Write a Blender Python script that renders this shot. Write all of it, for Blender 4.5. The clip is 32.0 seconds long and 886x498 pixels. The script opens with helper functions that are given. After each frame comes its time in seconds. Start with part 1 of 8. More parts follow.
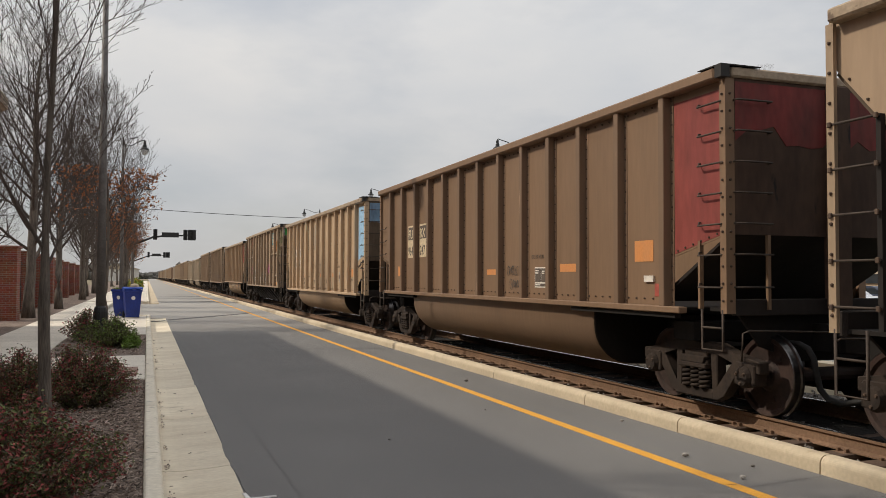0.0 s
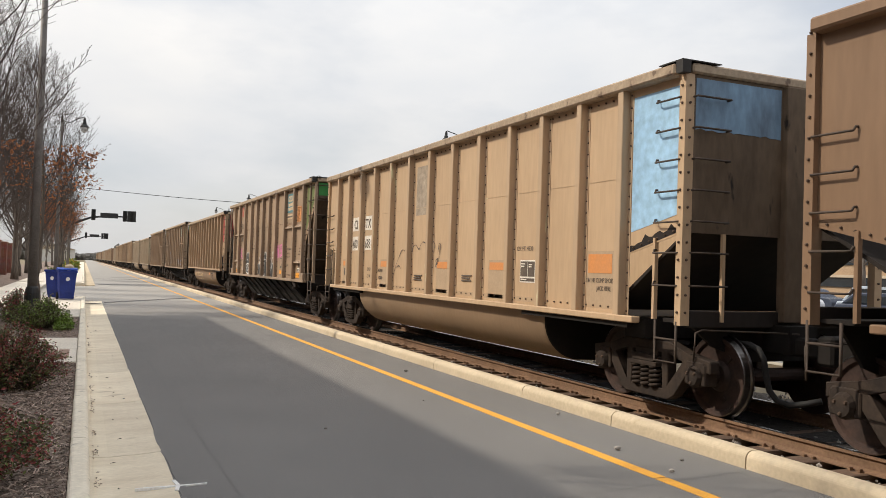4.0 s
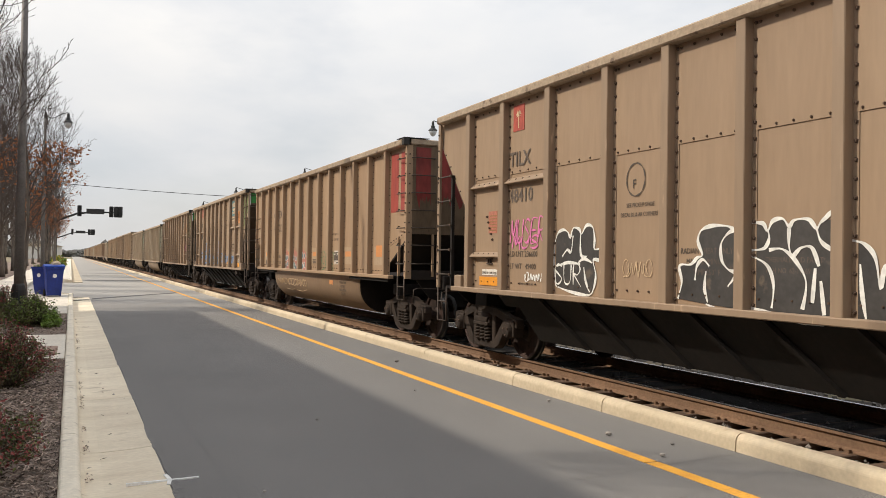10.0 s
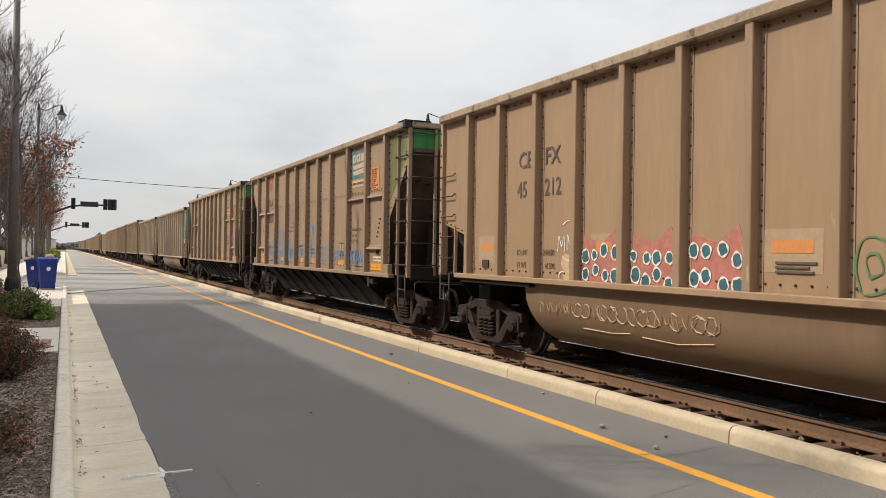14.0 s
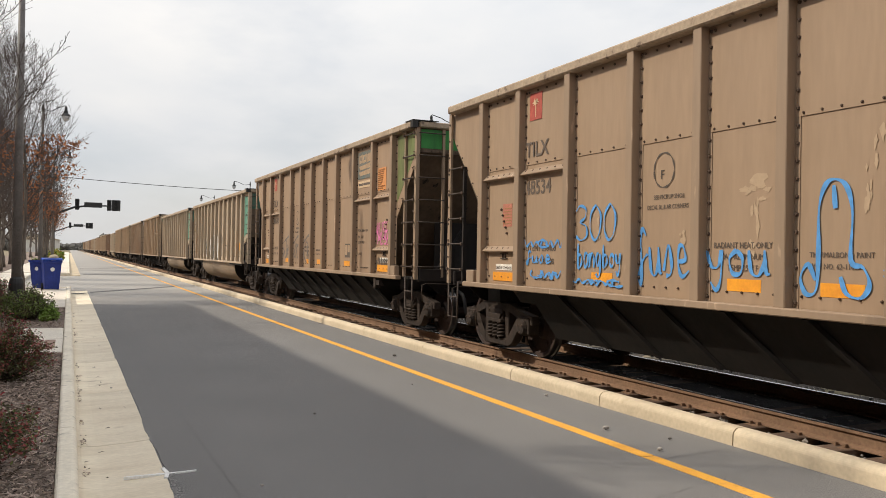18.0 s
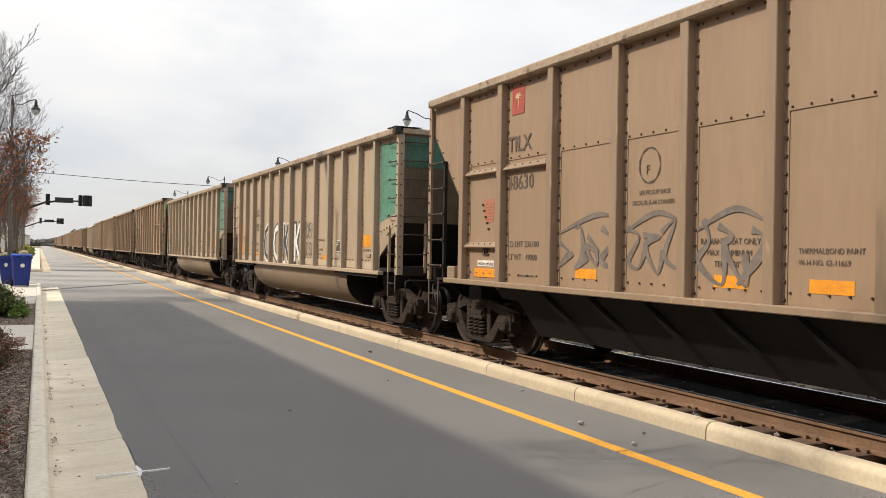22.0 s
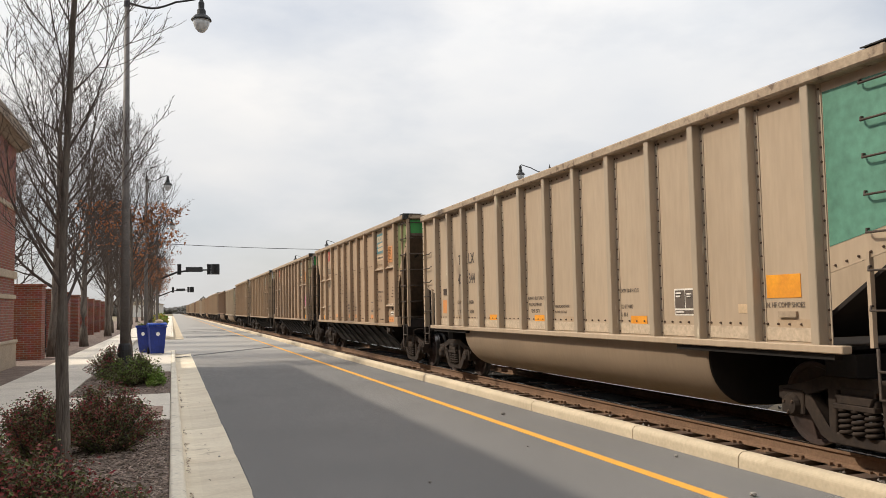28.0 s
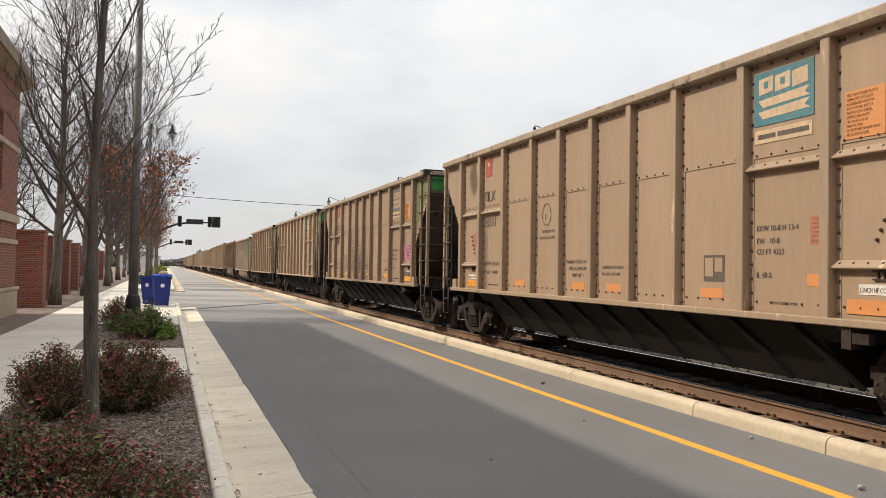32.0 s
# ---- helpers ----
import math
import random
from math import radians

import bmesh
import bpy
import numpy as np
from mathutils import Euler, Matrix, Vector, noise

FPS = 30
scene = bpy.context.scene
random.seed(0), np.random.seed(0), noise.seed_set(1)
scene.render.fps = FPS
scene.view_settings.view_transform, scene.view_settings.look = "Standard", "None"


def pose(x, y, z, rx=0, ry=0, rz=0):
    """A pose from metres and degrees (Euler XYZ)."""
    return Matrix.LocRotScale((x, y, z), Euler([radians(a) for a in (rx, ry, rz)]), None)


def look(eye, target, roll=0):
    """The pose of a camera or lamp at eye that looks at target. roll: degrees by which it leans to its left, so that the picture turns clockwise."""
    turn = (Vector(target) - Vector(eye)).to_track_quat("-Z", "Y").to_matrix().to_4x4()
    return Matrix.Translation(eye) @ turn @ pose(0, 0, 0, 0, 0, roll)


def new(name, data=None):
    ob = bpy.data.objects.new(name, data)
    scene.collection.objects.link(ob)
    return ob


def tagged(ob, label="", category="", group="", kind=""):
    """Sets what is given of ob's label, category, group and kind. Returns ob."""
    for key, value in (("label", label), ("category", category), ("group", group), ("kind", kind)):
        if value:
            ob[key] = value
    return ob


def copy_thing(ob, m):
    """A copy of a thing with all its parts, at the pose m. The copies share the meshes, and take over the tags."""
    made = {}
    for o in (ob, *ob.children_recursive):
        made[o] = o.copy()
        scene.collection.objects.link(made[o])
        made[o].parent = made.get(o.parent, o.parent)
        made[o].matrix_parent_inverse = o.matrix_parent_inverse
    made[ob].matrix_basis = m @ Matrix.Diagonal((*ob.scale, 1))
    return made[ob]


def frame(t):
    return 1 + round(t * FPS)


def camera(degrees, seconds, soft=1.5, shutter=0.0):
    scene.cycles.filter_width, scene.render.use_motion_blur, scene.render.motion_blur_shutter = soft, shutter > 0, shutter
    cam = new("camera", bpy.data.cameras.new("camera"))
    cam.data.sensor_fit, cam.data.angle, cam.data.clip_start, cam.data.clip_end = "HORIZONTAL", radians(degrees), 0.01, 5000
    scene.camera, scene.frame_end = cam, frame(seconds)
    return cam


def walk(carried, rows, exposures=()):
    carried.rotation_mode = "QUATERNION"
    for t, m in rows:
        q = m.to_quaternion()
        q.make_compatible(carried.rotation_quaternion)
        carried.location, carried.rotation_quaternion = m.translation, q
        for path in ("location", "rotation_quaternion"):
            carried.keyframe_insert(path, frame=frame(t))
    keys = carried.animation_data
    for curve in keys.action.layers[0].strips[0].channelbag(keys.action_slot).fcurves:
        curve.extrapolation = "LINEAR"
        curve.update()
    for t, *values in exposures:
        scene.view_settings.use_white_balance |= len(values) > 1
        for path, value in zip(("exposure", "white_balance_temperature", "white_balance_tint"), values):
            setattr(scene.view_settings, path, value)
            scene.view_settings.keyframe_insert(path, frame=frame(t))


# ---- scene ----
cam = camera(56.2, 32.0, soft=0.55)
PATH = [
    (0, (0.035, -0.203, 1.605), (0.706, 1.68, 1.674), 0.2),
    (0.5, (0.065, -0.191, 1.611), (0.762, 1.682, 1.691), 0.2),
    (1, (0.078, -0.171, 1.605), (0.788, 1.697, 1.703), 0.6),
    (1.5, (0.081, -0.183, 1.605), (0.778, 1.689, 1.691), 1.6),
    (2, (0.096, -0.193, 1.598), (0.793, 1.681, 1.66), 1.6),
    (2.5, (0.088, -0.21, 1.601), (0.811, 1.654, 1.656), 1.7),
    (4.5, (0.071, -0.201, 1.6), (0.872, 1.63, 1.648), 1.8),
    (5, (0.072, -0.203, 1.603), (0.865, 1.632, 1.645), 1.4),
    (5.5, (0.074, -0.203, 1.598), (0.852, 1.64, 1.636), 1.1),
    (6, (0.074, -0.21, 1.604), (0.83, 1.641, 1.632), 0.9),
    (6.5, (0.07, -0.209, 1.601), (0.818, 1.646, 1.626), 0.9),
    (7, (0.068, -0.206, 1.602), (0.82, 1.647, 1.626), 1.0),
    (7.5, (0.078, -0.202, 1.599), (0.837, 1.648, 1.623), 0.9),
    (8, (0.08, -0.205, 1.592), (0.857, 1.638, 1.62), 1.0),
    (8.5, (0.077, -0.206, 1.595), (0.871, 1.63, 1.624), 1.0),
    (9, (0.074, -0.21, 1.602), (0.878, 1.621, 1.635), 1.0),
    (9.5, (0.076, -0.205, 1.594), (0.887, 1.623, 1.628), 1.0),
    (10, (0.079, -0.196, 1.59), (0.897, 1.629, 1.617), 0.9),
    (10.5, (0.084, -0.209, 1.591), (0.906, 1.614, 1.612), 0.8),
    (11, (0.084, -0.206, 1.589), (0.906, 1.617, 1.611), 0.8),
    (11.5, (0.084, -0.209, 1.595), (0.908, 1.613, 1.616), 0.7),
    (12, (0.083, -0.216, 1.595), (0.911, 1.605, 1.618), 0.7),
    (12.5, (0.084, -0.209, 1.592), (0.915, 1.61, 1.616), 0.8),
    (13, (0.087, -0.199, 1.589), (0.921, 1.619, 1.61), 0.7),
    (13.5, (0.089, -0.197, 1.587), (0.924, 1.62, 1.604), 0.8),
    (14, (0.09, -0.194, 1.59), (0.919, 1.626, 1.6), 0.9),
    (14.5, (0.086, -0.207, 1.597), (0.907, 1.617, 1.606), 0.8),
    (15, (0.084, -0.199, 1.593), (0.9, 1.627, 1.607), 0.8),
    (15.5, (0.085, -0.19, 1.593), (0.898, 1.637, 1.611), 1.0),
    (17.5, (0.085, -0.198, 1.59), (0.904, 1.627, 1.606), 1.0),
    (18, (0.084, -0.193, 1.59), (0.906, 1.63, 1.603), 1.0),
    (18.5, (0.085, -0.186, 1.585), (0.915, 1.634, 1.593), 0.9),
    (19, (0.081, -0.192, 1.593), (0.92, 1.624, 1.595), 1.0),
    (19.5, (0.082, -0.199, 1.594), (0.929, 1.613, 1.603), 1.0),
    (20, (0.082, -0.198, 1.594), (0.933, 1.611, 1.616), 0.9),
    (20.5, (0.072, -0.201, 1.59), (0.929, 1.606, 1.62), 1.0),
    (21, (0.082, -0.199, 1.587), (0.95, 1.602, 1.612), 0.9),
    (21.5, (0.085, -0.189, 1.589), (0.958, 1.61, 1.601), 0.9),
    (22, (0.086, -0.187, 1.591), (0.961, 1.611, 1.595), 1.0),
    (22.5, (0.081, -0.192, 1.592), (0.96, 1.604, 1.599), 1.1),
    (23, (0.084, -0.19, 1.589), (0.967, 1.604, 1.604), 1.0),
    (23.5, (0.086, -0.19, 1.594), (0.968, 1.605, 1.608), 0.8),
    (24, (0.087, -0.19, 1.589), (0.96, 1.609, 1.6), 0.8),
    (24.5, (0.083, -0.19, 1.592), (0.943, 1.616, 1.599), 0.9),
    (26.5, (0.108, -0.186, 1.593), (0.908, 1.647, 1.574), 0.1),
    (27, (0.124, -0.107, 1.597), (0.885, 1.742, 1.573), -0.1),
    (27.5, (0.091, 0.158, 1.605), (0.797, 2.029, 1.665), -1.4),
    (28, (0.046, 0.3, 1.618), (0.667, 2.196, 1.756), -1.1),
    (28.5, (0.062, 0.41, 1.611), (0.621, 2.327, 1.723), -0.8),
    (29, (0.097, 0.585, 1.606), (0.72, 2.484, 1.668), 0.6),
    (29.5, (0.122, 0.674, 1.614), (0.799, 2.556, 1.645), 1.7),
    (30, (0.108, 0.763, 1.619), (0.794, 2.642, 1.651), 0.8),
    (30.5, (0.017, 0.911, 1.59), (0.711, 2.786, 1.637), 0.3),
    (31, (-0.115, 1.027, 1.582), (0.558, 2.909, 1.633), 0.5),
    (31.5, (-0.196, 1.121, 1.586), (0.441, 3.016, 1.632), 0.7),
    (32, (-0.279, 1.278, 1.591), (0.351, 3.176, 1.637), 0.9),
]
walk(cam, [(t, look(eye, at, roll)) for t, eye, at, roll in PATH],
     exposures=[(0, -0.35), (0.4, -0.32), (0.9, 0.08), (1.6, 0.08), (4.5, 0.05), (11, 0.05), (14, 0.0), (15.5, 0.02), (19, 0.05), (21.1, 0.02), (21.9, 0.17), (22.3, 0.15), (23.1, 0.03), (24.5, 0.09), (26.5, 0.04), (29, 0.03), (32, 0.09)])

# ---- light: bright thin overcast, veiled sun ahead over the street's far side ----
SUN = Vector((-0.69, 0.31, 0.655)).normalized()
world = bpy.data.worlds.new("sky")
scene.world = world
world.use_nodes = True
nt = world.node_tree
bg = nt.nodes["Background"]
sky = nt.nodes.new("ShaderNodeTexSky")
sky.sky_type, sky.sun_disc = "NISHITA", False
sky.sun_elevation = math.asin(SUN.z)
sky.sun_rotation = math.atan2(SUN.x, SUN.y)
sky.air_density, sky.dust_density = 1.0, 2.0
tc = nt.nodes.new("ShaderNodeTexCoord")
mp = nt.nodes.new("ShaderNodeMapping")
mp.inputs["Scale"].default_value = (1.0, 1.0, 2.4)
nz = nt.nodes.new("ShaderNodeTexNoise")
nz.inputs["Scale"].default_value, nz.inputs["Detail"].default_value, nz.inputs["Roughness"].default_value = 1.6, 7, 0.52
ramp = nt.nodes.new("ShaderNodeValToRGB")
ramp.color_ramp.elements[0].position, ramp.color_ramp.elements[1].position = 0.40, 0.62
ramp.color_ramp.elements[0].color, ramp.color_ramp.elements[1].color = (0.42, 0.42, 0.42, 1), (1, 1, 1, 1)
nz2 = nt.nodes.new("ShaderNodeTexNoise")
nz2.inputs["Scale"].default_value, nz2.inputs["Detail"].default_value = 2.7, 5
cl = nt.nodes.new("ShaderNodeValToRGB")
cl.color_ramp.elements[0].position, cl.color_ramp.elements[1].position = 0.3, 0.7
cl.color_ramp.elements[0].color, cl.color_ramp.elements[1].color = (6.7, 6.9, 7.2, 1), (8.7, 8.45, 8.15, 1)
mix = nt.nodes.new("ShaderNodeMix")
mix.data_type = "RGBA"
height = nt.nodes.new("ShaderNodeSeparateXYZ")
rise = nt.nodes.new("ShaderNodeMapRange")
rise.inputs["From Min"].default_value, rise.inputs["From Max"].default_value = 0.0, 1.0
rise.inputs["To Min"].default_value, rise.inputs["To Max"].default_value = 0.84, 1.62
lum = nt.nodes.new("ShaderNodeMix")
lum.data_type, lum.blend_type = "RGBA", "MULTIPLY"
lum.inputs["Factor"].default_value = 1.0
for a, b in ((tc.outputs["Generated"], mp.inputs["Vector"]), (mp.outputs[0], nz.inputs["Vector"]), (mp.outputs[0], nz2.inputs["Vector"]),
             (nz.outputs["Fac"], ramp.inputs[0]), (nz2.outputs["Fac"], cl.inputs[0]), (ramp.outputs[0], mix.inputs["Factor"]),
             (sky.outputs[0], mix.inputs["A"]), (cl.outputs[0], mix.inputs["B"]), (tc.outputs["Generated"], height.inputs[0]), (height.outputs["Z"], rise.inputs["Value"]), (mix.outputs["Result"], lum.inputs["A"]), (rise.outputs[0], lum.inputs["B"]), (lum.outputs["Result"], bg.inputs["Color"])):
    nt.links.new(a, b)
bg.inputs["Strength"].default_value = 0.11
sun = new("sun", bpy.data.lights.new("sun", "SUN"))
sun.data.energy, sun.data.angle, sun.data.color = 3.1, radians(1.0), (1.0, 0.89, 0.74)
sun.matrix_world = look(SUN * 60, (0, 0, 0))


# ---- materials ----
def mat(name, a, b=None, rough=0.8, metal=0.0, big=0.7, small=14.0, stretch=(1, 1, 1), bump=0.15, dist=0.01, rnd=0.0, spots=None, spec=0.4, mixlo=0.35, mixhi=0.68, coords="Object", isl=0.0, grain=0.21):
    """Two-scale procedural surface: colours a and b mixed by a broad noise, a fine grain on top, bump from the grain. spots: (colour, scale, share)."""
    m = bpy.data.materials.new(name)
    m.use_nodes = True
    t = m.node_tree
    p = t.nodes["Principled BSDF"]
    p.inputs["Roughness"].default_value, p.inputs["Metallic"].default_value = rough, metal
    p.inputs["Specular IOR Level"].default_value = spec
    b = b or tuple(c * 0.72 for c in a)
    co = t.nodes.new("ShaderNodeTexCoord")
    ma = t.nodes.new("ShaderNodeMapping")
    ma.inputs["Scale"].default_value = stretch
    t.links.new(co.outputs[coords], ma.inputs["Vector"])
    n1, n2 = t.nodes.new("ShaderNodeTexNoise"), t.nodes.new("ShaderNodeTexNoise")
    n1.inputs["Scale"].default_value, n1.inputs["Detail"].default_value = big, 8
    n1.inputs["Roughness"].default_value = 0.62
    n2.inputs["Scale"].default_value, n2.inputs["Detail"].default_value = small, 5
    for n in (n1, n2):
        t.links.new(ma.outputs[0], n.inputs["Vector"])
    r1 = t.nodes.new("ShaderNodeMapRange")
    r1.inputs["From Min"].default_value, r1.inputs["From Max"].default_value = mixlo, mixhi
    t.links.new(n1.outputs["Fac"], r1.inputs["Value"])
    m1 = t.nodes.new("ShaderNodeMix")
    m1.data_type = "RGBA"
    m1.inputs["A"].default_value, m1.inputs["B"].default_value = (*a, 1), (*b, 1)
    t.links.new(r1.outputs[0], m1.inputs["Factor"])
    out = m1.outputs["Result"]
    r2 = t.nodes.new("ShaderNodeMapRange")
    r2.inputs["From Min"].default_value, r2.inputs["From Max"].default_value = 0.25, 0.75
    r2.inputs["To Min"].default_value, r2.inputs["To Max"].default_value = 1 - grain, 1 + grain
    t.links.new(n2.outputs["Fac"], r2.inputs["Value"])
    m2 = t.nodes.new("ShaderNodeMix")
    m2.data_type, m2.blend_type = "RGBA", "MULTIPLY"
    m2.inputs["Factor"].default_value = 1.0
    t.links.new(out, m2.inputs["A"])
    t.links.new(r2.outputs[0], m2.inputs["B"])
    out = m2.outputs["Result"]
    if spots:
        col, sc, share = spots
        n3 = t.nodes.new("ShaderNodeTexNoise")
        n3.inputs["Scale"].default_value, n3.inputs["Detail"].default_value = sc, 6
        t.links.new(ma.outputs[0] if stretch != (1, 1, 1) else co.outputs[coords], n3.inputs["Vector"])
        r3 = t.nodes.new("ShaderNodeMapRange")
        r3.inputs["From Min"].default_value, r3.inputs["From Max"].default_value = 0.74 - share, 0.80 - share
        t.links.new(n3.outputs["Fac"], r3.inputs["Value"])
        m3 = t.nodes.new("ShaderNodeMix")
        m3.data_type = "RGBA"
        m3.inputs["B"].default_value = (*col, 1)
        t.links.new(r3.outputs[0], m3.inputs["Factor"])
        t.links.new(out, m3.inputs["A"])
        out = m3.outputs["Result"]
    if rnd:
        oi = t.nodes.new("ShaderNodeObjectInfo")
        r4 = t.nodes.new("ShaderNodeMapRange")
        r4.inputs["To Min"].default_value, r4.inputs["To Max"].default_value = 1 - rnd, 1 + rnd
        t.links.new(oi.outputs["Random"], r4.inputs["Value"])
        m4 = t.nodes.new("ShaderNodeMix")
        m4.data_type, m4.blend_type = "RGBA", "MULTIPLY"
        m4.inputs["Factor"].default_value = 1.0
        t.links.new(out, m4.inputs["A"])
        t.links.new(r4.outputs[0], m4.inputs["B"])
        out = m4.outputs["Result"]
    t.links.new(out, p.inputs["Base Color"])
    if isl:
        gi = t.nodes.new("ShaderNodeNewGeometry")
        r5 = t.nodes.new("ShaderNodeMapRange")
        r5.inputs["To Min"].default_value, r5.inputs["To Max"].default_value = 1 - isl, 1 + isl
        t.links.new(gi.outputs["Random Per Island"], r5.inputs["Value"])
        m5 = t.nodes.new("ShaderNodeMix")
        m5.data_type, m5.blend_type = "RGBA", "MULTIPLY"
        m5.inputs["Factor"].default_value = 1.0
        t.links.new(out, m5.inputs["A"])
        t.links.new(r5.outputs[0], m5.inputs["B"])
        t.links.new(m5.outputs["Result"], p.inputs["Base Color"])
    if bump:
        bu = t.nodes.new("ShaderNodeBump")
        bu.inputs["Strength"].default_value, bu.inputs["Distance"].default_value = bump, dist
        t.links.new(n2.outputs["Fac"], bu.inputs["Height"])
        t.links.new(bu.outputs[0], p.inputs["Normal"])
    return m


def asphalt(name):
    """Street asphalt: aggregate grain, paler farther on: part surface change, part sunlight put into the colour."""
    m = mat(name, (0.204, 0.198, 0.190), (0.136, 0.133, 0.129), rough=0.92, big=0.5, mixlo=0.15, mixhi=0.85, small=85, grain=0.95, spots=((0.37, 0.36, 0.345), 110, 0.15), bump=0.2, dist=0.004, spec=0.25)
    t = m.node_tree
    p = t.nodes["Principled BSDF"]
    src = p.inputs["Base Color"].links[0].from_socket
    co = next(n for n in t.nodes if n.bl_idname == "ShaderNodeTexCoord")
    sep = t.nodes.new("ShaderNodeSeparateXYZ")
    wob = t.nodes.new("ShaderNodeTexNoise")
    wob.inputs["Scale"].default_value, wob.inputs["Detail"].default_value = 0.8, 5
    t.links.new(co.outputs["Object"], sep.inputs[0])
    t.links.new(co.outputs["Object"], wob.inputs["Vector"])

    def rng(sock, lo, hi):
        r = t.nodes.new("ShaderNodeMapRange")
        r.interpolation_type = "SMOOTHSTEP"
        r.inputs["From Min"].default_value, r.inputs["From Max"].default_value = lo, hi
        t.links.new(sock, r.inputs["Value"])
        return r.outputs[0]

    def op(kind, u, v):
        o = t.nodes.new("ShaderNodeMath")
        o.operation = kind
        for i, s in enumerate((u, v)):
            if isinstance(s, (int, float)):
                o.inputs[i].default_value = s
            else:
                t.links.new(s, o.inputs[i])
        return o.outputs[0]
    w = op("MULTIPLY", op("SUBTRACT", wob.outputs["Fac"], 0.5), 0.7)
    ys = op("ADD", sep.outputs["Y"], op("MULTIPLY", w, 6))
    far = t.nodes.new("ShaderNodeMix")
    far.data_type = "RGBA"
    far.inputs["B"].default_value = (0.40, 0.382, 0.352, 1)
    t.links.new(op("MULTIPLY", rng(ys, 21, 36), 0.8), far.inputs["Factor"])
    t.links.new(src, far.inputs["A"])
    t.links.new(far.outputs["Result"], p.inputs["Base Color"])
    return m


def brickwork(name):
    m = bpy.data.materials.new(name)
    m.use_nodes = True
    t = m.node_tree
    p = t.nodes["Principled BSDF"]
    p.inputs["Roughness"].default_value = 0.9
    co, ma = t.nodes.new("ShaderNodeTexCoord"), t.nodes.new("ShaderNodeMapping")
    ma.inputs["Rotation"].default_value = (radians(90), 0, radians(90))
    comb, sep, add = t.nodes.new("ShaderNodeCombineXYZ"), t.nodes.new("ShaderNodeSeparateXYZ"), t.nodes.new("ShaderNodeMath")
    add.operation = "ADD"
    br = t.nodes.new("ShaderNodeTexBrick")
    br.inputs["Color1"].default_value, br.inputs["Color2"].default_value = (0.38, 0.115, 0.068, 1), (0.28, 0.08, 0.05, 1)
    br.inputs["Mortar"].default_value = (0.36, 0.30, 0.26, 1)
    br.inputs["Scale"].default_value = 1.0
    br.inputs["Brick Width"].default_value, br.inputs["Row Height"].default_value, br.inputs["Mortar Size"].default_value = 0.215, 0.075, 0.008
    nz = t.nodes.new("ShaderNodeTexNoise")
    nz.inputs["Scale"].default_value, nz.inputs["Detail"].default_value = 3, 6
    mu = t.nodes.new("ShaderNodeMix")
    mu.data_type, mu.blend_type = "RGBA", "MULTIPLY"
    mu.inputs["Factor"].default_value = 0.6
    bu = t.nodes.new("ShaderNodeBump")
    bu.inputs["Strength"].default_value, bu.inputs["Distance"].default_value = 0.6, 0.01
    for a, b in ((co.outputs["Object"], sep.inputs[0]), (sep.outputs["X"], add.inputs[0]), (sep.outputs["Y"], add.inputs[1]), (add.outputs[0], comb.inputs["X"]),
                 (sep.outputs["Z"], comb.inputs["Y"]), (comb.outputs[0], br.inputs["Vector"]), (br.outputs["Color"], mu.inputs["A"]), (co.outputs["Object"], nz.inputs["Vector"]),
                 (nz.outputs["Color"], mu.inputs["B"]), (mu.outputs["Result"], p.inputs["Base Color"]), (br.outputs["Fac"], bu.inputs["Height"]), (bu.outputs[0], p.inputs["Normal"])):
        t.links.new(a, b)
    bu.invert = True
    return m


ASPHALT = asphalt("asphalt")
CONCRETE = mat("concrete", (0.80, 0.72, 0.565), (0.66, 0.57, 0.43), rough=0.9, big=1.3, small=26, stretch=(0.7, 1.9, 1), bump=0.12, rnd=0.07, grain=0.09, spots=((0.54, 0.46, 0.34), 2.2, 0.10))
KERB_W = mat("pale kerb concrete", (0.84, 0.775, 0.635), (0.72, 0.65, 0.52), rough=0.9, big=1.6, small=30, grain=0.12, bump=0.2, rnd=0.05, spots=((0.40, 0.36, 0.29), 6.0, 0.11))
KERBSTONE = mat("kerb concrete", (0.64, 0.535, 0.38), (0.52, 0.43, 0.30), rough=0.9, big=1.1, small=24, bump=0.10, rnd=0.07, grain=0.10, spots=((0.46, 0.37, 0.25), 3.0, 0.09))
WALKWAY = mat("sidewalk concrete", (0.76, 0.70, 0.60), (0.64, 0.585, 0.49), rough=0.9, big=0.8, small=35, bump=0.2, rnd=0.05)
PAVER = mat("paver", (0.36, 0.22, 0.16), (0.44, 0.33, 0.26), rough=0.9, big=4, small=30, bump=0.3, rnd=0.2)
MULCH = mat("mulch", (0.19, 0.14, 0.11), (0.30, 0.235, 0.195), rough=1.0, big=3, small=22, bump=1.0, dist=0.06)
CHIP = mat("bark chip", (0.25, 0.19, 0.15), (0.40, 0.335, 0.285), rough=1.0, big=8, small=30, bump=0.4, isl=0.75)
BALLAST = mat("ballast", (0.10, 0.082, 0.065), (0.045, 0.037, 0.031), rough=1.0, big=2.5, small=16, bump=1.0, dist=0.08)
STONE = mat("ballast stone", (0.36, 0.34, 0.31), (0.20, 0.17, 0.145), rough=0.95, big=6, small=25, bump=0.4, isl=0.35)
EARTH = mat("bare ground", (0.24, 0.19, 0.13), (0.17, 0.15, 0.08), rough=1.0, big=0.1, small=3, bump=0.5, dist=0.05)
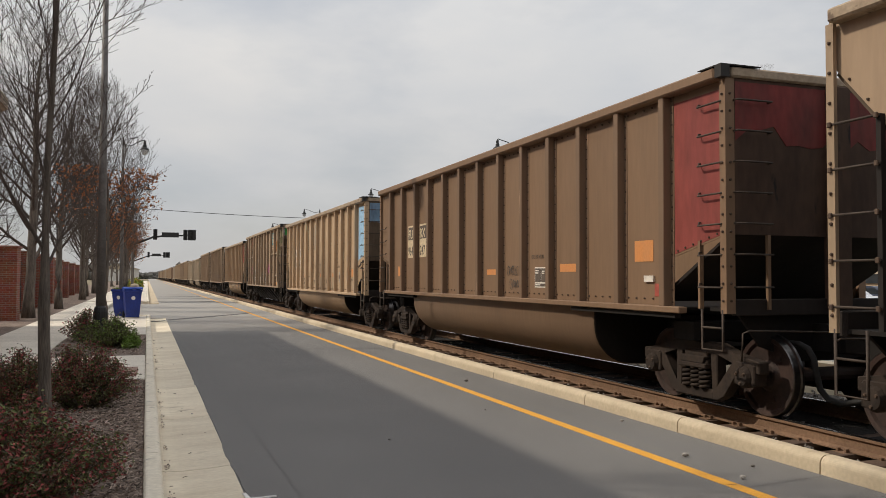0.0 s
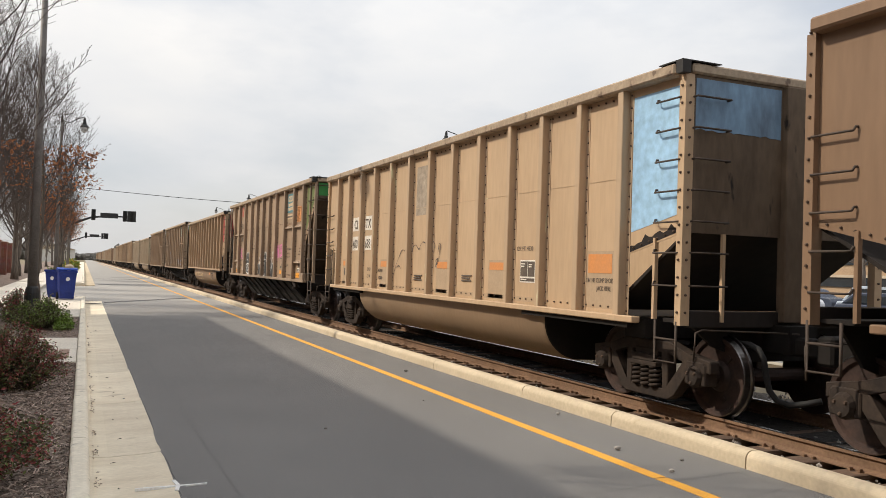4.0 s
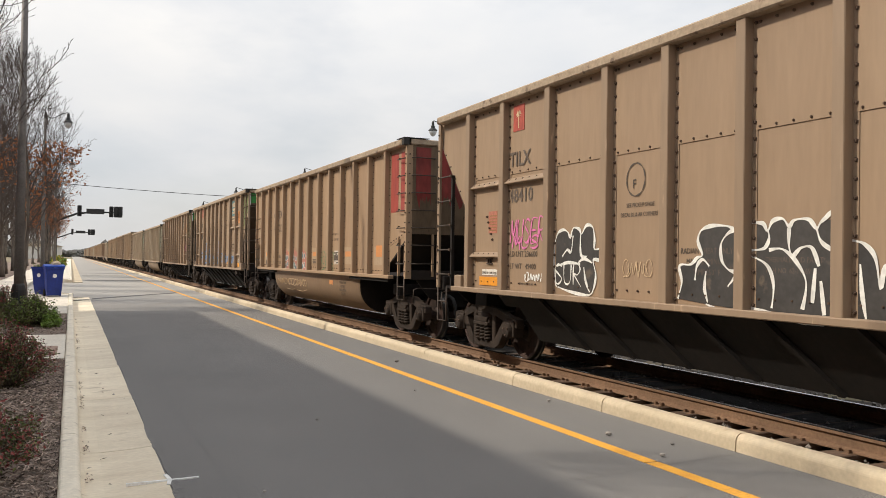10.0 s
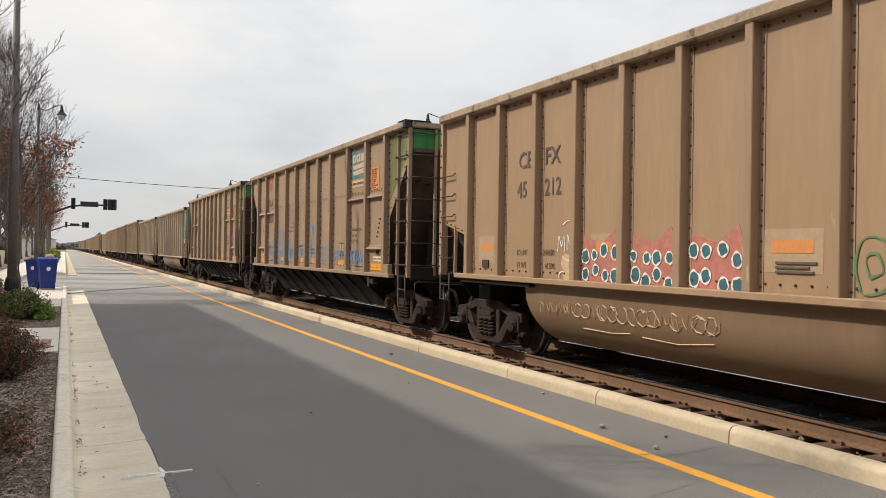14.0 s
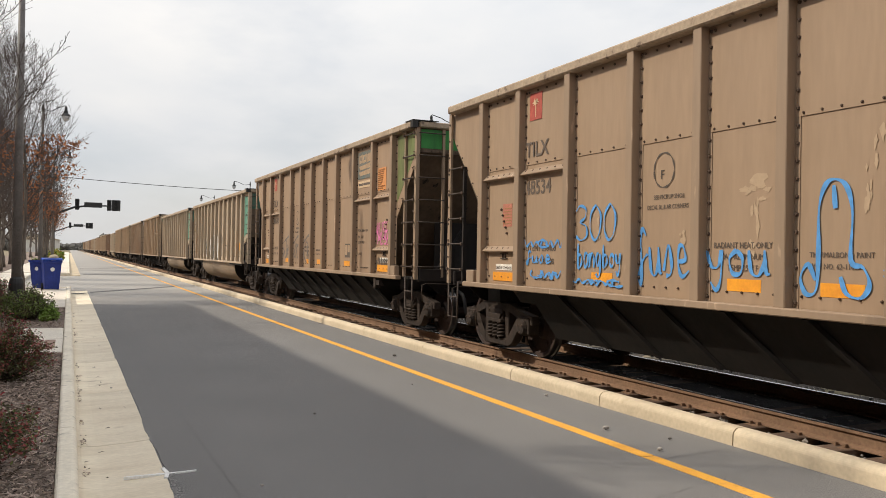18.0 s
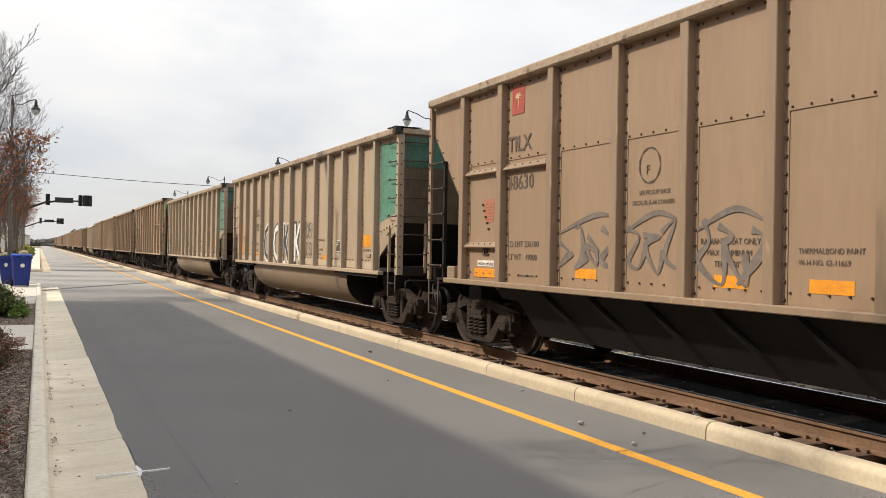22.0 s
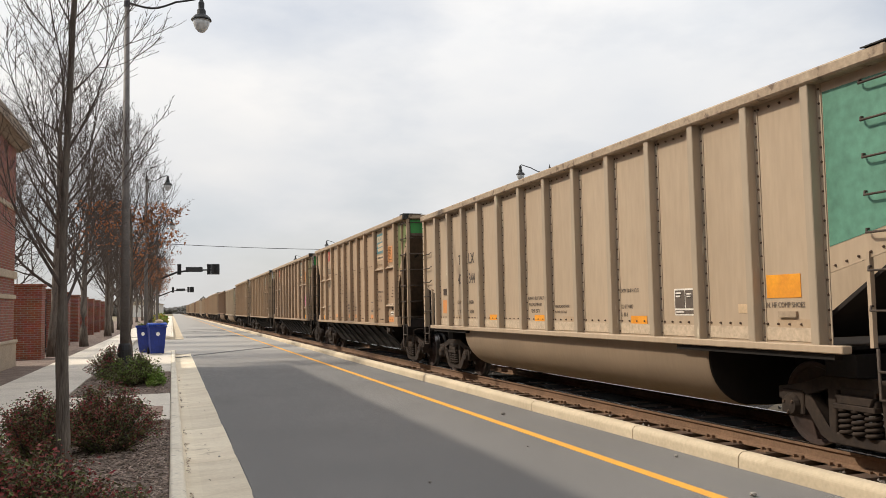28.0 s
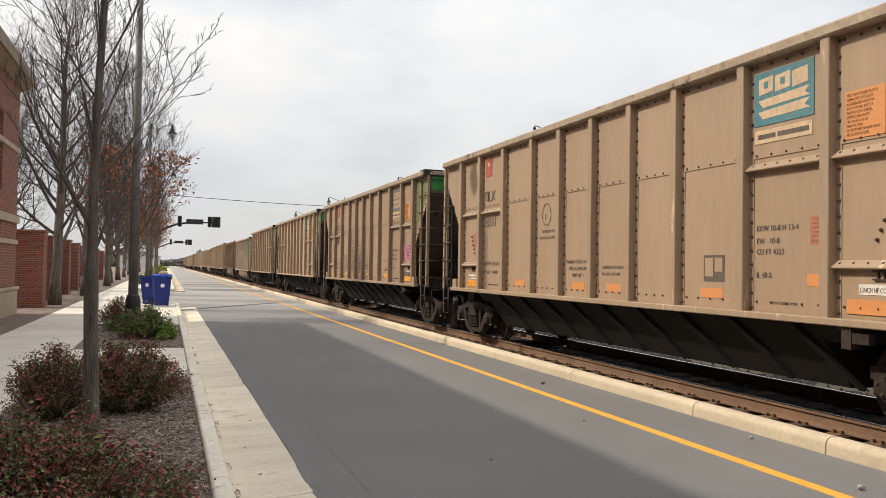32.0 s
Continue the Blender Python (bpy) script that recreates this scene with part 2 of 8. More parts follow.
LINE = mat("orange line paint", (0.82, 0.42, 0.055), (0.72, 0.35, 0.06), rough=0.75, big=3, small=45, bump=0.2, spots=((0.40, 0.28, 0.14), 16, 0.05))
WHITE_PAINT = mat("white marking paint", (0.86, 0.86, 0.84), (0.74, 0.74, 0.72), rough=0.8, big=5, small=40, spots=((0.4, 0.4, 0.38), 20, 0.05))
CRACK = mat("crack filler", (0.125, 0.12, 0.115), (0.10, 0.096, 0.092), rough=0.9)
RAIL = mat("rusty rail", (0.235, 0.142, 0.086), (0.16, 0.097, 0.06), rough=0.85, big=2, small=30, bump=0.3)
RAILHEAD = mat("polished rail head", (0.55, 0.54, 0.53), (0.42, 0.40, 0.38), rough=0.22, metal=1.0, big=3, small=20, stretch=(6, 0.3, 1), bump=0.0)
TIE = mat("creosoted tie", (0.10, 0.064, 0.046), (0.165, 0.11, 0.078), rough=0.95, big=2, small=14, stretch=(0.3, 3, 3), bump=0.7, dist=0.02, rnd=0.25)
BRICK = brickwork("red brick")
CASTSTONE = mat("cast stone", (0.46, 0.38, 0.28), (0.38, 0.31, 0.23), rough=0.9, big=2, small=20)
GLASS = mat("window glass", (0.025, 0.03, 0.035), (0.035, 0.04, 0.045), rough=0.06, spec=0.8, bump=0.0)
DARKMETAL = mat("dark painted metal", (0.018, 0.019, 0.02), (0.03, 0.03, 0.03), rough=0.5, big=4, small=30, bump=0.05)
POST = mat("bronze lamp post", (0.17, 0.155, 0.145), (0.12, 0.11, 0.10), rough=0.6, big=4, small=30, bump=0.08)
LAMPGLASS = mat("lamp globe", (0.55, 0.56, 0.56), (0.5, 0.51, 0.51), rough=0.15, spec=0.6, bump=0.0)
BARK = mat("bark", (0.19, 0.162, 0.135), (0.085, 0.07, 0.058), rough=0.95, big=5, small=26, stretch=(3, 3, 0.5), bump=0.9, dist=0.02)
TWIG = mat("twig bark", (0.105, 0.083, 0.070), (0.07, 0.055, 0.047), rough=0.9, big=6, small=30)
DEADLEAF = mat("brown oak leaf", (0.42, 0.16, 0.055), (0.27, 0.11, 0.05), rough=0.8, big=3, small=20, isl=0.35)
LEAF_G = mat("shrub leaf", (0.125, 0.16, 0.05), (0.19, 0.21, 0.075), rough=0.65, big=4, small=30, isl=0.35)
LEAF_D = mat("dark shrub leaf", (0.082, 0.084, 0.04), (0.13, 0.092, 0.058), rough=0.65, big=4, small=30, isl=0.35)
LEAF_R = mat("red shrub leaf", (0.34, 0.085, 0.075), (0.24, 0.065, 0.058), rough=0.6, big=4, small=30, isl=0.35)
BLOOM = mat("red bloom", (0.45, 0.03, 0.06), (0.33, 0.02, 0.04), rough=0.6)
LEAF_B = mat("bright green leaf", (0.20, 0.32, 0.05), (0.14, 0.22, 0.04), rough=0.6, big=4, small=30, isl=0.35)
GRASS = mat("yellow grass", (0.40, 0.33, 0.06), (0.30, 0.26, 0.05), rough=0.8)
BLUEBIN = mat("blue plastic", (0.012, 0.035, 0.25), (0.010, 0.028, 0.19), rough=0.5, big=3, small=20, bump=0.05)
BLUELID = mat("blue lid", (0.02, 0.09, 0.50), (0.018, 0.07, 0.42), rough=0.45, big=3, small=20, bump=0.05)
RUBBER = mat("rubber", (0.02, 0.02, 0.02), (0.035, 0.034, 0.033), rough=0.8)
# horizon woods: distance haze put into the colour as a paler tone
FARTREE = mat("far trees paled for haze", (0.19, 0.175, 0.16), (0.14, 0.14, 0.12), rough=1.0, big=0.15, small=1.2, bump=1.0, dist=0.4)
WHITEWALL = mat("pale wall", (0.70, 0.68, 0.64), (0.6, 0.58, 0.54), rough=0.8)
CARWHITE = mat("white car paint", (0.75, 0.76, 0.78), (0.72, 0.73, 0.75), rough=0.25, bump=0.0, spec=0.6)
CARSILVER = mat("silver car paint", (0.42, 0.48, 0.55), (0.40, 0.46, 0.52), rough=0.28, metal=0.3, bump=0.0)
CARDARK = mat("dark car paint", (0.05, 0.06, 0.09), (0.04, 0.05, 0.07), rough=0.25, bump=0.0)
BOLT = mat("rusty bolt head", (0.07, 0.045, 0.032), (0.12, 0.08, 0.055), rough=0.8, big=9, small=30)
WIRE = mat("black cable", (0.02, 0.02, 0.02), (0.03, 0.03, 0.03), rough=0.7)


# ---- mesh helpers ----
def bx(bm, x0, x1, y0, y1, z0, z1):
    v = [bm.verts.new((x, y, z)) for x in (x0, x1) for y in (y0, y1) for z in (z0, z1)]
    for f in ((0, 1, 3, 2), (4, 6, 7, 5), (0, 4, 5, 1), (2, 3, 7, 6), (0, 2, 6, 4), (1, 5, 7, 3)):
        bm.faces.new([v[i] for i in f])
    return v


def bevelled(bm, w, seg=1):
    bmesh.ops.bevel(bm, geom=bm.edges[:], offset=w, segments=seg, affect="EDGES", profile=0.5)
    return bm


def tube(bm, pts, radii, n=8, cap=True):
    """A tube through pts with a radius at each."""
    rings = []
    for i, p in enumerate(pts):
        p = Vector(p)
        d = (Vector(pts[min(i + 1, len(pts) - 1)]) - Vector(pts[max(i - 1, 0)])).normalized()
        u = d.cross(Vector((0, 0, 1)))
        u = u.normalized() if u.length > 1e-3 else Vector((1, 0, 0))
        w = d.cross(u)
        r = radii[i] if isinstance(radii, (list, tuple)) else radii
        rings.append([bm.verts.new(p + (u * math.cos(a) + w * math.sin(a)) * r) for a in (2 * math.pi * k / n for k in range(n))])
    for a, b in zip(rings, rings[1:]):
        for k in range(n):
            bm.faces.new((a[k], a[(k + 1) % n], b[(k + 1) % n], b[k]))
    if cap:
        bm.faces.new(rings[0][::-1])
        bm.faces.new(rings[-1])
    return rings


def prism(bm, poly, axis, a, b):
    """Extrudes a polygon given in the two other axes along axis from a to b."""
    def at(p, c):
        return {"x": (c, p[0], p[1]), "y": (p[0], c, p[1]), "z": (p[0], p[1], c)}[axis]
    lo, hi = [bm.verts.new(at(p, a)) for p in poly], [bm.verts.new(at(p, b)) for p in poly]
    bm.faces.new(lo)
    bm.faces.new(hi[::-1])
    for k in range(len(poly)):
        j = (k + 1) % len(poly)
        bm.faces.new((lo[k], hi[k], hi[j], lo[j]))


def lathe(bm, prof, centre, axis="z", n=16):
    """Turns a profile of (radius, along) round an axis through centre."""
    c = Vector(centre)
    rings = []
    for r, h in prof:
        ring = []
        for k in range(n):
            a = 2 * math.pi * k / n
            u, w = r * math.cos(a), r * math.sin(a)
            ring.append(bm.verts.new(c + Vector({"z": (u, w, h), "x": (h, u, w), "y": (u, h, w)}[axis])))
        rings.append(ring)
    for a, b in zip(rings, rings[1:]):
        for k in range(n):
            bm.faces.new((a[k], a[(k + 1) % n], b[(k + 1) % n], b[k]))
    bm.faces.new(rings[0][::-1])
    bm.faces.new(rings[-1])


def dome(bm, c, r, h, axis=(-1, 0, 0)):
    """A small bolt head: six-sided, on the side that axis names."""
    d = Vector(axis)
    u = d.orthogonal().normalized()
    w = d.cross(u)
    c = Vector(c)
    lo = [bm.verts.new(c + (u * math.cos(k * math.pi / 2.5) + w * math.sin(k * math.pi / 2.5)) * r) for k in range(5)]
    hi = [bm.verts.new(c + d * h + (u * math.cos(k * math.pi / 2.5) + w * math.sin(k * math.pi / 2.5)) * r * 0.6) for k in range(5)]
    for k in range(5):
        j = (k + 1) % 5
        bm.faces.new((lo[k], lo[j], hi[j], hi[k])).material_index = 1
    bm.faces.new(hi).material_index = 1


def mesh_of(name, bm, material, smooth=False):
    bmesh.ops.recalc_face_normals(bm, faces=bm.faces[:])
    me = bpy.data.meshes.new(name)
    bm.to_mesh(me)
    bm.free()
    for m in (material if isinstance(material, (list, tuple)) else (material, BOLT)):
        me.materials.append(m)
    if smooth:
        me.polygons.foreach_set("use_smooth", [True] * len(me.polygons))
    return me


def part(name, bm, material, parent=None, label="", smooth=False):
    """Links a bmesh as one mesh object under a thing or a part."""
    ob = new(name, mesh_of(name, bm, material, smooth))
    ob.parent = parent
    return tagged(ob, label)


def empty(name, m=None):
    ob = new(name)
    ob.empty_display_size = 0.2
    if m is not None:
        ob.matrix_basis = m
    return ob


def setting(name, bm, material, label="", category=""):
    return tagged(part(name, bm, material), label, category, kind="structure")


# ---- ground, street, kerbs, track bed ----
ROAD_L, ROAD_R, KERB_X = 0.72, 5.27, 5.27      # gutter edge, foot of the track kerb
TRACK_X, RAIL_Z = 7.50, 0.04
bm = bmesh.new()
bmesh.ops.create_grid(bm, x_segments=40, y_segments=40, size=1500)
for v in bm.verts:
    v.co.z = -0.22
setting("ground", bm, EARTH, "bare earth and dry grass ground")

bm = bmesh.new()
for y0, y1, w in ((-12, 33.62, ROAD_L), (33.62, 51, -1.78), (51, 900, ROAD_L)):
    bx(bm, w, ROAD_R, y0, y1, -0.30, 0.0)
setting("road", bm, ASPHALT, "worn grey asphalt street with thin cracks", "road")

bm = bmesh.new()
for y0, y1 in ((-12, 5.17), (5.19, 13.26), (13.28, 24.0), (24.03, 44.0), (44.4, 70), (71, 300)):
    bx(bm, 4.285, 4.405, y0, y1, -0.01, 0.004)
setting("lane_line", bm, LINE, "worn orange edge line painted on asphalt")
bm = bmesh.new()
prism(bm, [(0.46, 5.945), (0.55, 5.95), (0.70, 5.94), (0.84, 5.95), (0.95, 5.97), (0.95, 5.985), (0.84, 5.972), (0.70, 5.97), (0.55, 5.967), (0.46, 5.957)], "z", -0.01, 0.010)
prism(bm, [(0.715, 5.84), (0.74, 5.83), (0.765, 5.96), (0.745, 6.12), (0.72, 6.11), (0.735, 5.97)], "z", -0.01, 0.012)
setting("survey_mark", bm, WHITE_PAINT, "white sprayed survey cross at the gutter edge")

# cracks in the asphalt: a long seam along the gutter lane and short cross cracks
rng = random.Random(4)
bm = bmesh.new()


def crack(bm, x, y, dx, dy, n, w):
    pts = []
    for i in range(n + 1):
        f = i / n
        pts.append((x + dx * f + rng.uniform(-1, 1) * 0.011, y + dy * f + rng.uniform(-1, 1) * 0.011))
    px = Vector((-dy, dx)).normalized()
    for (ax, ay), (b_x, by) in zip(pts, pts[1:]):
        ww = w * rng.uniform(0.4, 1.2)
        v = [bm.verts.new((ax - px.x * ww, ay - px.y * ww, 0.003)), bm.verts.new((b_x - px.x * ww, by - px.y * ww, 0.003)),
             bm.verts.new((b_x + px.x * ww, by + px.y * ww, 0.003)), bm.verts.new((ax + px.x * ww, ay + px.y * ww, 0.003))]
        bm.faces.new(v)


crack(bm, 1.14, 3.0, -0.12, 18, 200, 0.0028)
crack(bm, 3.2, 4.9, 2.05, 0.28, 34, 0.0035)
crack(bm, 3.55, 4.2, 1.7, 0.5, 26, 0.0025)
crack(bm, 2.1, 4.4, 0.5, 1.4, 18, 0.002)
for i in range(7):
    crack(bm, rng.uniform(1.2, 4.5), rng.uniform(5, 24), rng.uniform(-0.5, 0.5), rng.uniform(0.4, 1.6), 14, 0.002)
setting("road_cracks", bm, CRACK, "thin dark cracks in the asphalt")
bm = bmesh.new()
for xa, xb, ya, yb, w in ((0.78, 4.25, 31.9, 36.9, 0.65), (0.1, 0.75, 31.2, 31.75, 0.2), (0.9, 4.2, 54.3, 55.4, 0.8), (0.9, 4.2, 68.5, 70.0, 1.2)):
    prism(bm, [(xa, ya), (xb, yb), (xb, yb + w), (xa, ya + w)], "z", -0.01, 0.004)
setting("patch_band", bm, mat("dark asphalt band", (0.10, 0.098, 0.095), (0.13, 0.128, 0.12), rough=0.9, small=50, bump=0.4), "dark bands across the street asphalt")
bm = bmesh.new()
for x, y, r in ((4.62, 6.15, 0.03), (4.55, 5.3, 0.024), (5.05, 7.9, 0.02), (4.7, 11.8, 0.03), (1.3, 5.4, 0.012), (0.55, 9.9, 0.012), (2.3, 7.7, 0.015), (3.9, 9.1, 0.012), (4.9, 5.6, 0.018)):
    bmesh.ops.create_icosphere(bm, subdivisions=1, radius=r, matrix=Matrix.Translation((x, y, 0.012 + r * 0.35)) @ Matrix.Diagonal((1.2, 0.9, 0.7, 1)))
tagged(part("pebbles", bm, STONE), "loose pale pebbles on the street", "pebbles", kind="stuff")


def kerb_profile(x0, x1, foot, top, r=0.05):
    """Rounded kerb section from x0 (street side) to x1."""
    s = 1 if x1 > x0 else -1
    arc = [(x0 + s * (0.012 + r - r * math.cos(k * math.pi / 14)), top - r + r * math.sin(k * math.pi / 14)) for k in range(8)]
    q = 0.03
    back = [(x1 - s * (q - q * math.sin(k * math.pi / 8)), top - q + q * math.cos(k * math.pi / 8)) for k in range(5)]
    return [(x0, foot)] + arc + back + [(x1, foot)]


bm = bmesh.new()
edge_pts, y = [], -2.0
while y < 33.5:
    edge_pts.append((0.738 + rng.uniform(-0.012, 0.010) + 0.008 * math.sin(y * 2.3), y))
    y += rng.uniform(0.04, 0.13)
for (xa, ya), (xb, yb) in zip(edge_pts, edge_pts[1:]):
    prism(bm, [(xa, ya), (0.80, ya), (0.80, yb), (xb, yb)], "z", -0.02, 0.0075)
setting("road_edge", bm, ASPHALT, "ragged asphalt edge lapping over the gutter")
kerb_r = tagged(empty("kerb_track"), "rounded pale concrete kerb between street and track", "kerb", kind="structure")
kerb_l = tagged(empty("kerb_walk"), "concrete kerb and gutter along the planting strip", "kerb", kind="structure")


def kerb_piece(name, prof, y0, y1, parent, material):
    bm = bmesh.new()
    prism(bm, prof, "y", y0 + 0.007, y1 - 0.007)
    part(name, bm, material, parent)


ys = [5.245 + 1.955 * i for i in range(-5, 3)]
y = ys[-1]
while y < 300:
    step = 2.93 if y < 60 else 30.0
    ys.append(y + step)
    y += step
for y0, y1 in zip(ys, ys[1:]):
    kerb_piece("kerb_stone", kerb_profile(KERB_X, KERB_X + 0.17, -0.25, 0.15, 0.07), y0, y1, kerb_r, KERBSTONE)
gut = [-6.4, -3.7, -1.0, 1.72, 4.42, 7.12, 9.80, 12.5, 15.2, 17.9, 20.6, 23.3, 26.0, 28.7, 31.2, 33.6]
for y0, y1 in zip(gut, gut[1:]):
    kerb_piece("kerb_stone", kerb_profile(0.18, 0.03, -0.25, 0.15, 0.045), y0, y1, kerb_l, KERB_W)
    kerb_piece("gutter_slab", [(0.166, -0.25), (0.166, -0.004), (0.20, -0.016), (0.32, -0.022), (0.55, -0.012), (0.735, 0.004), (0.735, -0.25)], y0, y1, kerb_l, CONCRETE)
# kerb returns at the driveway, and the far run
bm = bmesh.new()
prism(bm, [(0.18, 33.6), (0.15, 33.72), (0.03, 33.80), (-1.7, 33.80), (-1.7, 33.62), (0.03, 33.62)], "z", -0.2, 0.14)
part("kerb_stone", bm, KERB_W, kerb_l)
arc = [(0.18 - 1.6 * (1 - math.cos(a)), 52.4 - 1.6 * math.sin(a)) for a in (i * math.pi / 14 for i in range(8))]
bm = bmesh.new()
for (xa, ya), (xb, yb) in zip(arc, arc[1:]):
    n = Vector(((yb - ya), -(xb - xa))).normalized() * 0.18
    prism(bm, [(xa, ya), (xb, yb), (xb + n.x, yb + n.y), (xa + n.x, ya + n.y)], "z", -0.2, 0.14)
part("kerb_stone", bm, KERB_W, kerb_l)
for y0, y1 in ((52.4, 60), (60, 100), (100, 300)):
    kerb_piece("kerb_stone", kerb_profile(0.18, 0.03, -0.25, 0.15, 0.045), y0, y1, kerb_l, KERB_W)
    # far gutter takes the darker concrete to hold down its sunlit brightness
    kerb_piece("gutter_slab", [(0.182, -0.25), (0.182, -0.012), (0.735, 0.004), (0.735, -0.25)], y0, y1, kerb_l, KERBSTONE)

# planting strip, sidewalk, crosswalk pads, mulch bed by the building
bm = bmesh.new()
for y0, y1 in ((-8, 12.7), (16.6, 22.6)):
    bx(bm, -1.78, 0.026, y0, y1, -0.25, 0.10)
setting("planting_bed", bm, MULCH, "planting strip covered with brown bark mulch")
bm = bmesh.new()
bx(bm, -9.5, -3.41, 3, 300, -0.25, 0.09)
setting("mulch_bed", bm, MULCH, "brown mulch bed beside the brick building")
walk_slabs = tagged(empty("sidewalk"), "pale concrete sidewalk with joints", "sidewalk", kind="structure")
y = -8.0
while y < 52:
    bm = bmesh.new()
    bx(bm, -3.39, -1.79, y + 0.006, y + 1.6 - 0.006, -0.2, 0.12)
    part("slab", bevelled(bm, 0.008), WALKWAY, walk_slabs)
    y += 1.6
for y0, y1, x0, x1 in ((12.72, 14.6, -1.77, 0.024), (14.62, 16.58, -1.77, 0.024), (22.62, 26.0, -1.77, 0.024), (26.02, 29.4, -1.77, 0.024), (29.42, 31.6, -1.77, 0.024), (31.62, 33.6, -1.77, 0.024), (54.0, 75, -3.4, 0.024), (75.02, 120, -3.4, 0.024), (120.02, 300, -3.4, 0.024)):
    bm = bmesh.new()
    bx(bm, x0, x1, y0, y1, -0.2, 0.118)
    part("slab", bm, WALKWAY, walk_slabs)
bm = bmesh.new()
for i in range(10):
    for j in range(5):
        bx(bm, -1.72 + 0.165 * i, -1.72 + 0.165 * i + 0.155, 13.2 + 0.24 * j, 13.2 + 0.24 * j + 0.23, 0.10, 0.126)
for i in range(7):
    for j in range(16):
        bx(bm, -1.72 + 0.165 * i, -1.72 + 0.165 * i + 0.155, 24.6 + 0.24 * j, 24.6 + 0.24 * j + 0.23, 0.10, 0.126)
setting("paver_band", bm, PAVER, "small red brick pavers set across the strip")

# track: ballast, ties, rails
bm = bmesh.new()
n = 400
for i in range(n + 1):
    y = -14 + i * 1.0 if i < 80 else 66 + (i - 80) * 2.6
    for x, z in ((5.42, -0.24), (5.9, -0.26), (6.4, -0.25), (7.5, -0.20), (8.6, -0.18), (9.4, -0.2), (10.5, -0.23)):
        bm.verts.new((x, y, z + rng.uniform(-0.02, 0.02)))
bm.verts.ensure_lookup_table()
for i in range(n):
    for k in range(6):
        a = i * 7 + k
        bm.faces.new((bm.verts[a], bm.verts[a + 1], bm.verts[a + 8], bm.verts[a + 7]))
setting("ballast_bed", bm, BALLAST, "brown dusty track ballast")
# near-black ballast sheet between the rails: the train's shade put into its colour
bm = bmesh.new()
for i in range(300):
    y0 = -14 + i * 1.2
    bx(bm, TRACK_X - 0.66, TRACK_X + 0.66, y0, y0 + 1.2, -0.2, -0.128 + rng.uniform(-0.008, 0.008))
setting("oiled_ballast", bm, mat("ballast coloured dark for shade", (0.020, 0.018, 0.016), (0.035, 0.030, 0.026), rough=0.95, big=3, small=18, bump=1.0, dist=0.06), "dark ballast between the rails, coloured for the train's shade")
me_v, me_f = [], []
for i in range(5200):
    f = rng.random()
    y = -2 + 42 * f * f if i < 4200 else rng.uniform(3, 90)
    x = rng.choice((rng.uniform(5.46, 6.3), rng.uniform(8.3, 10.2), rng.uniform(5.6, 9)))
    r = rng.uniform(0.018, 0.042)
    c = Vector((x, y, (-0.215 if x < 6.8 else -0.15) + r * 0.3))
    q = Euler((rng.uniform(0, 6), rng.uniform(0, 6), rng.uniform(0, 6))).to_matrix()
    base = len(me_v)
    for d in ((1, 0, 0), (-1, 0, 0), (0, 1.2, 0), (0, -0.8, 0), (0, 0, 0.8), (0, 0, -0.7)):
        me_v.append(c + q @ (Vector(d) * r))
    me_f += [tuple(base + k for k in f3) for f3 in ((0, 2, 4), (2, 1, 4), (1, 3, 4), (3, 0, 4), (2, 0, 5), (1, 2, 5), (3, 1, 5), (0, 3, 5))]
for i in range(2600):
    y = -2 + 0.53 * rng.randrange(0, 70) + 0.265 + rng.gauss(0, 0.07)
    if math.sin(y * 2.9) + math.sin(y * 1.1 + 1) < 0.1 and rng.random() < 0.8:
        continue
    r = rng.uniform(0.014, 0.034)
    c = Vector((rng.uniform(5.5, 6.62), y, -0.185 + rng.uniform(0, 0.04)))
    q = Euler((rng.uniform(0, 6), rng.uniform(0, 6), rng.uniform(0, 6))).to_matrix()
    base = len(me_v)
    for d in ((1, 0, 0), (-1, 0, 0), (0, 1.2, 0), (0, -0.8, 0), (0, 0, 0.8), (0, 0, -0.7)):
        me_v.append(c + q @ (Vector(d) * r))
    me_f += [tuple(base + k for k in f3) for f3 in ((0, 2, 4), (2, 1, 4), (1, 3, 4), (3, 0, 4), (2, 0, 5), (1, 2, 5), (3, 1, 5), (0, 3, 5))]
me = bpy.data.meshes.new("ballast_stones")
me.from_pydata(me_v, [], me_f)
me.materials.append(STONE)
tagged(new("ballast_stones", me), "grey crushed stones between the ties", "gravel", kind="stuff")

track = tagged(empty("railway_track"), "railway track with rusty rails on dark wooden ties", "railway track", kind="structure")
tie_meshes = []
for i in range(4):
    bm = bmesh.new()
    bx(bm, -1.30, 1.30, -0.115, 0.115, -0.19, 0.0)
    bevelled(bm, 0.012)
    for v in bm.verts:
        v.co += Vector((rng.uniform(-1, 1) * 0.01, rng.uniform(-1, 1) * 0.008, rng.uniform(-1, 1) * 0.006))
    tie_meshes.append(mesh_of("tie", bm, TIE))
for i in range(230):
    ob = new("tie", tie_meshes[i % 4])
    ob.parent = track
    ob.matrix_basis = pose(TRACK_X + rng.uniform(-0.05, 0.05), -9 + 0.53 * i, RAIL_Z - 0.165 + rng.uniform(-0.01, 0.006), 0, 0, rng.uniform(-1.2, 1.2))
bm = bmesh.new()
for i in range(230, 700):
    bx(bm, TRACK_X - 1.3, TRACK_X + 1.3, -9 + 0.53 * i - 0.11, -9 + 0.53 * i + 0.11, -0.3, RAIL_Z - 0.168)
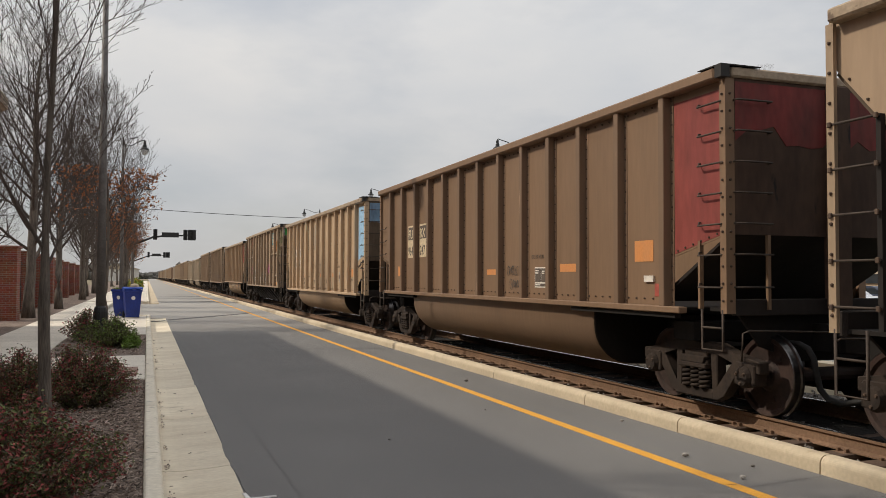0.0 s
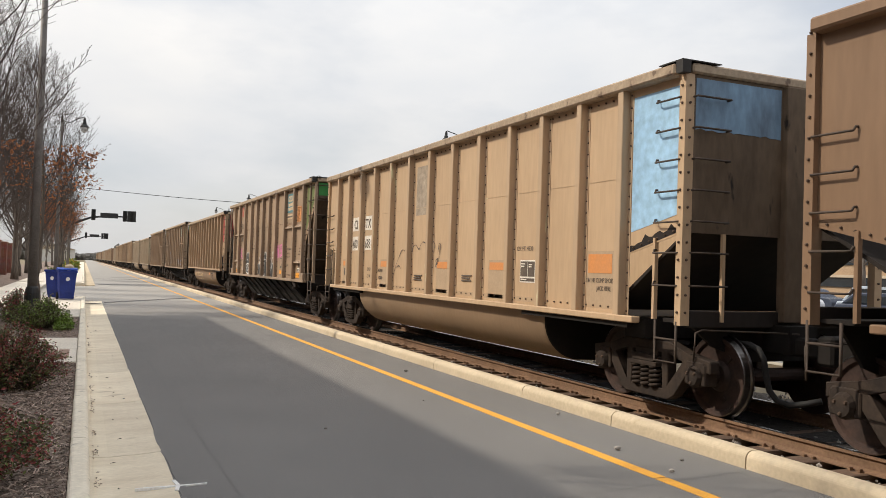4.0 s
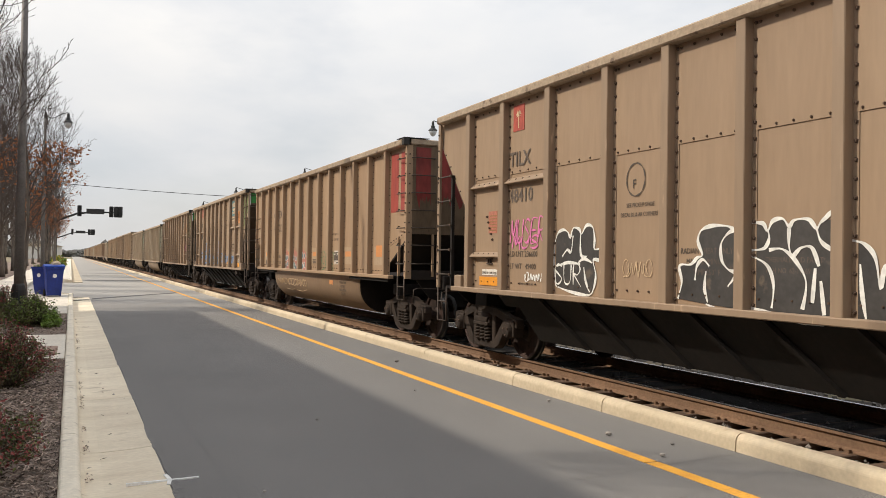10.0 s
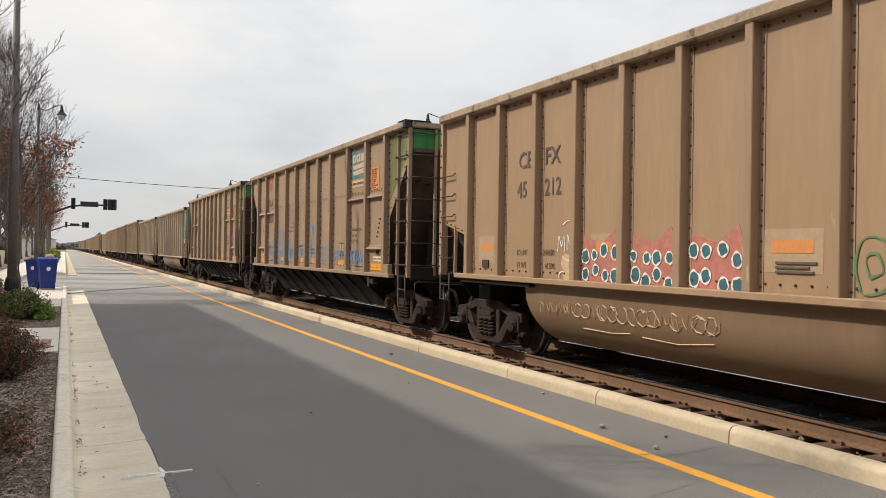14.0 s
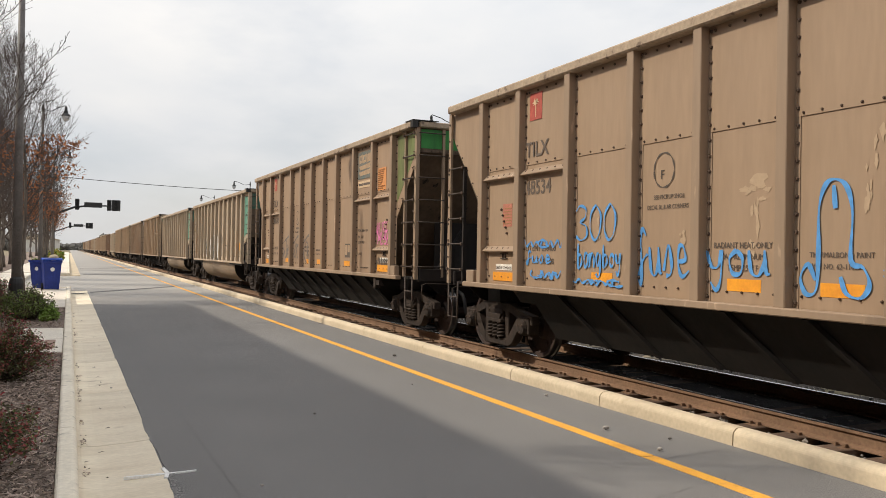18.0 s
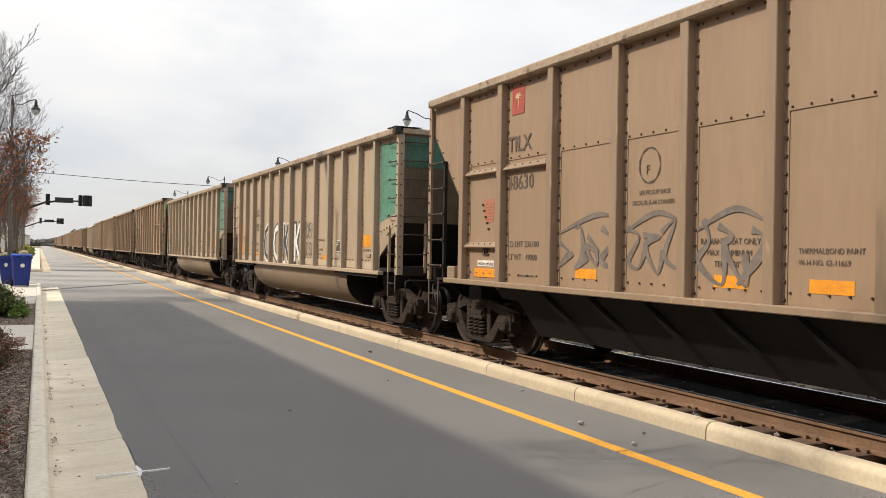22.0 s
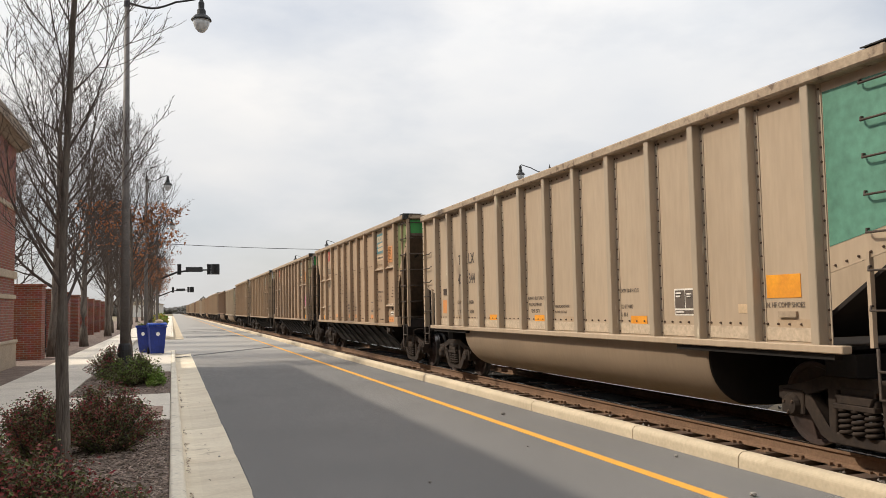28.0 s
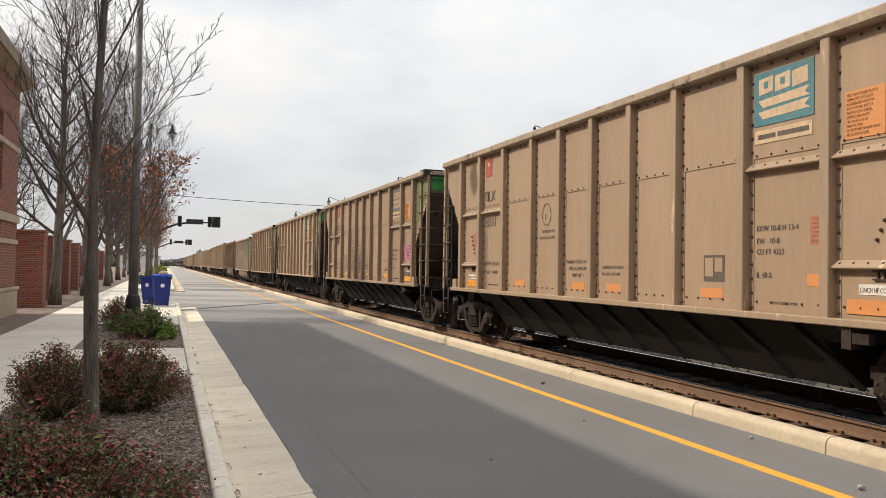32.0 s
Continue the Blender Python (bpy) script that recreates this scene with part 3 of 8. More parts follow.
tagged(part("far_ties", bm, TIE, track), kind="stuff")
PROFILE = [(-0.07, -0.17), (-0.07, -0.158), (-0.012, -0.135), (-0.009, -0.05), (-0.036, -0.035), (-0.036, -0.006)]
for sx in (-1, 1):
    bm = bmesh.new()
    half = PROFILE + [(-x, z) for x, z in reversed(PROFILE)]
    prism(bm, [(TRACK_X + sx * 0.753 + x, RAIL_Z + z) for x, z in half], "y", -14, 900)
    rail = part("rail", bm, RAIL, track, "rust-brown steel rail")
    bm = bmesh.new()
    prism(bm, [(TRACK_X + sx * 0.753 + x, RAIL_Z + z) for x, z in ((-0.036, -0.0062), (-0.030, -0.0015), (-0.015, 0), (0.015, 0), (0.030, -0.0015), (0.036, -0.0062))], "y", -14, 900)
    part("rail_head", bm, RAILHEAD, rail, "worn shiny rail head")
bm = bmesh.new()
bx(bm, -0.17, 0.17, -0.09, 0.09, 0, 0.016)
for dx, dy in ((-0.1, 0.05), (0.1, -0.05), (-0.09, -0.05), (0.1, 0.05)):
    bx(bm, dx - 0.02, dx + 0.02, dy - 0.012, dy + 0.012, 0.016, 0.05)
plate = mesh_of("tie_plate", bm, RAIL)
for i in range(110):
    ob = new("tie_plate", plate)
    ob.parent = track
    ob.matrix_basis = pose(TRACK_X - 0.753, -9 + 0.53 * i, RAIL_Z - 0.186)

# ---- the coal train ----
def paint(name, a, dirt, spots=None):
    soft = tuple(p + (q - p) * 0.5 for p, q in zip(a, dirt))
    return mat(name, a, soft, spots=spots, rough=0.6, big=0.9, small=16, stretch=(1, 1, 0.16), bump=0.03, dist=0.004, spec=0.35, grain=0.07, mixlo=0.38, mixhi=0.66)


TAN = {"brown": paint("brown weathered paint", (0.235, 0.147, 0.088), (0.185, 0.113, 0.066)),
       "sand": paint("sand weathered paint", (0.52, 0.37, 0.232), (0.43, 0.30, 0.185)),
       "tan": paint("tan weathered paint", (0.385, 0.262, 0.162), (0.31, 0.205, 0.125)),
       "grey": paint("grey tan paint", (0.455, 0.352, 0.248), (0.375, 0.283, 0.194)),
       "hopper": paint("hopper tan paint", (0.40, 0.283, 0.184), (0.31, 0.215, 0.138)),
       "umber": paint("dull brown paint", (0.355, 0.246, 0.16), (0.265, 0.18, 0.117)),
       "dusk": paint("dull tan paint", (0.355, 0.25, 0.163), (0.275, 0.19, 0.124))}
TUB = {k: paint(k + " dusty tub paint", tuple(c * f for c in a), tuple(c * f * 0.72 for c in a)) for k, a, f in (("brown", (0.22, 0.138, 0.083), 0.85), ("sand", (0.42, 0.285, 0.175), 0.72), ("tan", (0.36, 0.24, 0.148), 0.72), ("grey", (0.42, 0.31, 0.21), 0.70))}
# car ends: body paint darkened for their shade, with coal-dust spots
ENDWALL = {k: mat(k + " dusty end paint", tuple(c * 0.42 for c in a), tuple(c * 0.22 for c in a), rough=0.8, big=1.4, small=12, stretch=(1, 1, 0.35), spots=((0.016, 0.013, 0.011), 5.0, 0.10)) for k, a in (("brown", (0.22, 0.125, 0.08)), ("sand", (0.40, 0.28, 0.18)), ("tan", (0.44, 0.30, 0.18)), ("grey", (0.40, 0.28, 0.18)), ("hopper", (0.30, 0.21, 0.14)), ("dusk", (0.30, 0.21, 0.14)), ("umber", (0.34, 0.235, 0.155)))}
POSTS = {}
for key, a in (("brown", (0.21, 0.135, 0.085)), ("sand", (0.49, 0.355, 0.23)), ("tan", (0.36, 0.25, 0.158)), ("grey", (0.41, 0.33, 0.24)), ("hopper", (0.38, 0.275, 0.18)), ("dusk", (0.32, 0.23, 0.155)), ("umber", (0.32, 0.228, 0.152))):
    POSTS[TAN[key]] = paint(key + " worn post paint", a, tuple(c * 0.78 for c in a), (tuple(min(c * 1.7, 0.62) for c in a), 8.0, 0.085))
CHORD = mat("worn chord paint", (0.40, 0.31, 0.215), (0.30, 0.22, 0.15), rough=0.65, big=3, small=20, spots=((0.16, 0.11, 0.075), 6, 0.13))
BLACKCAP = mat("black cap", (0.02, 0.018, 0.016), (0.04, 0.033, 0.028), rough=0.7)
UNDERBLACK = mat("near-black underbody", (0.016, 0.012, 0.010), (0.008, 0.007, 0.006), rough=0.9, big=2, small=14, bump=0.2)
CASTING = mat("dusty cast steel", (0.046, 0.031, 0.022), (0.019, 0.0135, 0.011), rough=0.85, big=5, small=25, bump=0.3)
WHEEL = mat("brown wheel face", (0.062, 0.034, 0.026), (0.020, 0.014, 0.012), rough=0.7, big=3, small=25, bump=0.2)
TREAD = mat("worn wheel tread", (0.20, 0.19, 0.185), (0.10, 0.095, 0.09), rough=0.28, metal=1.0, big=3, bump=0.0)
IRON = mat("dark grab iron", (0.045, 0.032, 0.025), (0.075, 0.054, 0.04), rough=0.7, big=8, small=30)
# coal stain plus the shade of the end hollows, both in one near-black colour
COAL_SHADE = mat("coal stained shade-dark end", (0.026, 0.018, 0.014), (0.011, 0.009, 0.008), rough=0.85, big=1.0, small=9, stretch=(1, 1, 0.4), spots=((0.02, 0.016, 0.014), 2.0, 0.14))
ENDS = {"dull red": mat("dull red paint", (0.27, 0.058, 0.045), (0.20, 0.042, 0.036), rough=0.6, big=1.5, small=10, stretch=(1, 1, 0.3)),
        "red": mat("faded red paint", (0.37, 0.068, 0.05), (0.28, 0.05, 0.04), rough=0.6, big=1.5, small=10, stretch=(1, 1, 0.3)),
        "blue": mat("faded light blue paint", (0.36, 0.58, 0.78), (0.30, 0.49, 0.68), rough=0.6, big=1.5, small=10),
        "lime": mat("faded green paint", (0.165, 0.205, 0.07), (0.125, 0.115, 0.06), rough=0.6, big=2, small=14, stretch=(1, 1, 0.3), spots=((0.55, 0.6, 0.3), 9, 0.04)),
        "green": mat("dirty green paint", (0.045, 0.25, 0.05), (0.03, 0.16, 0.035), rough=0.6, big=1.5, small=10, stretch=(1, 1, 0.3)),
        "teal": mat("faded sea green paint", (0.115, 0.28, 0.20), (0.09, 0.22, 0.155), rough=0.6, big=1.5, small=10)}
# end fields: side paints copied darker for shade, mottled with coal dust
END_SHADED = {k: mat(k + " shaded end paint with coal dust", tuple(c * f for c in a), (0.05, 0.035, 0.028), rough=0.75, big=1.6, small=12, stretch=(1, 1, 0.4), mixlo=0.45, mixhi=0.85) for k, a, f in (("dull red", (0.20, 0.035, 0.03), 1.0), ("red", (0.27, 0.042, 0.035), 1.0), ("blue", (0.20, 0.32, 0.45), 1.0), ("teal", (0.07, 0.165, 0.115), 1.0))}
CREAMPATCH = mat("cream patch paint", (0.66, 0.54, 0.36), (0.56, 0.45, 0.29), rough=0.7, big=4, small=20, bump=0.0)
INK = mat("black stencil", (0.095, 0.077, 0.063), (0.15, 0.115, 0.09), rough=0.8, bump=0.0)
WHITE = mat("white stencil", (0.78, 0.74, 0.66), (0.66, 0.61, 0.53), rough=0.7, bump=0.0)
REFLECT = mat("orange reflector", (0.85, 0.36, 0.03), (0.70, 0.27, 0.03), rough=0.5, big=5, small=30, bump=0.0, grain=0.07)
FADED = mat("faded orange reflector", (0.66, 0.27, 0.085), (0.60, 0.265, 0.10), rough=0.6, big=5, small=30, bump=0.0, grain=0.07)
PINK = mat("pink spray paint", (0.78, 0.22, 0.46), (0.68, 0.18, 0.40), rough=0.6, bump=0.0)
BLUESPRAY = mat("blue spray paint", (0.10, 0.32, 0.66), (0.08, 0.26, 0.56), rough=0.6, bump=0.0)
WHITESPRAY = mat("white spray paint", (0.82, 0.82, 0.78), (0.74, 0.73, 0.68), rough=0.6, bump=0.0)
BLACKSPRAY = mat("black spray paint", (0.042, 0.041, 0.041), (0.075, 0.068, 0.062), spots=((0.13, 0.105, 0.08), 4.0, 0.10), rough=0.6, bump=0.0)
GREYSPRAY = mat("grey faded spray paint", (0.15, 0.13, 0.115), (0.21, 0.175, 0.145), rough=0.7, big=4, small=14, bump=0.0)
GREENSPRAY = mat("green spray paint", (0.11, 0.24, 0.12), (0.10, 0.20, 0.10), rough=0.6, bump=0.0)
REDSPRAY = mat("dusty red spray paint", (0.50, 0.185, 0.145), (0.43, 0.19, 0.14), rough=0.6, bump=0.0)
TEALSPRAY = mat("dark teal spray paint", (0.04, 0.16, 0.19), (0.05, 0.13, 0.16), rough=0.6, bump=0.0)
CREAMTAN = mat("pale tan plate paint", (0.52, 0.42, 0.305), (0.47, 0.375, 0.27), rough=0.7, big=4, small=20, bump=0.0)
PALEPATCH = mat("pale tape residue", (0.44, 0.325, 0.215), (0.41, 0.30, 0.195), rough=0.75, big=6, small=25, bump=0.0, grain=0.07)
TEALSIGN = mat("teal sign", (0.07, 0.21, 0.25), (0.11, 0.19, 0.19), rough=0.6, big=5, small=20, bump=0.0)
CREAM = mat("cream sign paint", (0.62, 0.46, 0.29), (0.50, 0.36, 0.22), rough=0.6, big=5, small=20, bump=0.0)
DUSTTEAL = mat("dusty teal sign", (0.115, 0.155, 0.15), (0.17, 0.14, 0.105), rough=0.7, big=4, small=20, bump=0.0)
DUSTCREAM = mat("dusty cream sign paint", (0.43, 0.30, 0.18), (0.33, 0.225, 0.14), rough=0.7, big=4, small=20, bump=0.0)
FADEINK = mat("faded print", (0.24, 0.12, 0.05), (0.30, 0.16, 0.07), rough=0.7, bump=0.0)
LABELRED = mat("faded red label", (0.46, 0.17, 0.11), (0.40, 0.16, 0.11), rough=0.6, big=5, small=30, bump=0.0)
WARNRED = mat("dull red sign paint", (0.42, 0.085, 0.06), (0.35, 0.08, 0.06), rough=0.6, bump=0.0)

HALF = 1.58            # half the width over the ribs
PANEL = HALF - 0.115   # half the width over the side sheets
SILL, TOP_R = 1.06, 4.05
RIBS_EVEN = [1.13, 2.17, 3.21, 4.195, 5.18, 6.165, 7.15, 8.135, 9.12, 10.105, 11.09, 12.13, 13.17]
RIBS_WIDE = [1.11, 2.03, 3.0, 3.965, 5.025, 6.09, 7.15, 8.21, 9.275, 10.335, 11.3, 12.27, 13.19]
RIBS_G = RIBS_EVEN
RIBS_R = [1.18, 2.34, 3.63, 4.96, 6.08, 7.20, 8.32, 9.44, 10.77, 12.06, 13.22]
LEN = 14.3


def sheet(name, poly, thick, material, parent, bolts=(), label=""):
    """A flat sheet of the near side: polygon in y and z, its face at -PANEL, with bolt heads."""
    bm = bmesh.new()
    prism(bm, poly, "x", -PANEL, -PANEL + thick)
    for y, z in bolts:
        dome(bm, (-PANEL, y, z), 0.015, 0.02)
    return part(name, bm, material, parent, label)


def rib(y, z0, z1, material, parent, w=0.11, r=0.0135):
    """A box-section side post with a bolted flange down each side."""
    bm = bmesh.new()
    prism(bm, [(-HALF, y - w / 2 + 0.008), (-HALF, y + w / 2 - 0.008), (-HALF + 0.008, y + w / 2), (-PANEL, y + w / 2), (-PANEL, y - w / 2), (-HALF + 0.008, y - w / 2)], "z", z0, z1)
    bx(bm, -PANEL - 0.009, -PANEL, y - w / 2 - 0.062, y + w / 2 + 0.062, z0, z1)
    n = 18
    for i in range(n):
        z = z0 + 0.06 + (z1 - z0 - 0.12) * i / (n - 1)
        dome(bm, (-PANEL - 0.009, y - w / 2 - 0.036, z), r, r)
    return part("side_post", bm, (POSTS[material], BOLT), parent)


def bar(name, pts, r, parent, material=None, n=6, label=""):
    bm = bmesh.new()
    tube(bm, pts, r, n)
    return part(name, bm, material or IRON, parent, label, smooth=True)


def truck_meshes():
    """The pieces of a freight truck with its axle spacing of 1.78 m, centred on the bolster."""
    frames = bmesh.new()
    for s in (-1, 1):
        x = s * 1.02
        d = 0.07
        # top chord, bottom tension member and columns leave the windows open
        for poly in ([(-1.12, 0.50), (-1.12, 0.64), (-0.72, 0.70), (-0.42, 0.80), (0.42, 0.80), (0.72, 0.70), (1.12, 0.64), (1.12, 0.50), (0.74, 0.56), (0.40, 0.68), (-0.40, 0.68), (-0.74, 0.56)],
                     [(-0.82, 0.56), (-0.66, 0.60), (-0.40, 0.27), (-0.30, 0.25), (-0.30, 0.12), (-0.40, 0.12), (-0.52, 0.18)],
                     [(0.82, 0.56), (0.66, 0.60), (0.40, 0.27), (0.30, 0.25), (0.30, 0.12), (0.40, 0.12), (0.52, 0.18)],
                     [(-0.32, 0.12), (0.32, 0.12), (0.32, 0.24), (-0.32, 0.24)],
                     [(-0.40, 0.24), (-0.30, 0.24), (-0.27, 0.70), (-0.40, 0.70)], [(0.40, 0.24), (0.30, 0.24), (0.27, 0.70), (0.40, 0.70)]):
            prism(frames, poly, "x", x - d, x + d)
        for e in (-1, 1):
            bx(frames, x - 0.09, x + 0.09, e * 0.89 - 0.15, e * 0.89 + 0.15, 0.50, 0.62)
            bx(frames, x - 0.09, x + 0.09, e * 0.89 - 0.17, e * 0.89 - 0.10, 0.36, 0.60)
            bx(frames, x - 0.09, x + 0.09, e * 0.89 + 0.10, e * 0.89 + 0.17, 0.36, 0.60)
    bx(frames, -1.1, 1.1, -0.22, 0.22, 0.56, 0.70)
    bx(frames, -1.12, -1.02, -0.25, 0.25, 0.50, 0.60)
    bevelled(frames, 0.012)
    axle = bmesh.new()
    for s in (-1, 1):
        lathe(axle, [(0.12, s * 0.66), (0.40, s * 0.70), (0.485, s * 0.695), (0.485, s * 0.725), (0.462, s * 0.735), (0.455, s * 0.80), (0.445, s * 0.81), (0.40, s * 0.80), (0.38, s * 0.77), (0.18, s * 0.755), (0.14, s * 0.80)], (0, 0, 0), "x", 60)
    lathe(axle, [(0.08, -1.12), (0.08, 1.12)], (0, 0, 0), "x", 12)
    for f in axle.faces:
        r = [math.hypot(v.co.y, v.co.z) for v in f.verts]
        if min(r) > 0.43:
            f.material_index = 1
    # casting marks, so that the rolling shows
    for s in (-1, 1):
        for k in range(3):
            a = k * 2.09
            bx(axle, s * 0.776 - 0.006, s * 0.776 + 0.006, 0.27 * math.cos(a) - 0.03, 0.27 * math.cos(a) + 0.03, 0.27 * math.sin(a) - 0.03, 0.27 * math.sin(a) + 0.03)
    cap = bmesh.new()
    lathe(cap, [(0.125, -0.10), (0.125, 0.02), (0.10, 0.06), (0.06, 0.065)], (0, 0, 0), "x", 14)
    for v in cap.verts:
        v.co.x *= -1
    for k in range(3):
        a = k * 2.09 + 0.5
        dome(cap, (-0.05, 0.07 * math.cos(a), 0.07 * math.sin(a)), 0.025, 0.03)
    spring = bmesh.new()
    turns, seg = 4.6, 46
    pts = [(0.068 * math.cos(2 * math.pi * turns * i / seg), 0.068 * math.sin(2 * math.pi * turns * i / seg), 0.25 * i / seg) for i in range(seg + 1)]
    tube(spring, pts, 0.021, 5)
    plank = bmesh.new()
    bx(plank, -0.10, 0.10, -0.26, 0.26, 0.0, 0.055)
    prism(plank, [(-0.2, 0.055), (0.2, 0.055), (0.24, 0.14), (-0.24, 0.14)], "x", -0.09, 0.06)
    bevelled(plank, 0.008)
    shoe = bmesh.new()
    tube(shoe, [(-0.80, -0.35, 0.62), (-0.80, -0.40, 0.35), (-0.80, -0.38, 0.18)], 0.035, 6)
    tube(shoe, [(-0.8, -0.38, 0.3), (0.8, -0.38, 0.3)], 0.04, 6)
    return (mesh_of("truck", frames, CASTING), mesh_of("wheelset", axle, (WHEEL, TREAD)), mesh_of("bearing_cap", cap, CASTING), mesh_of("spring", spring, CASTING, True),
            mesh_of("spring_plank", plank, CASTING), mesh_of("brake_beam", shoe, UNDERBLACK))


TRUCK = truck_meshes()


def truck(parent, y):
    frames, axle, cap, spring, plank, shoe = TRUCK
    t = new("truck", frames)
    t.parent = parent
    t.matrix_basis = pose(0, y, 0)
    tagged(t, "dusty brown cast steel freight truck")
    for dy in (-0.89, 0.89):
        w = new("wheelset", axle)
        w.parent = t
        w.matrix_basis = pose(0, dy, 0.457)
        tagged(w, "brown steel wheels with bright treads")
        c = new("bearing_cap", cap)
        c.parent = t
        c.matrix_basis = pose(-1.10, dy, 0.457)
    for k in (-0.165, 0, 0.165):
        for x in (-1.07,):
            s = new("spring", spring)
            s.parent = t
            s.matrix_basis = pose(x, k, 0.235)
    for x in (-1.06,):
        p = new("spring_plank", plank)
        p.parent = t
        p.matrix_basis = pose(x, 0, 0.485)
    b = new("brake_beam", shoe)
    b.parent = t
    return t


def grab(y0, y1, z, parent, deep=0.075, face=-PANEL):
    """A drop-end grab iron on its two bolted lugs."""
    bar("grab_iron", [(face, y0, z + 0.035), (face - 0.03, y0, z + 0.035), (face - 0.045, y0 + 0.012, z), (face - deep, y0 + 0.035, z - 0.004), (face - deep, y1 - 0.035, z - 0.004), (face - 0.045, y1 - 0.012, z), (face - 0.03, y1, z + 0.035), (face, y1, z + 0.035)], 0.0115, parent)


def end_grab(x0, x1, z, y, parent):
    s = -1 if y < 5 else 1
    bar("grab_iron", [(x0, y, z), (x0, y + s * 0.08, z), (x1, y + s * 0.08, z), (x1, y, z)], 0.012, parent)


def underframe(car):
    """Centre sill, couplers, hoses and trucks, shared by both kinds of car."""
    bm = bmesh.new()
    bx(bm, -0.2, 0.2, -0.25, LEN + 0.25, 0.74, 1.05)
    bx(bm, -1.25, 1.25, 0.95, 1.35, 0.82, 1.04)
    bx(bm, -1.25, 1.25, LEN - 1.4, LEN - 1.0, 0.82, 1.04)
    part("centre_sill", bm, UNDERBLACK, car)
    for y, s in ((0, -1), (LEN, 1)):
        bm = bmesh.new()
        bx(bm, -0.12, 0.12, min(y, y + s * 0.62), max(y, y + s * 0.62), 0.72, 0.93)
        bx(bm, -0.17, 0.17, min(y + s * 0.58, y + s * 0.80), max(y + s * 0.58, y + s * 0.80), 0.66, 0.98)
        bevelled(bm, 0.03)
        part("coupler", bm, UNDERBLACK, car)
        # added dark plate that blocks the bright ground behind the couplers
        bm = bmesh.new()
        prism(bm, [(-1.25, SILL - 0.05), (1.25, SILL - 0.05), (0.95, 0.80), (0.42, 0.62), (-0.42, 0.62), (-0.95, 0.80)], "y", y - s * 0.16 - 0.02, y - s * 0.16 + 0.02)
        part("end_apron", bm, UNDERBLACK, car)
        pts = [(-0.62, y - s * 0.15, 0.84), (-0.62, y + s * 0.10, 0.84), (-0.60, y + s * 0.20, 0.80), (-0.58, y + s * 0.26, 0.70), (-0.56, y + s * 0.28, 0.52), (-0.53, y + s * 0.30, 0.36), (-0.48, y + s * 0.36, 0.26), (-0.40, y + s * 0.46, 0.22), (-0.30, y + s * 0.58, 0.25), (-0.22, y + s * 0.72, 0.30)]
        bar("air_hose", pts, 0.034, car, RUBBER, 8, "black rubber air hose")
        bar("uncoupling_lever", [(-1.38, y + s * 0.07, 0.66), (-1.38, y + s * 0.09, 0.97), (-1.30, y + s * 0.10, 1.0), (-0.3, y + s * 0.12, 0.97), (-0.1, y + s * 0.3, 0.97)], 0.011, car)
    for y in (1.12, LEN - 1.0):
        truck(car, y)


def stirrup(car, y, h=0.45):
    s = 0.36
    bar("sill_step", [(-HALF + 0.06, y, SILL), (-HALF + 0.06, y, SILL - h), (-HALF + 0.06, y + s, SILL - h), (-HALF + 0.06, y + s, SILL)], 0.016, car)
    bar("sill_step", [(-HALF + 0.06, y, SILL - h * 0.45), (-HALF + 0.06, y + s, SILL - h * 0.45)], 0.014, car)


def far_side(car, top, ribs, material, high, low):
    """The other side: full sheet between the end posts, end bays cut on the slope from high to low."""
    bm = bmesh.new()
    a, b = ribs[0], ribs[-1]
    prism(bm, [(0.1, high), (a, low), (a, SILL), (b, SILL), (b, low), (LEN - 0.1, high), (LEN - 0.1, top - 0.06), (0.1, top - 0.06)], "x", PANEL - 0.02, PANEL)
    for y in ribs:
        bx(bm, PANEL, HALF, y - 0.06, y + 0.06, SILL, top - 0.1)
    part("far_side", bm, material, car)


def chords(car, top, colour):
    for s in (-1, 1):
        bm = bmesh.new()
        bx(bm, s * HALF - 0.03 if s < 0 else s * HALF - 0.15, s * HALF + 0.15 if s < 0 else s * HALF + 0.03, 0.085, LEN - 0.085, top - 0.13, top)
        part("top_chord", bevelled(bm, 0.02), colour if colour is TAN["brown"] else CHORD, car, "sand-coloured steel top chord")
    for y0, y1 in ((-0.05, 0.16), (LEN - 0.16, LEN + 0.05)):
        bm = bmesh.new()
        bx(bm, -HALF + 0.12, HALF - 0.12, y0, y1, top - 0.12, top - 0.005)
        part("end_chord", bevelled(bm, 0.02), CHORD, car)
        for s in (-1, 1) if y0 < 1 else ():
            bm = bmesh.new()
            prism(bm, [(s * (HALF + 0.035), y0 - 0.01), (s * (HALF + 0.035), y0 + 0.10), (s * (HALF - 0.08), y0 + 0.10), (s * (HALF - 0.08), y0 - 0.01)], "z", top - 0.128, top + 0.004)
            prism(bm, [(s * (HALF + 0.035), y0 - 0.01), (s * (HALF + 0.035), y0 + 0.40), (s * (HALF - 0.10), y0 + 0.30), (s * (HALF - 0.40), y0 + 0.18), (s * (HALF - 0.50), y0 - 0.01)], "z", top + 0.004, top + 0.016)
            part("corner_cap", bm, BLACKCAP, car, "black pressed corner cap")
    for s in (-1, 1):
        bm = bmesh.new()
        bx(bm, s * HALF - 0.02 if s < 0 else s * HALF - 0.10, s * HALF + 0.10 if s < 0 else s * HALF + 0.02, 0.75, LEN - 0.75, SILL - 0.065, SILL + 0.012)
        part("side_sill", bevelled(bm, 0.01), colour if top < 4 else POSTS[colour], car)


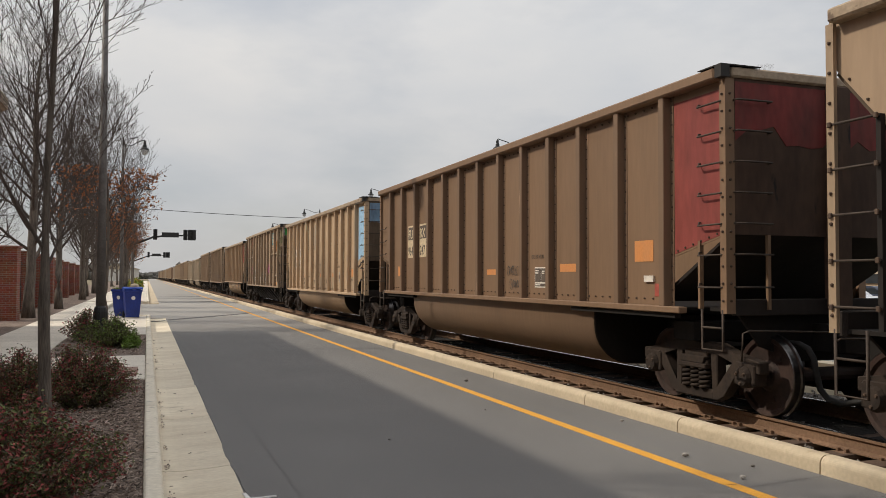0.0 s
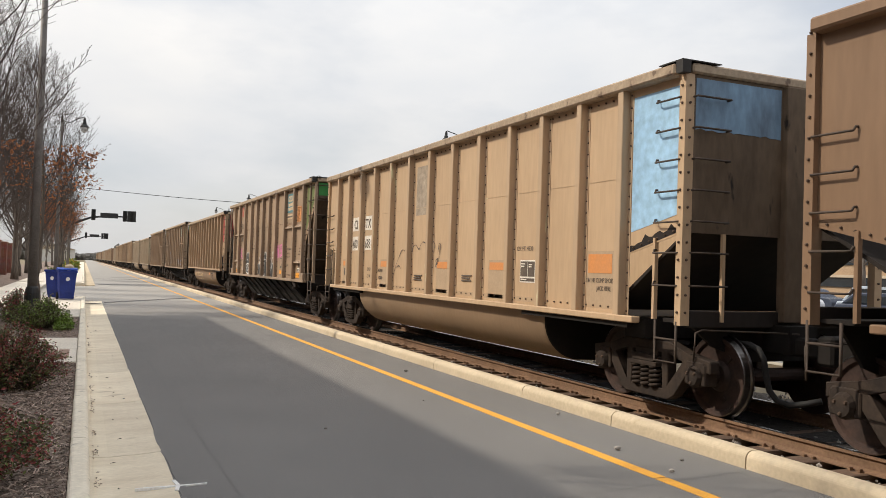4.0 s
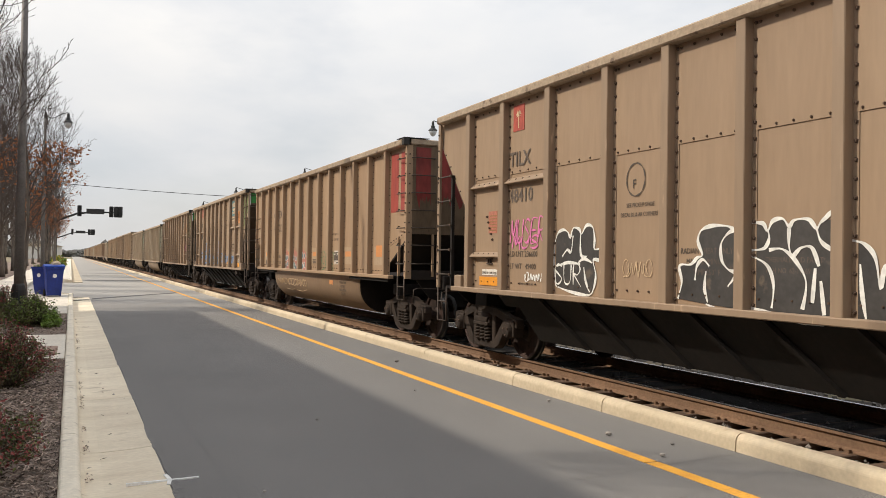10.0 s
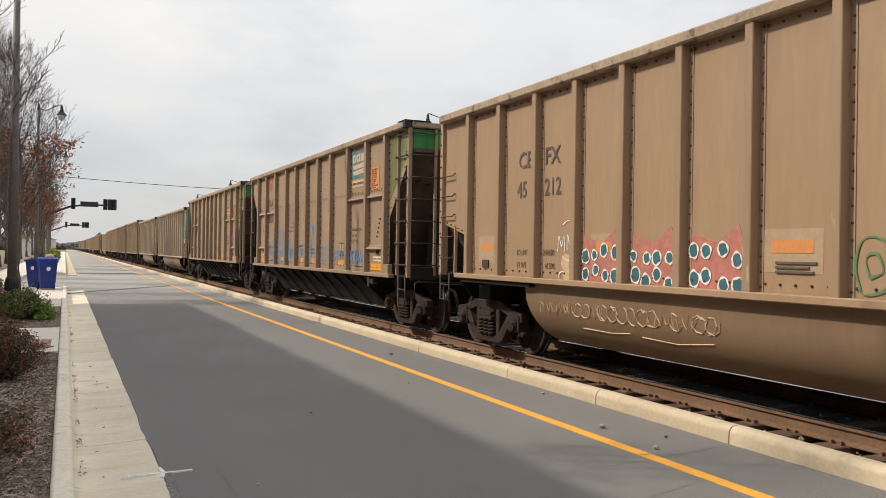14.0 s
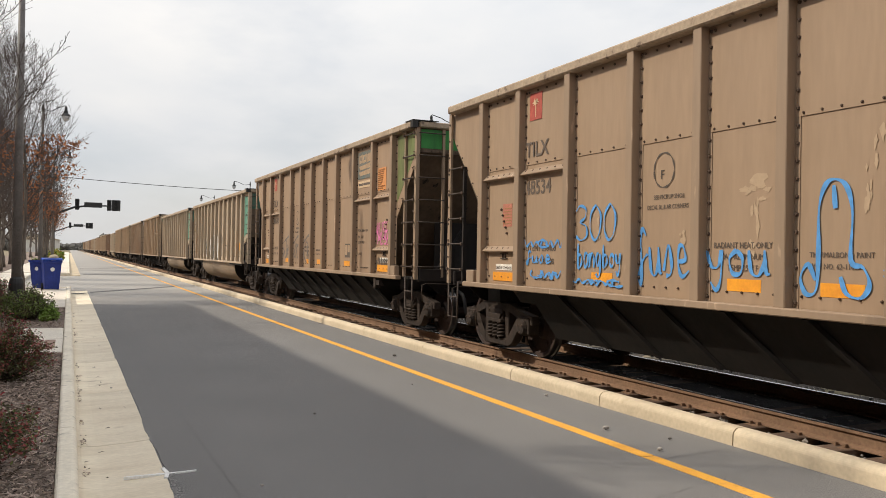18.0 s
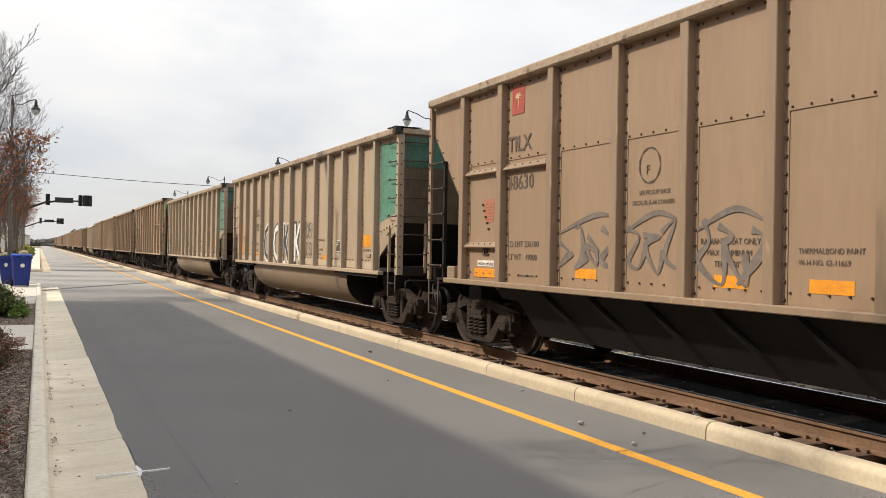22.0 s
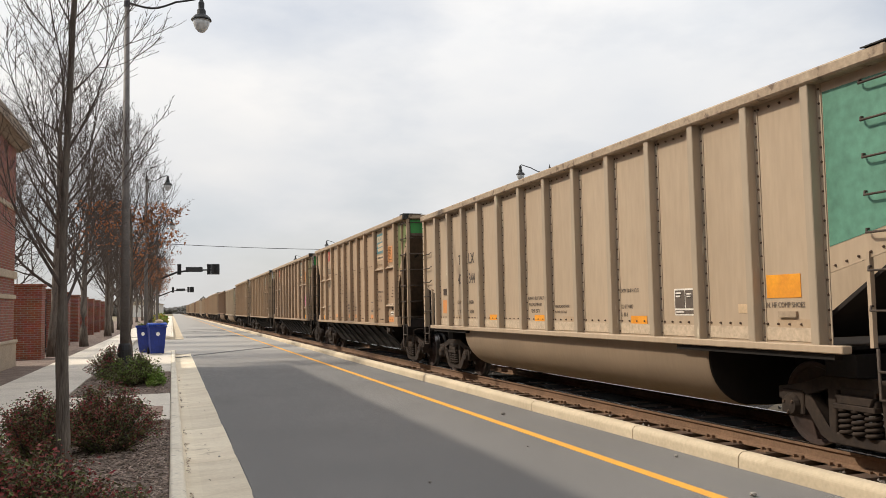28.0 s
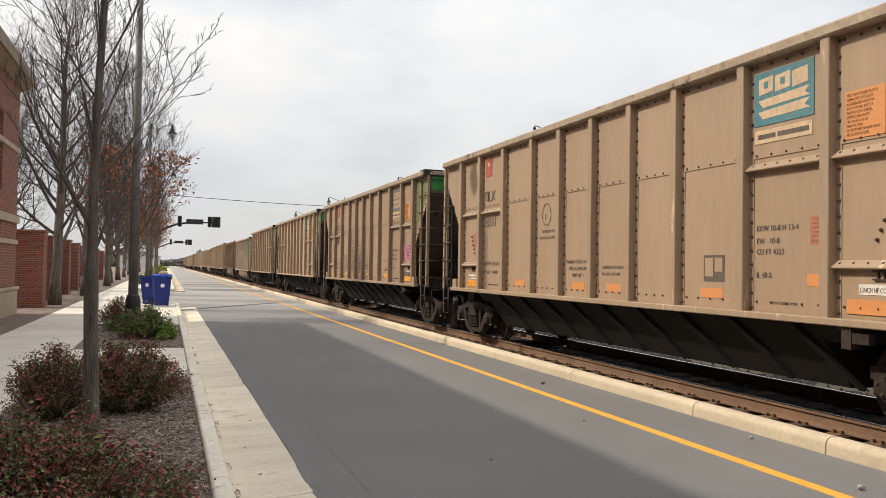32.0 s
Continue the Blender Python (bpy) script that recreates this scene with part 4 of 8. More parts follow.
def gondola(body, end, end_label, TOP_G=3.90):
    """A bathtub coal gondola: posts, sheets, painted ends, belly tub, trucks."""
    global LEN, RIBS_G, SILL
    LEN, SILL = 14.3, {"grey": 1.13, "sand": 1.08}.get(body, 1.22)
    RIBS_G = RIBS_WIDE if body in ("grey", "sand") else RIBS_EVEN
    m = TAN[body]
    car = empty("coal_gondola")
    zt = TOP_G - 0.12
    cut0, cut1 = 2.05, 1.81          # the sloped foot of the end sheets
    for i, y in enumerate(RIBS_G):
        rib(y, SILL, zt, m, car)
        if i:
            a, b = RIBS_G[i - 1] + 0.05, y - 0.05
            bolts = [(a + (b - a) * (k + 0.5) / 5, SILL + (0.20 if body == "grey" else 0.09)) for k in range(5)] + [(a + (b - a) * (k + 0.5) / 5, zt - 0.06) for k in range(5)]
            sheet("side_sheet", [(a, SILL), (b, SILL), (b, zt), (a, zt)], 0.012, m, car, bolts)
    for lo, hi, f in ((0.06, RIBS_G[0] - 0.05, 0), (LEN - 0.06, RIBS_G[-1] + 0.05, 1)):
        bolts = [(lo + (hi - lo) * k / 7, cut0 + 0.05 + (cut1 - cut0) * k / 7) for k in range(1, 7)]
        sheet("end_sheet", [(lo, cut0), (hi, cut1), (hi, zt), (lo, zt)], 0.012, m, car, bolts)
        if f == 0:
            low = cut0 + 0.22 if "red" not in end or body == "tan" else cut0 + 0.02
            low2 = (cut1 + 0.25) if "red" not in end or body == "tan" else cut1 + 0.03
            if "red" in end and body == "tan":
                low, low2 = cut0 + 0.45, cut0 + 0.45
            fields = ((lo + 0.13, hi - 0.64), (hi - 0.50, hi - 0.09)) if "red" in end and body == "tan" else ((lo + (0.02 if body == "brown" else 0.10), hi - 0.08),)
            for y0, y1 in fields:
                bm = bmesh.new()
                u = lambda y: low + (low2 - low) * (y - lo) / (hi - lo)
                prism(bm, [(y0, u(y0)), (y1, u(y1)), (y1, zt - 0.10), (y0, zt - 0.10)], "x", -PANEL - 0.004, -PANEL)
                part("painted_panel", bm, ENDS[end], car, end_label)
            rs = random.Random(len(end_label))
            edge = [(lo + 0.06 + (hi - lo - 0.08) * k / 14, cut0 + 0.10 + (cut1 - cut0) * k / 14 + rs.uniform(-0.05, 0.10) * (1 - 0.5 * k / 14)) for k in range(15)]
            bm = bmesh.new()
            prism(bm, [(lo + 0.06, cut0 + 0.01), (hi - 0.02, cut1 + 0.02)] + edge[::-1], "x", -PANEL - 0.003, -PANEL)
            if end == "blue":
                part("coal_stain", bm, COAL_SHADE, car, "ragged black coal stain")
            else:
                bm.free()
    for y in (0.04, LEN - 0.04):
        for s in (-1, 1):
            bm = bmesh.new()
            bx(bm, s * PANEL - 0.06, s * PANEL + 0.06, y - 0.05, y + 0.05, SILL - 0.04, zt)
            for k in range(14):
                dome(bm, (s * PANEL + s * 0.06, y, SILL + 0.1 + k * 0.19), 0.017, 0.02, (s, 0, 0))
                dome(bm, (s * PANEL, y + (-0.05 if y < 1 else 0.05), SILL + 0.1 + k * 0.19), 0.017, 0.02, (0, -1 if y < 1 else 1, 0))
            part("corner_post", bm, m, car)
        # end wall above, set-back slope below
        sgn = 1 if y < 1 else -1
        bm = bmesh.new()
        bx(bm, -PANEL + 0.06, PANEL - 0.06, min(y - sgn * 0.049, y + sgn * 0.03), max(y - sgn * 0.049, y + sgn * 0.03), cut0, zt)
        part("end_wall", bm, ENDWALL[body], car, "end wall coloured dark for shade, with coal stains")
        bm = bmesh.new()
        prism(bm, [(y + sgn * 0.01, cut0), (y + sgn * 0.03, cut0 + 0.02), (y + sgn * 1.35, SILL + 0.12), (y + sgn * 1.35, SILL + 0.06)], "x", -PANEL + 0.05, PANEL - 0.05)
        part("slope_sheet", bm, COAL_SHADE, car, "slope sheet coloured dark for shade and coal dust")
        bm = bmesh.new()
        bx(bm, -PANEL + 0.07, PANEL - 0.07, min(y, y + sgn * 0.4), max(y, y + sgn * 0.4), SILL - 0.024, SILL + 0.017)
        part("end_platform", bm, UNDERBLACK, car)
        if y < 1:
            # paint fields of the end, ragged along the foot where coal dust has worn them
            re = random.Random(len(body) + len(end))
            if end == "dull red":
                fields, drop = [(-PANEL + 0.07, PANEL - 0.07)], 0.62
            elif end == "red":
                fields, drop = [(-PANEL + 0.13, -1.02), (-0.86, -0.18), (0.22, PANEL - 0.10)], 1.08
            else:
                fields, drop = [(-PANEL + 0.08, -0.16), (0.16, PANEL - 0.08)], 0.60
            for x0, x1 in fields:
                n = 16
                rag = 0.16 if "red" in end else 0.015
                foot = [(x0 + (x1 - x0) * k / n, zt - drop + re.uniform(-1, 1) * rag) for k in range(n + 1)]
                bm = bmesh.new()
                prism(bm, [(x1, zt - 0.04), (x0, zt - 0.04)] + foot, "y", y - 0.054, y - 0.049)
                part("end_paint", bm, END_SHADED[end], car)
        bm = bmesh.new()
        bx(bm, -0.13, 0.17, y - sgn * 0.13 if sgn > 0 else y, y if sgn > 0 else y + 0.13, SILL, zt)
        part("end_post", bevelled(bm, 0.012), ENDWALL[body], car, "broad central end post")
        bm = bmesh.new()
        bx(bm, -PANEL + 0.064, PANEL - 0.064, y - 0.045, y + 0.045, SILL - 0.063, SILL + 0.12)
        part("end_sill", bevelled(bm, 0.01), COAL_SHADE, car)
    for z in (cut0 + 0.12, cut0 + 0.46, cut0 + 0.80, cut0 + 1.14, cut0 + 1.48, cut0 - 0.22, cut0 - 0.58):
        grab(0.04, 0.50, z, car)
        end_grab(-PANEL + 0.05, -0.95, z, 0.0, car)
        if z < cut0 + 0.9:
            grab(LEN - 0.50, LEN - 0.04, z, car)
    for y in (0.52, LEN - 0.52):
        bm = bmesh.new()
        bx(bm, -PANEL - 0.02, -PANEL + 0.03, y - 0.02, y + 0.02, SILL, cut0 - 0.05)
        part("ladder_rail", bm, m, car)
    bm = bmesh.new()
    bx(bm, -0.98, -0.94, -0.03, 0.01, SILL, cut0)
    part("ladder_rail", bm, m, car)
    chords(car, TOP_G, m)
    far_side(car, TOP_G, RIBS_G, m, cut0, cut1)
    stirrup(car, 0.06)
    stirrup(car, LEN - 0.42)
    # belly tub between the trucks, with near-black end plates
    bm = bmesh.new()
    prof = [(1.45, SILL - 0.05), (1.45, 0.90)] + [(0.85 + 0.60 * math.cos(k * math.pi / 18), 0.90 - 0.58 * math.sin(k * math.pi / 18)) for k in range(1, 9)] + [(0.6, 0.315)]
    prof = [(-x, z) for x, z in prof] + [(x, z) for x, z in reversed(prof)]
    ya, yb = 3.0, LEN - 2.78
    rings = []
    for y, k, lean in ((ya, 0.985, 0.0), (ya + 0.03, 1.0, 0.0), (yb - 0.03, 1.0, -0.55), (yb, 0.985, -0.55)):
        rings.append([(x * k, y + lean * max(0, SILL - 0.2 - z), SILL + (z - SILL) * k) for x, z in prof])
    verts = [[bm.verts.new(p) for p in ring] for ring in rings]
    for a, b in zip(verts, verts[1:]):
        for k in range(len(prof) - 1):
            bm.faces.new((a[k], a[k + 1], b[k + 1], b[k]))
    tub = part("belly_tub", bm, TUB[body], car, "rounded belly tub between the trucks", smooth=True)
    for ring, dy in ((rings[0], -0.012), (rings[-1], 0.012)):
        caps = bmesh.new()
        lo, hi = [caps.verts.new(p) for p in ring], [caps.verts.new((p[0] * 0.985, p[1] + dy, p[2])) for p in ring]
        caps.faces.new(hi)
        for k in range(len(ring)):
            caps.faces.new((lo[k], hi[k], hi[(k + 1) % len(ring)], lo[(k + 1) % len(ring)]))
        part("tub_end", caps, UNDERBLACK, tub, "coal-black tub end plate")
    for y0, y1 in ((0.9, 3.46), (LEN - 3.1, LEN - 0.9)):
        bm = bmesh.new()
        bx(bm, -HALF + 0.03, -HALF + 0.12, y0, y1, SILL - 0.125, SILL - 0.072)
        part("sill_bracket", bm, UNDERBLACK, car)
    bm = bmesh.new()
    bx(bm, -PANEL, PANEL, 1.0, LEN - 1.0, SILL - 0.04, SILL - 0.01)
    part("floor_plate", bm, UNDERBLACK, car)
    underframe(car)
    return car


def hopper(body="hopper", end="lime"):
    """A rapid-discharge coal hopper: belted end bays, sloped end sheets, ladders, door troughs."""
    global LEN, SILL
    LEN, SILL = 14.5, 1.11
    m = TAN[body]
    car = empty("coal_hopper")
    zt = TOP_R - 0.12
    for i, y in enumerate(RIBS_R):
        rib(y, SILL, zt, m, car, 0.13, 0.021)
        if i:
            a, b = RIBS_R[i - 1] + 0.06, y - 0.06
            n = 5
            bolts = [(a + (b - a) * (k + 0.5) / n, SILL + 0.12) for k in range(n)] + [(a + (b - a) * (k + 0.5) / n, zt - 0.06) for k in range(n)]
            mid = 2.90
            sheet("lower_sheet", [(a, SILL), (b, SILL), (b, mid), (a, mid)], 0.012, m, car, bolts[:n])
            bm = bmesh.new()
            bx(bm, -PANEL - 0.01, -PANEL + 0.01, a, b, mid - 0.06, zt)
            for k in range(n):
                yy = a + (b - a) * (k + 0.5) / n
                dome(bm, (-PANEL - 0.01, yy, mid - 0.03), 0.015, 0.016)
                dome(bm, (-PANEL - 0.01, yy, zt - 0.06), 0.017, 0.02)
            part("upper_sheet", bm, m, car)
            belts = {1: (2.75, 1.66), 2: (2.75,), 9: (2.75,), 10: (2.75, 1.66)}.get(i, ())
            for z in belts:
                bm = bmesh.new()
                prism(bm, [(-PANEL, z - 0.06), (-HALF + 0.03, z - 0.05), (-HALF + 0.03, z - 0.038), (-PANEL - 0.016, z + 0.03), (-PANEL, z + 0.03)], "y", a - 0.04, b + 0.04)
                for k in range(6):
                    dome(bm, (-PANEL - 0.035, a + (b - a) * (k + 0.5) / 6, z - 0.003), 0.019, 0.02)
                part("side_belt", bm, (POSTS[m], BOLT), car)
    d0, d1 = 3.32, 2.20                               # the end bay's sloped cut
    for lo, hi, f in ((0.10, RIBS_R[0] - 0.06, 0), (LEN - 0.01, RIBS_R[-1] + 0.06, 1)):
        d0 = 3.55 if f else 3.32
        bolts = [(lo + (hi - lo) * k / 6, d0 + 0.06 + (d1 - d0) * k / 6) for k in range(1, 6)]
        sheet("end_sheet", [(lo, d0), (hi, d1), (hi, zt), (lo, zt)], 0.012, m, car, bolts)
        if f == 0:
            bm = bmesh.new()
            prism(bm, [(lo + 0.02, d0 + 0.16), (hi - 0.03, d1 + 0.34), (hi - 0.03, zt - 0.04), (lo + 0.02, zt - 0.04)], "x", -PANEL - 0.004, -PANEL)
            part("painted_panel", bm, ENDS[end], car, "faded lime green painted end panel")
    for y in (0.04, LEN - 0.04):
        sgn = 1 if y < 1 else -1
        for s in (-1, 1):
            bm = bmesh.new()
            bx(bm, s * PANEL - (0.04 if y < 1 or s > 0 else 0.065), s * PANEL + (0.03 if y < 1 and s < 0 else 0.065 if s > 0 else -0.025), y - 0.045, y + 0.045, SILL - 0.04, zt)
            for k in range(10):
                dome(bm, (s * PANEL + s * 0.065, y, SILL + 0.12 + k * 0.28), 0.02, 0.02, (s, 0, 0))
            part("corner_post", bm, (POSTS[m], BOLT) if y < 1 or s < 0 else COAL_SHADE, car)
            if s < 0:
                bm = bmesh.new()
                yy = y + sgn * 0.52
                bx(bm, -PANEL - 0.05, -PANEL, yy - 0.026, yy + 0.026, SILL, zt if y < 1 else 3.0)
                part("ladder_rail", bm, POSTS[m] if y < 1 else COAL_SHADE, car)
                for k in range(7 if y < 1 else 5):
                    z = SILL + 0.20 + k * 0.42
                    bar("ladder_rung", [(-PANEL - 0.06, y, z), (-PANEL - 0.06, y + sgn * 0.54, z)], 0.013, car)
                    for yy in (y, y + sgn * 0.52):
                        bm = bmesh.new()
                        bx(bm, -PANEL - 0.092, -PANEL - 0.066, yy - 0.02, yy + 0.02, z - 0.028, z + 0.022)
                        part("rung_foot", bevelled(bm, 0.006), BOLT, car)
        bm = bmesh.new()
        bx(bm, -0.965, -0.915, y - 0.05, y + 0.0, SILL, zt)
        part("end_ladder_rail", bm, POSTS[m] if y < 1 else COAL_SHADE, car)
        if y < 1:
            for k in range(7):
                bar("ladder_rung", [(-PANEL, -0.04, SILL + 0.20 + k * 0.42), (-0.93, -0.04, SILL + 0.20 + k * 0.42)], 0.013, car)
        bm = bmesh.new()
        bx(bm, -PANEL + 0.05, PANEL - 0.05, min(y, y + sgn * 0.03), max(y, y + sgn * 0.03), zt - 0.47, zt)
        part("end_wall", bm, ENDWALL[body], car, "end wall coloured dark for shade, with coal stains")
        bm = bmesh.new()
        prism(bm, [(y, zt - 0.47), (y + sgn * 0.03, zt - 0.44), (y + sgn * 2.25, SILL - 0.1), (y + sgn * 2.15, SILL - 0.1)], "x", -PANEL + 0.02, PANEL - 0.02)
        part("slope_sheet", bm, ENDWALL[body], car, "slope sheet coloured dark for shade and coal dust")
        bm = bmesh.new()
        bx(bm, -PANEL + 0.06, PANEL - 0.06, min(y, y + sgn * 0.8), max(y, y + sgn * 0.8), SILL - 0.047, SILL - 0.006)
        part("end_platform", bm, UNDERBLACK, car)
        bar("end_brace", [(-1.0, y + sgn * 0.25, SILL), (0.0, y + sgn * 0.9, 2.2)], 0.025, car, UNDERBLACK)
        if y < 1:
            bm = bmesh.new()
            bx(bm, -PANEL + 0.07, PANEL - 0.07, y - 0.006, y, zt - 0.38, zt - 0.02)
            part("end_paint", bm, ENDS["green"], car, "green band across the car end")
            bm = bmesh.new()
            bx(bm, -PANEL + 0.07, PANEL - 0.07, y - 0.03, y - 0.0005, zt - 0.462, zt - 0.392)
            for k in range(17):
                dome(bm, (-1.36 + k * 0.17, y - 0.03, zt - 0.427), 0.02, 0.02, (0, -1, 0))
            part("slope_flange", bm, (ENDWALL[body], BOLT), car, "bolted flange over the slope sheet")
            bm = bmesh.new()
            bx(bm, PANEL - 0.05, PANEL - 0.02, 0.86, 1.17, SILL, 2.46)
            bx(bm, -0.6, PANEL - 0.055, 1.14, 1.17, SILL, 2.2)
            part("end_bulkhead", bm, COAL_SHADE, car, "bulkhead under the slope sheet, coloured dark for shade and coal")
            bm = bmesh.new()
            bx(bm, PANEL + 0.002, PANEL + 0.05, 0.53, 0.585, SILL, zt)
            part("ladder_rail", bm, COAL_SHADE, car)
            for k in range(7):
                bar("ladder_rung", [(PANEL + 0.04, 0.04, SILL + 0.2 + k * 0.42), (PANEL + 0.04, 0.56, SILL + 0.2 + k * 0.42)], 0.013, car)
            mark = letters(car, "TILX", 0, 0, 0.17, INK, "end_mark")
            mark.data.transform(Matrix.Translation((0.60, -0.012, zt - 0.27)) @ Matrix(((0, -1, 0, 0), (1, 0, 0, 0), (0, 0, 1, 0), (0, 0, 0, 1))) @ Matrix.Translation((PANEL + 0.006, 0, 0)))
            bm = bmesh.new()
            lathe(bm, [(0.17, 0), (0.17, 0.55)], (-0.55, 0.32, SILL + 0.05), "z", 14)
            part("brake_cylinder", bm, UNDERBLACK, car)
        bm = bmesh.new()
        bx(bm, -PANEL + 0.054, PANEL - 0.054, y - 0.048, y + 0.048, SILL - 0.08, SILL + 0.16)
        part("end_sill", bevelled(bm, 0.01), COAL_SHADE, car)
    for y0, y1 in ((0.85, 1.1), (LEN - 1.1, LEN - 0.85)):
        bm = bmesh.new()
        bx(bm, -HALF + 0.0, -HALF + 0.1, y0, y1, SILL - 0.02, SILL + 0.2)
        part("jack_pad", bevelled(bm, 0.01), POSTS[m], car)
    bm = bmesh.new()
    bx(bm, -HALF + 0.02, -HALF + 0.14, 2.0, 2.12, SILL - 0.28, SILL - 0.075)
    bx(bm, -HALF + 0.03, -HALF + 0.10, 1.8, 1.997, SILL - 0.22, SILL - 0.12)
    part("pickup_shoe", bm, CASTING, car)
    chords(car, TOP_R, m)
    far_side(car, TOP_R, RIBS_R, m, d0, d1)
    stirrup(car, 0.06, 0.6)
    stirrup(car, LEN - 0.42, 0.6)
    # door troughs with their slanted stiffeners
    ya, yb = 2.35, LEN - 2.35
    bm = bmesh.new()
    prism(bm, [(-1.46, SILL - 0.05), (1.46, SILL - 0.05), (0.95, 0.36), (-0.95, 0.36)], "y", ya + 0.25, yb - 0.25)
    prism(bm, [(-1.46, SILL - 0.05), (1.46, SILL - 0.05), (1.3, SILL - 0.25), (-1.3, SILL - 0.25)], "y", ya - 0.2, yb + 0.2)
    part("discharge_trough", bm, UNDERBLACK, car, "dark discharge door trough")
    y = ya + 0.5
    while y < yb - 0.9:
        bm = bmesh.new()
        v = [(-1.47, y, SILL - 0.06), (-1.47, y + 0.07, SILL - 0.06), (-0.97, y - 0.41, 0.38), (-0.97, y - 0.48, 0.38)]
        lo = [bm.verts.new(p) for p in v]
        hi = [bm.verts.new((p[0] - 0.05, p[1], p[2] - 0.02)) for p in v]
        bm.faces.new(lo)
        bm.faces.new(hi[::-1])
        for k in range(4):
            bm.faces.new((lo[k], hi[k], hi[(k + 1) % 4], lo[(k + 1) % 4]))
        part("door_stiffener", bm, UNDERBLACK, car)
        y += 1.02
    underframe(car)
    return car


# ---- markings on the cars ----
def face_pose(y, z, dx=0.0):
    """Writing on the near side reads along the car towards its head."""
    return Matrix.Translation((-PANEL - 0.006 - dx, y, z)) @ Matrix(((0, 0, -1, 0), (-1, 0, 0, 0), (0, 1, 0, 0), (0, 0, 0, 1)))


def letters(car, body, y, z, size, material=INK, name="lettering", squash=1.0, dx=0.0, bold=0.0):
    cu = bpy.data.curves.new(name, "FONT")
    cu.body, cu.size, cu.extrude, cu.offset, cu.resolution_u = body, size, 0.001, bold, 2
    tmp = bpy.data.objects.new(name, cu)
    scene.collection.objects.link(tmp)
    dg = bpy.context.evaluated_depsgraph_get()
    me = bpy.data.meshes.new_from_object(tmp.evaluated_get(dg))
    bpy.data.objects.remove(tmp)
    me.materials.clear()
    me.materials.append(material)
    me.transform(face_pose(y, z, dx) @ Matrix.Diagonal((squash, 1, 1, 1)))
    ob = new(name, me)
    ob.parent = car
    return ob


def plate_on(car, y0, y1, z0, z1, material, name="reflector_strip", lift=0.004, label="", face=None):
    bm = bmesh.new()
    f = PANEL + 0.012 if face is None else face
    bx(bm, -f - lift, -f + 0.01, min(y0, y1), max(y0, y1), z0, z1)
    return part(name, bm, material, car, label)


def strokes(car, lines, w, material, name="graffiti", label="", lift=0.001):
    """Sprayed lines: flat ribbons along smoothed paths of (y, z)."""
    depth = 0.0
    for line in lines:
        bm = bmesh.new()
        pts = [Vector(p) for p in line]
        fine = []
        for i in range(len(pts) - 1):
            p0, p1, p2, p3 = pts[max(i - 1, 0)], pts[i], pts[i + 1], pts[min(i + 2, len(pts) - 1)]
            for k in range(5):
                t = k / 5
                fine.append(0.5 * ((2 * p1) + (p2 - p0) * t + (2 * p0 - 5 * p1 + 4 * p2 - p3) * t * t + (3 * p1 - p0 - 3 * p2 + p3) * t ** 3))
        fine.append(pts[-1])
        prev = None
        for i, p in enumerate(fine):
            d = fine[min(i + 1, len(fine) - 1)] - fine[max(i - 1, 0)]
            n = Vector((-d.y, d.x))
            n = (n.normalized() if n.length > 1e-6 else Vector((0, 1))) * w * 0.5 * (0.75 + 0.35 * math.sin(i * 0.6 + len(fine)))
            depth += 0.00001
            x = -PANEL - 0.009 - lift - depth
            cur = [bm.verts.new((x, p.x + n.x, p.y + n.y)), bm.verts.new((x, p.x - n.x, p.y - n.y))]
            if prev:
                bm.faces.new((prev[0], prev[1], cur[1], cur[0]))
            prev = cur
        part(name, bm, material, car, label)


def scribble(r, y0, y1, z0, z1, n, loops=5):
    """n looping hand-drawn strokes that fill a box, for tags that cannot be read."""
    out = []
    w = (y1 - y0) / n
    zc, hz = (z0 + z1) / 2, (z1 - z0) / 2
    for i in range(n):
        a = y1 - w * (i + 0.5)
        kind = r.random()
        ph, turn = r.uniform(0, 6.3), r.uniform(0.75, 1.5)
        if kind < 0.6:
            m = 5 + loops
            line = [(a + w * 0.5 * math.cos(ph - 6.28 * turn * k / m) - w * 0.35 * (k / m - 0.5), zc + hz * r.uniform(0.8, 1.0) * math.sin(ph - 6.28 * turn * k / m)) for k in range(m + 1)]
        else:
            m = 8
            s = r.choice((-1, 1))
            line = [(a + w * (0.9 - 1.8 * k / m), zc + s * hz * math.sin(k * 2.3 + ph) * r.uniform(0.55, 1.0)) for k in range(m + 1)]
        out.append(line)
    return out


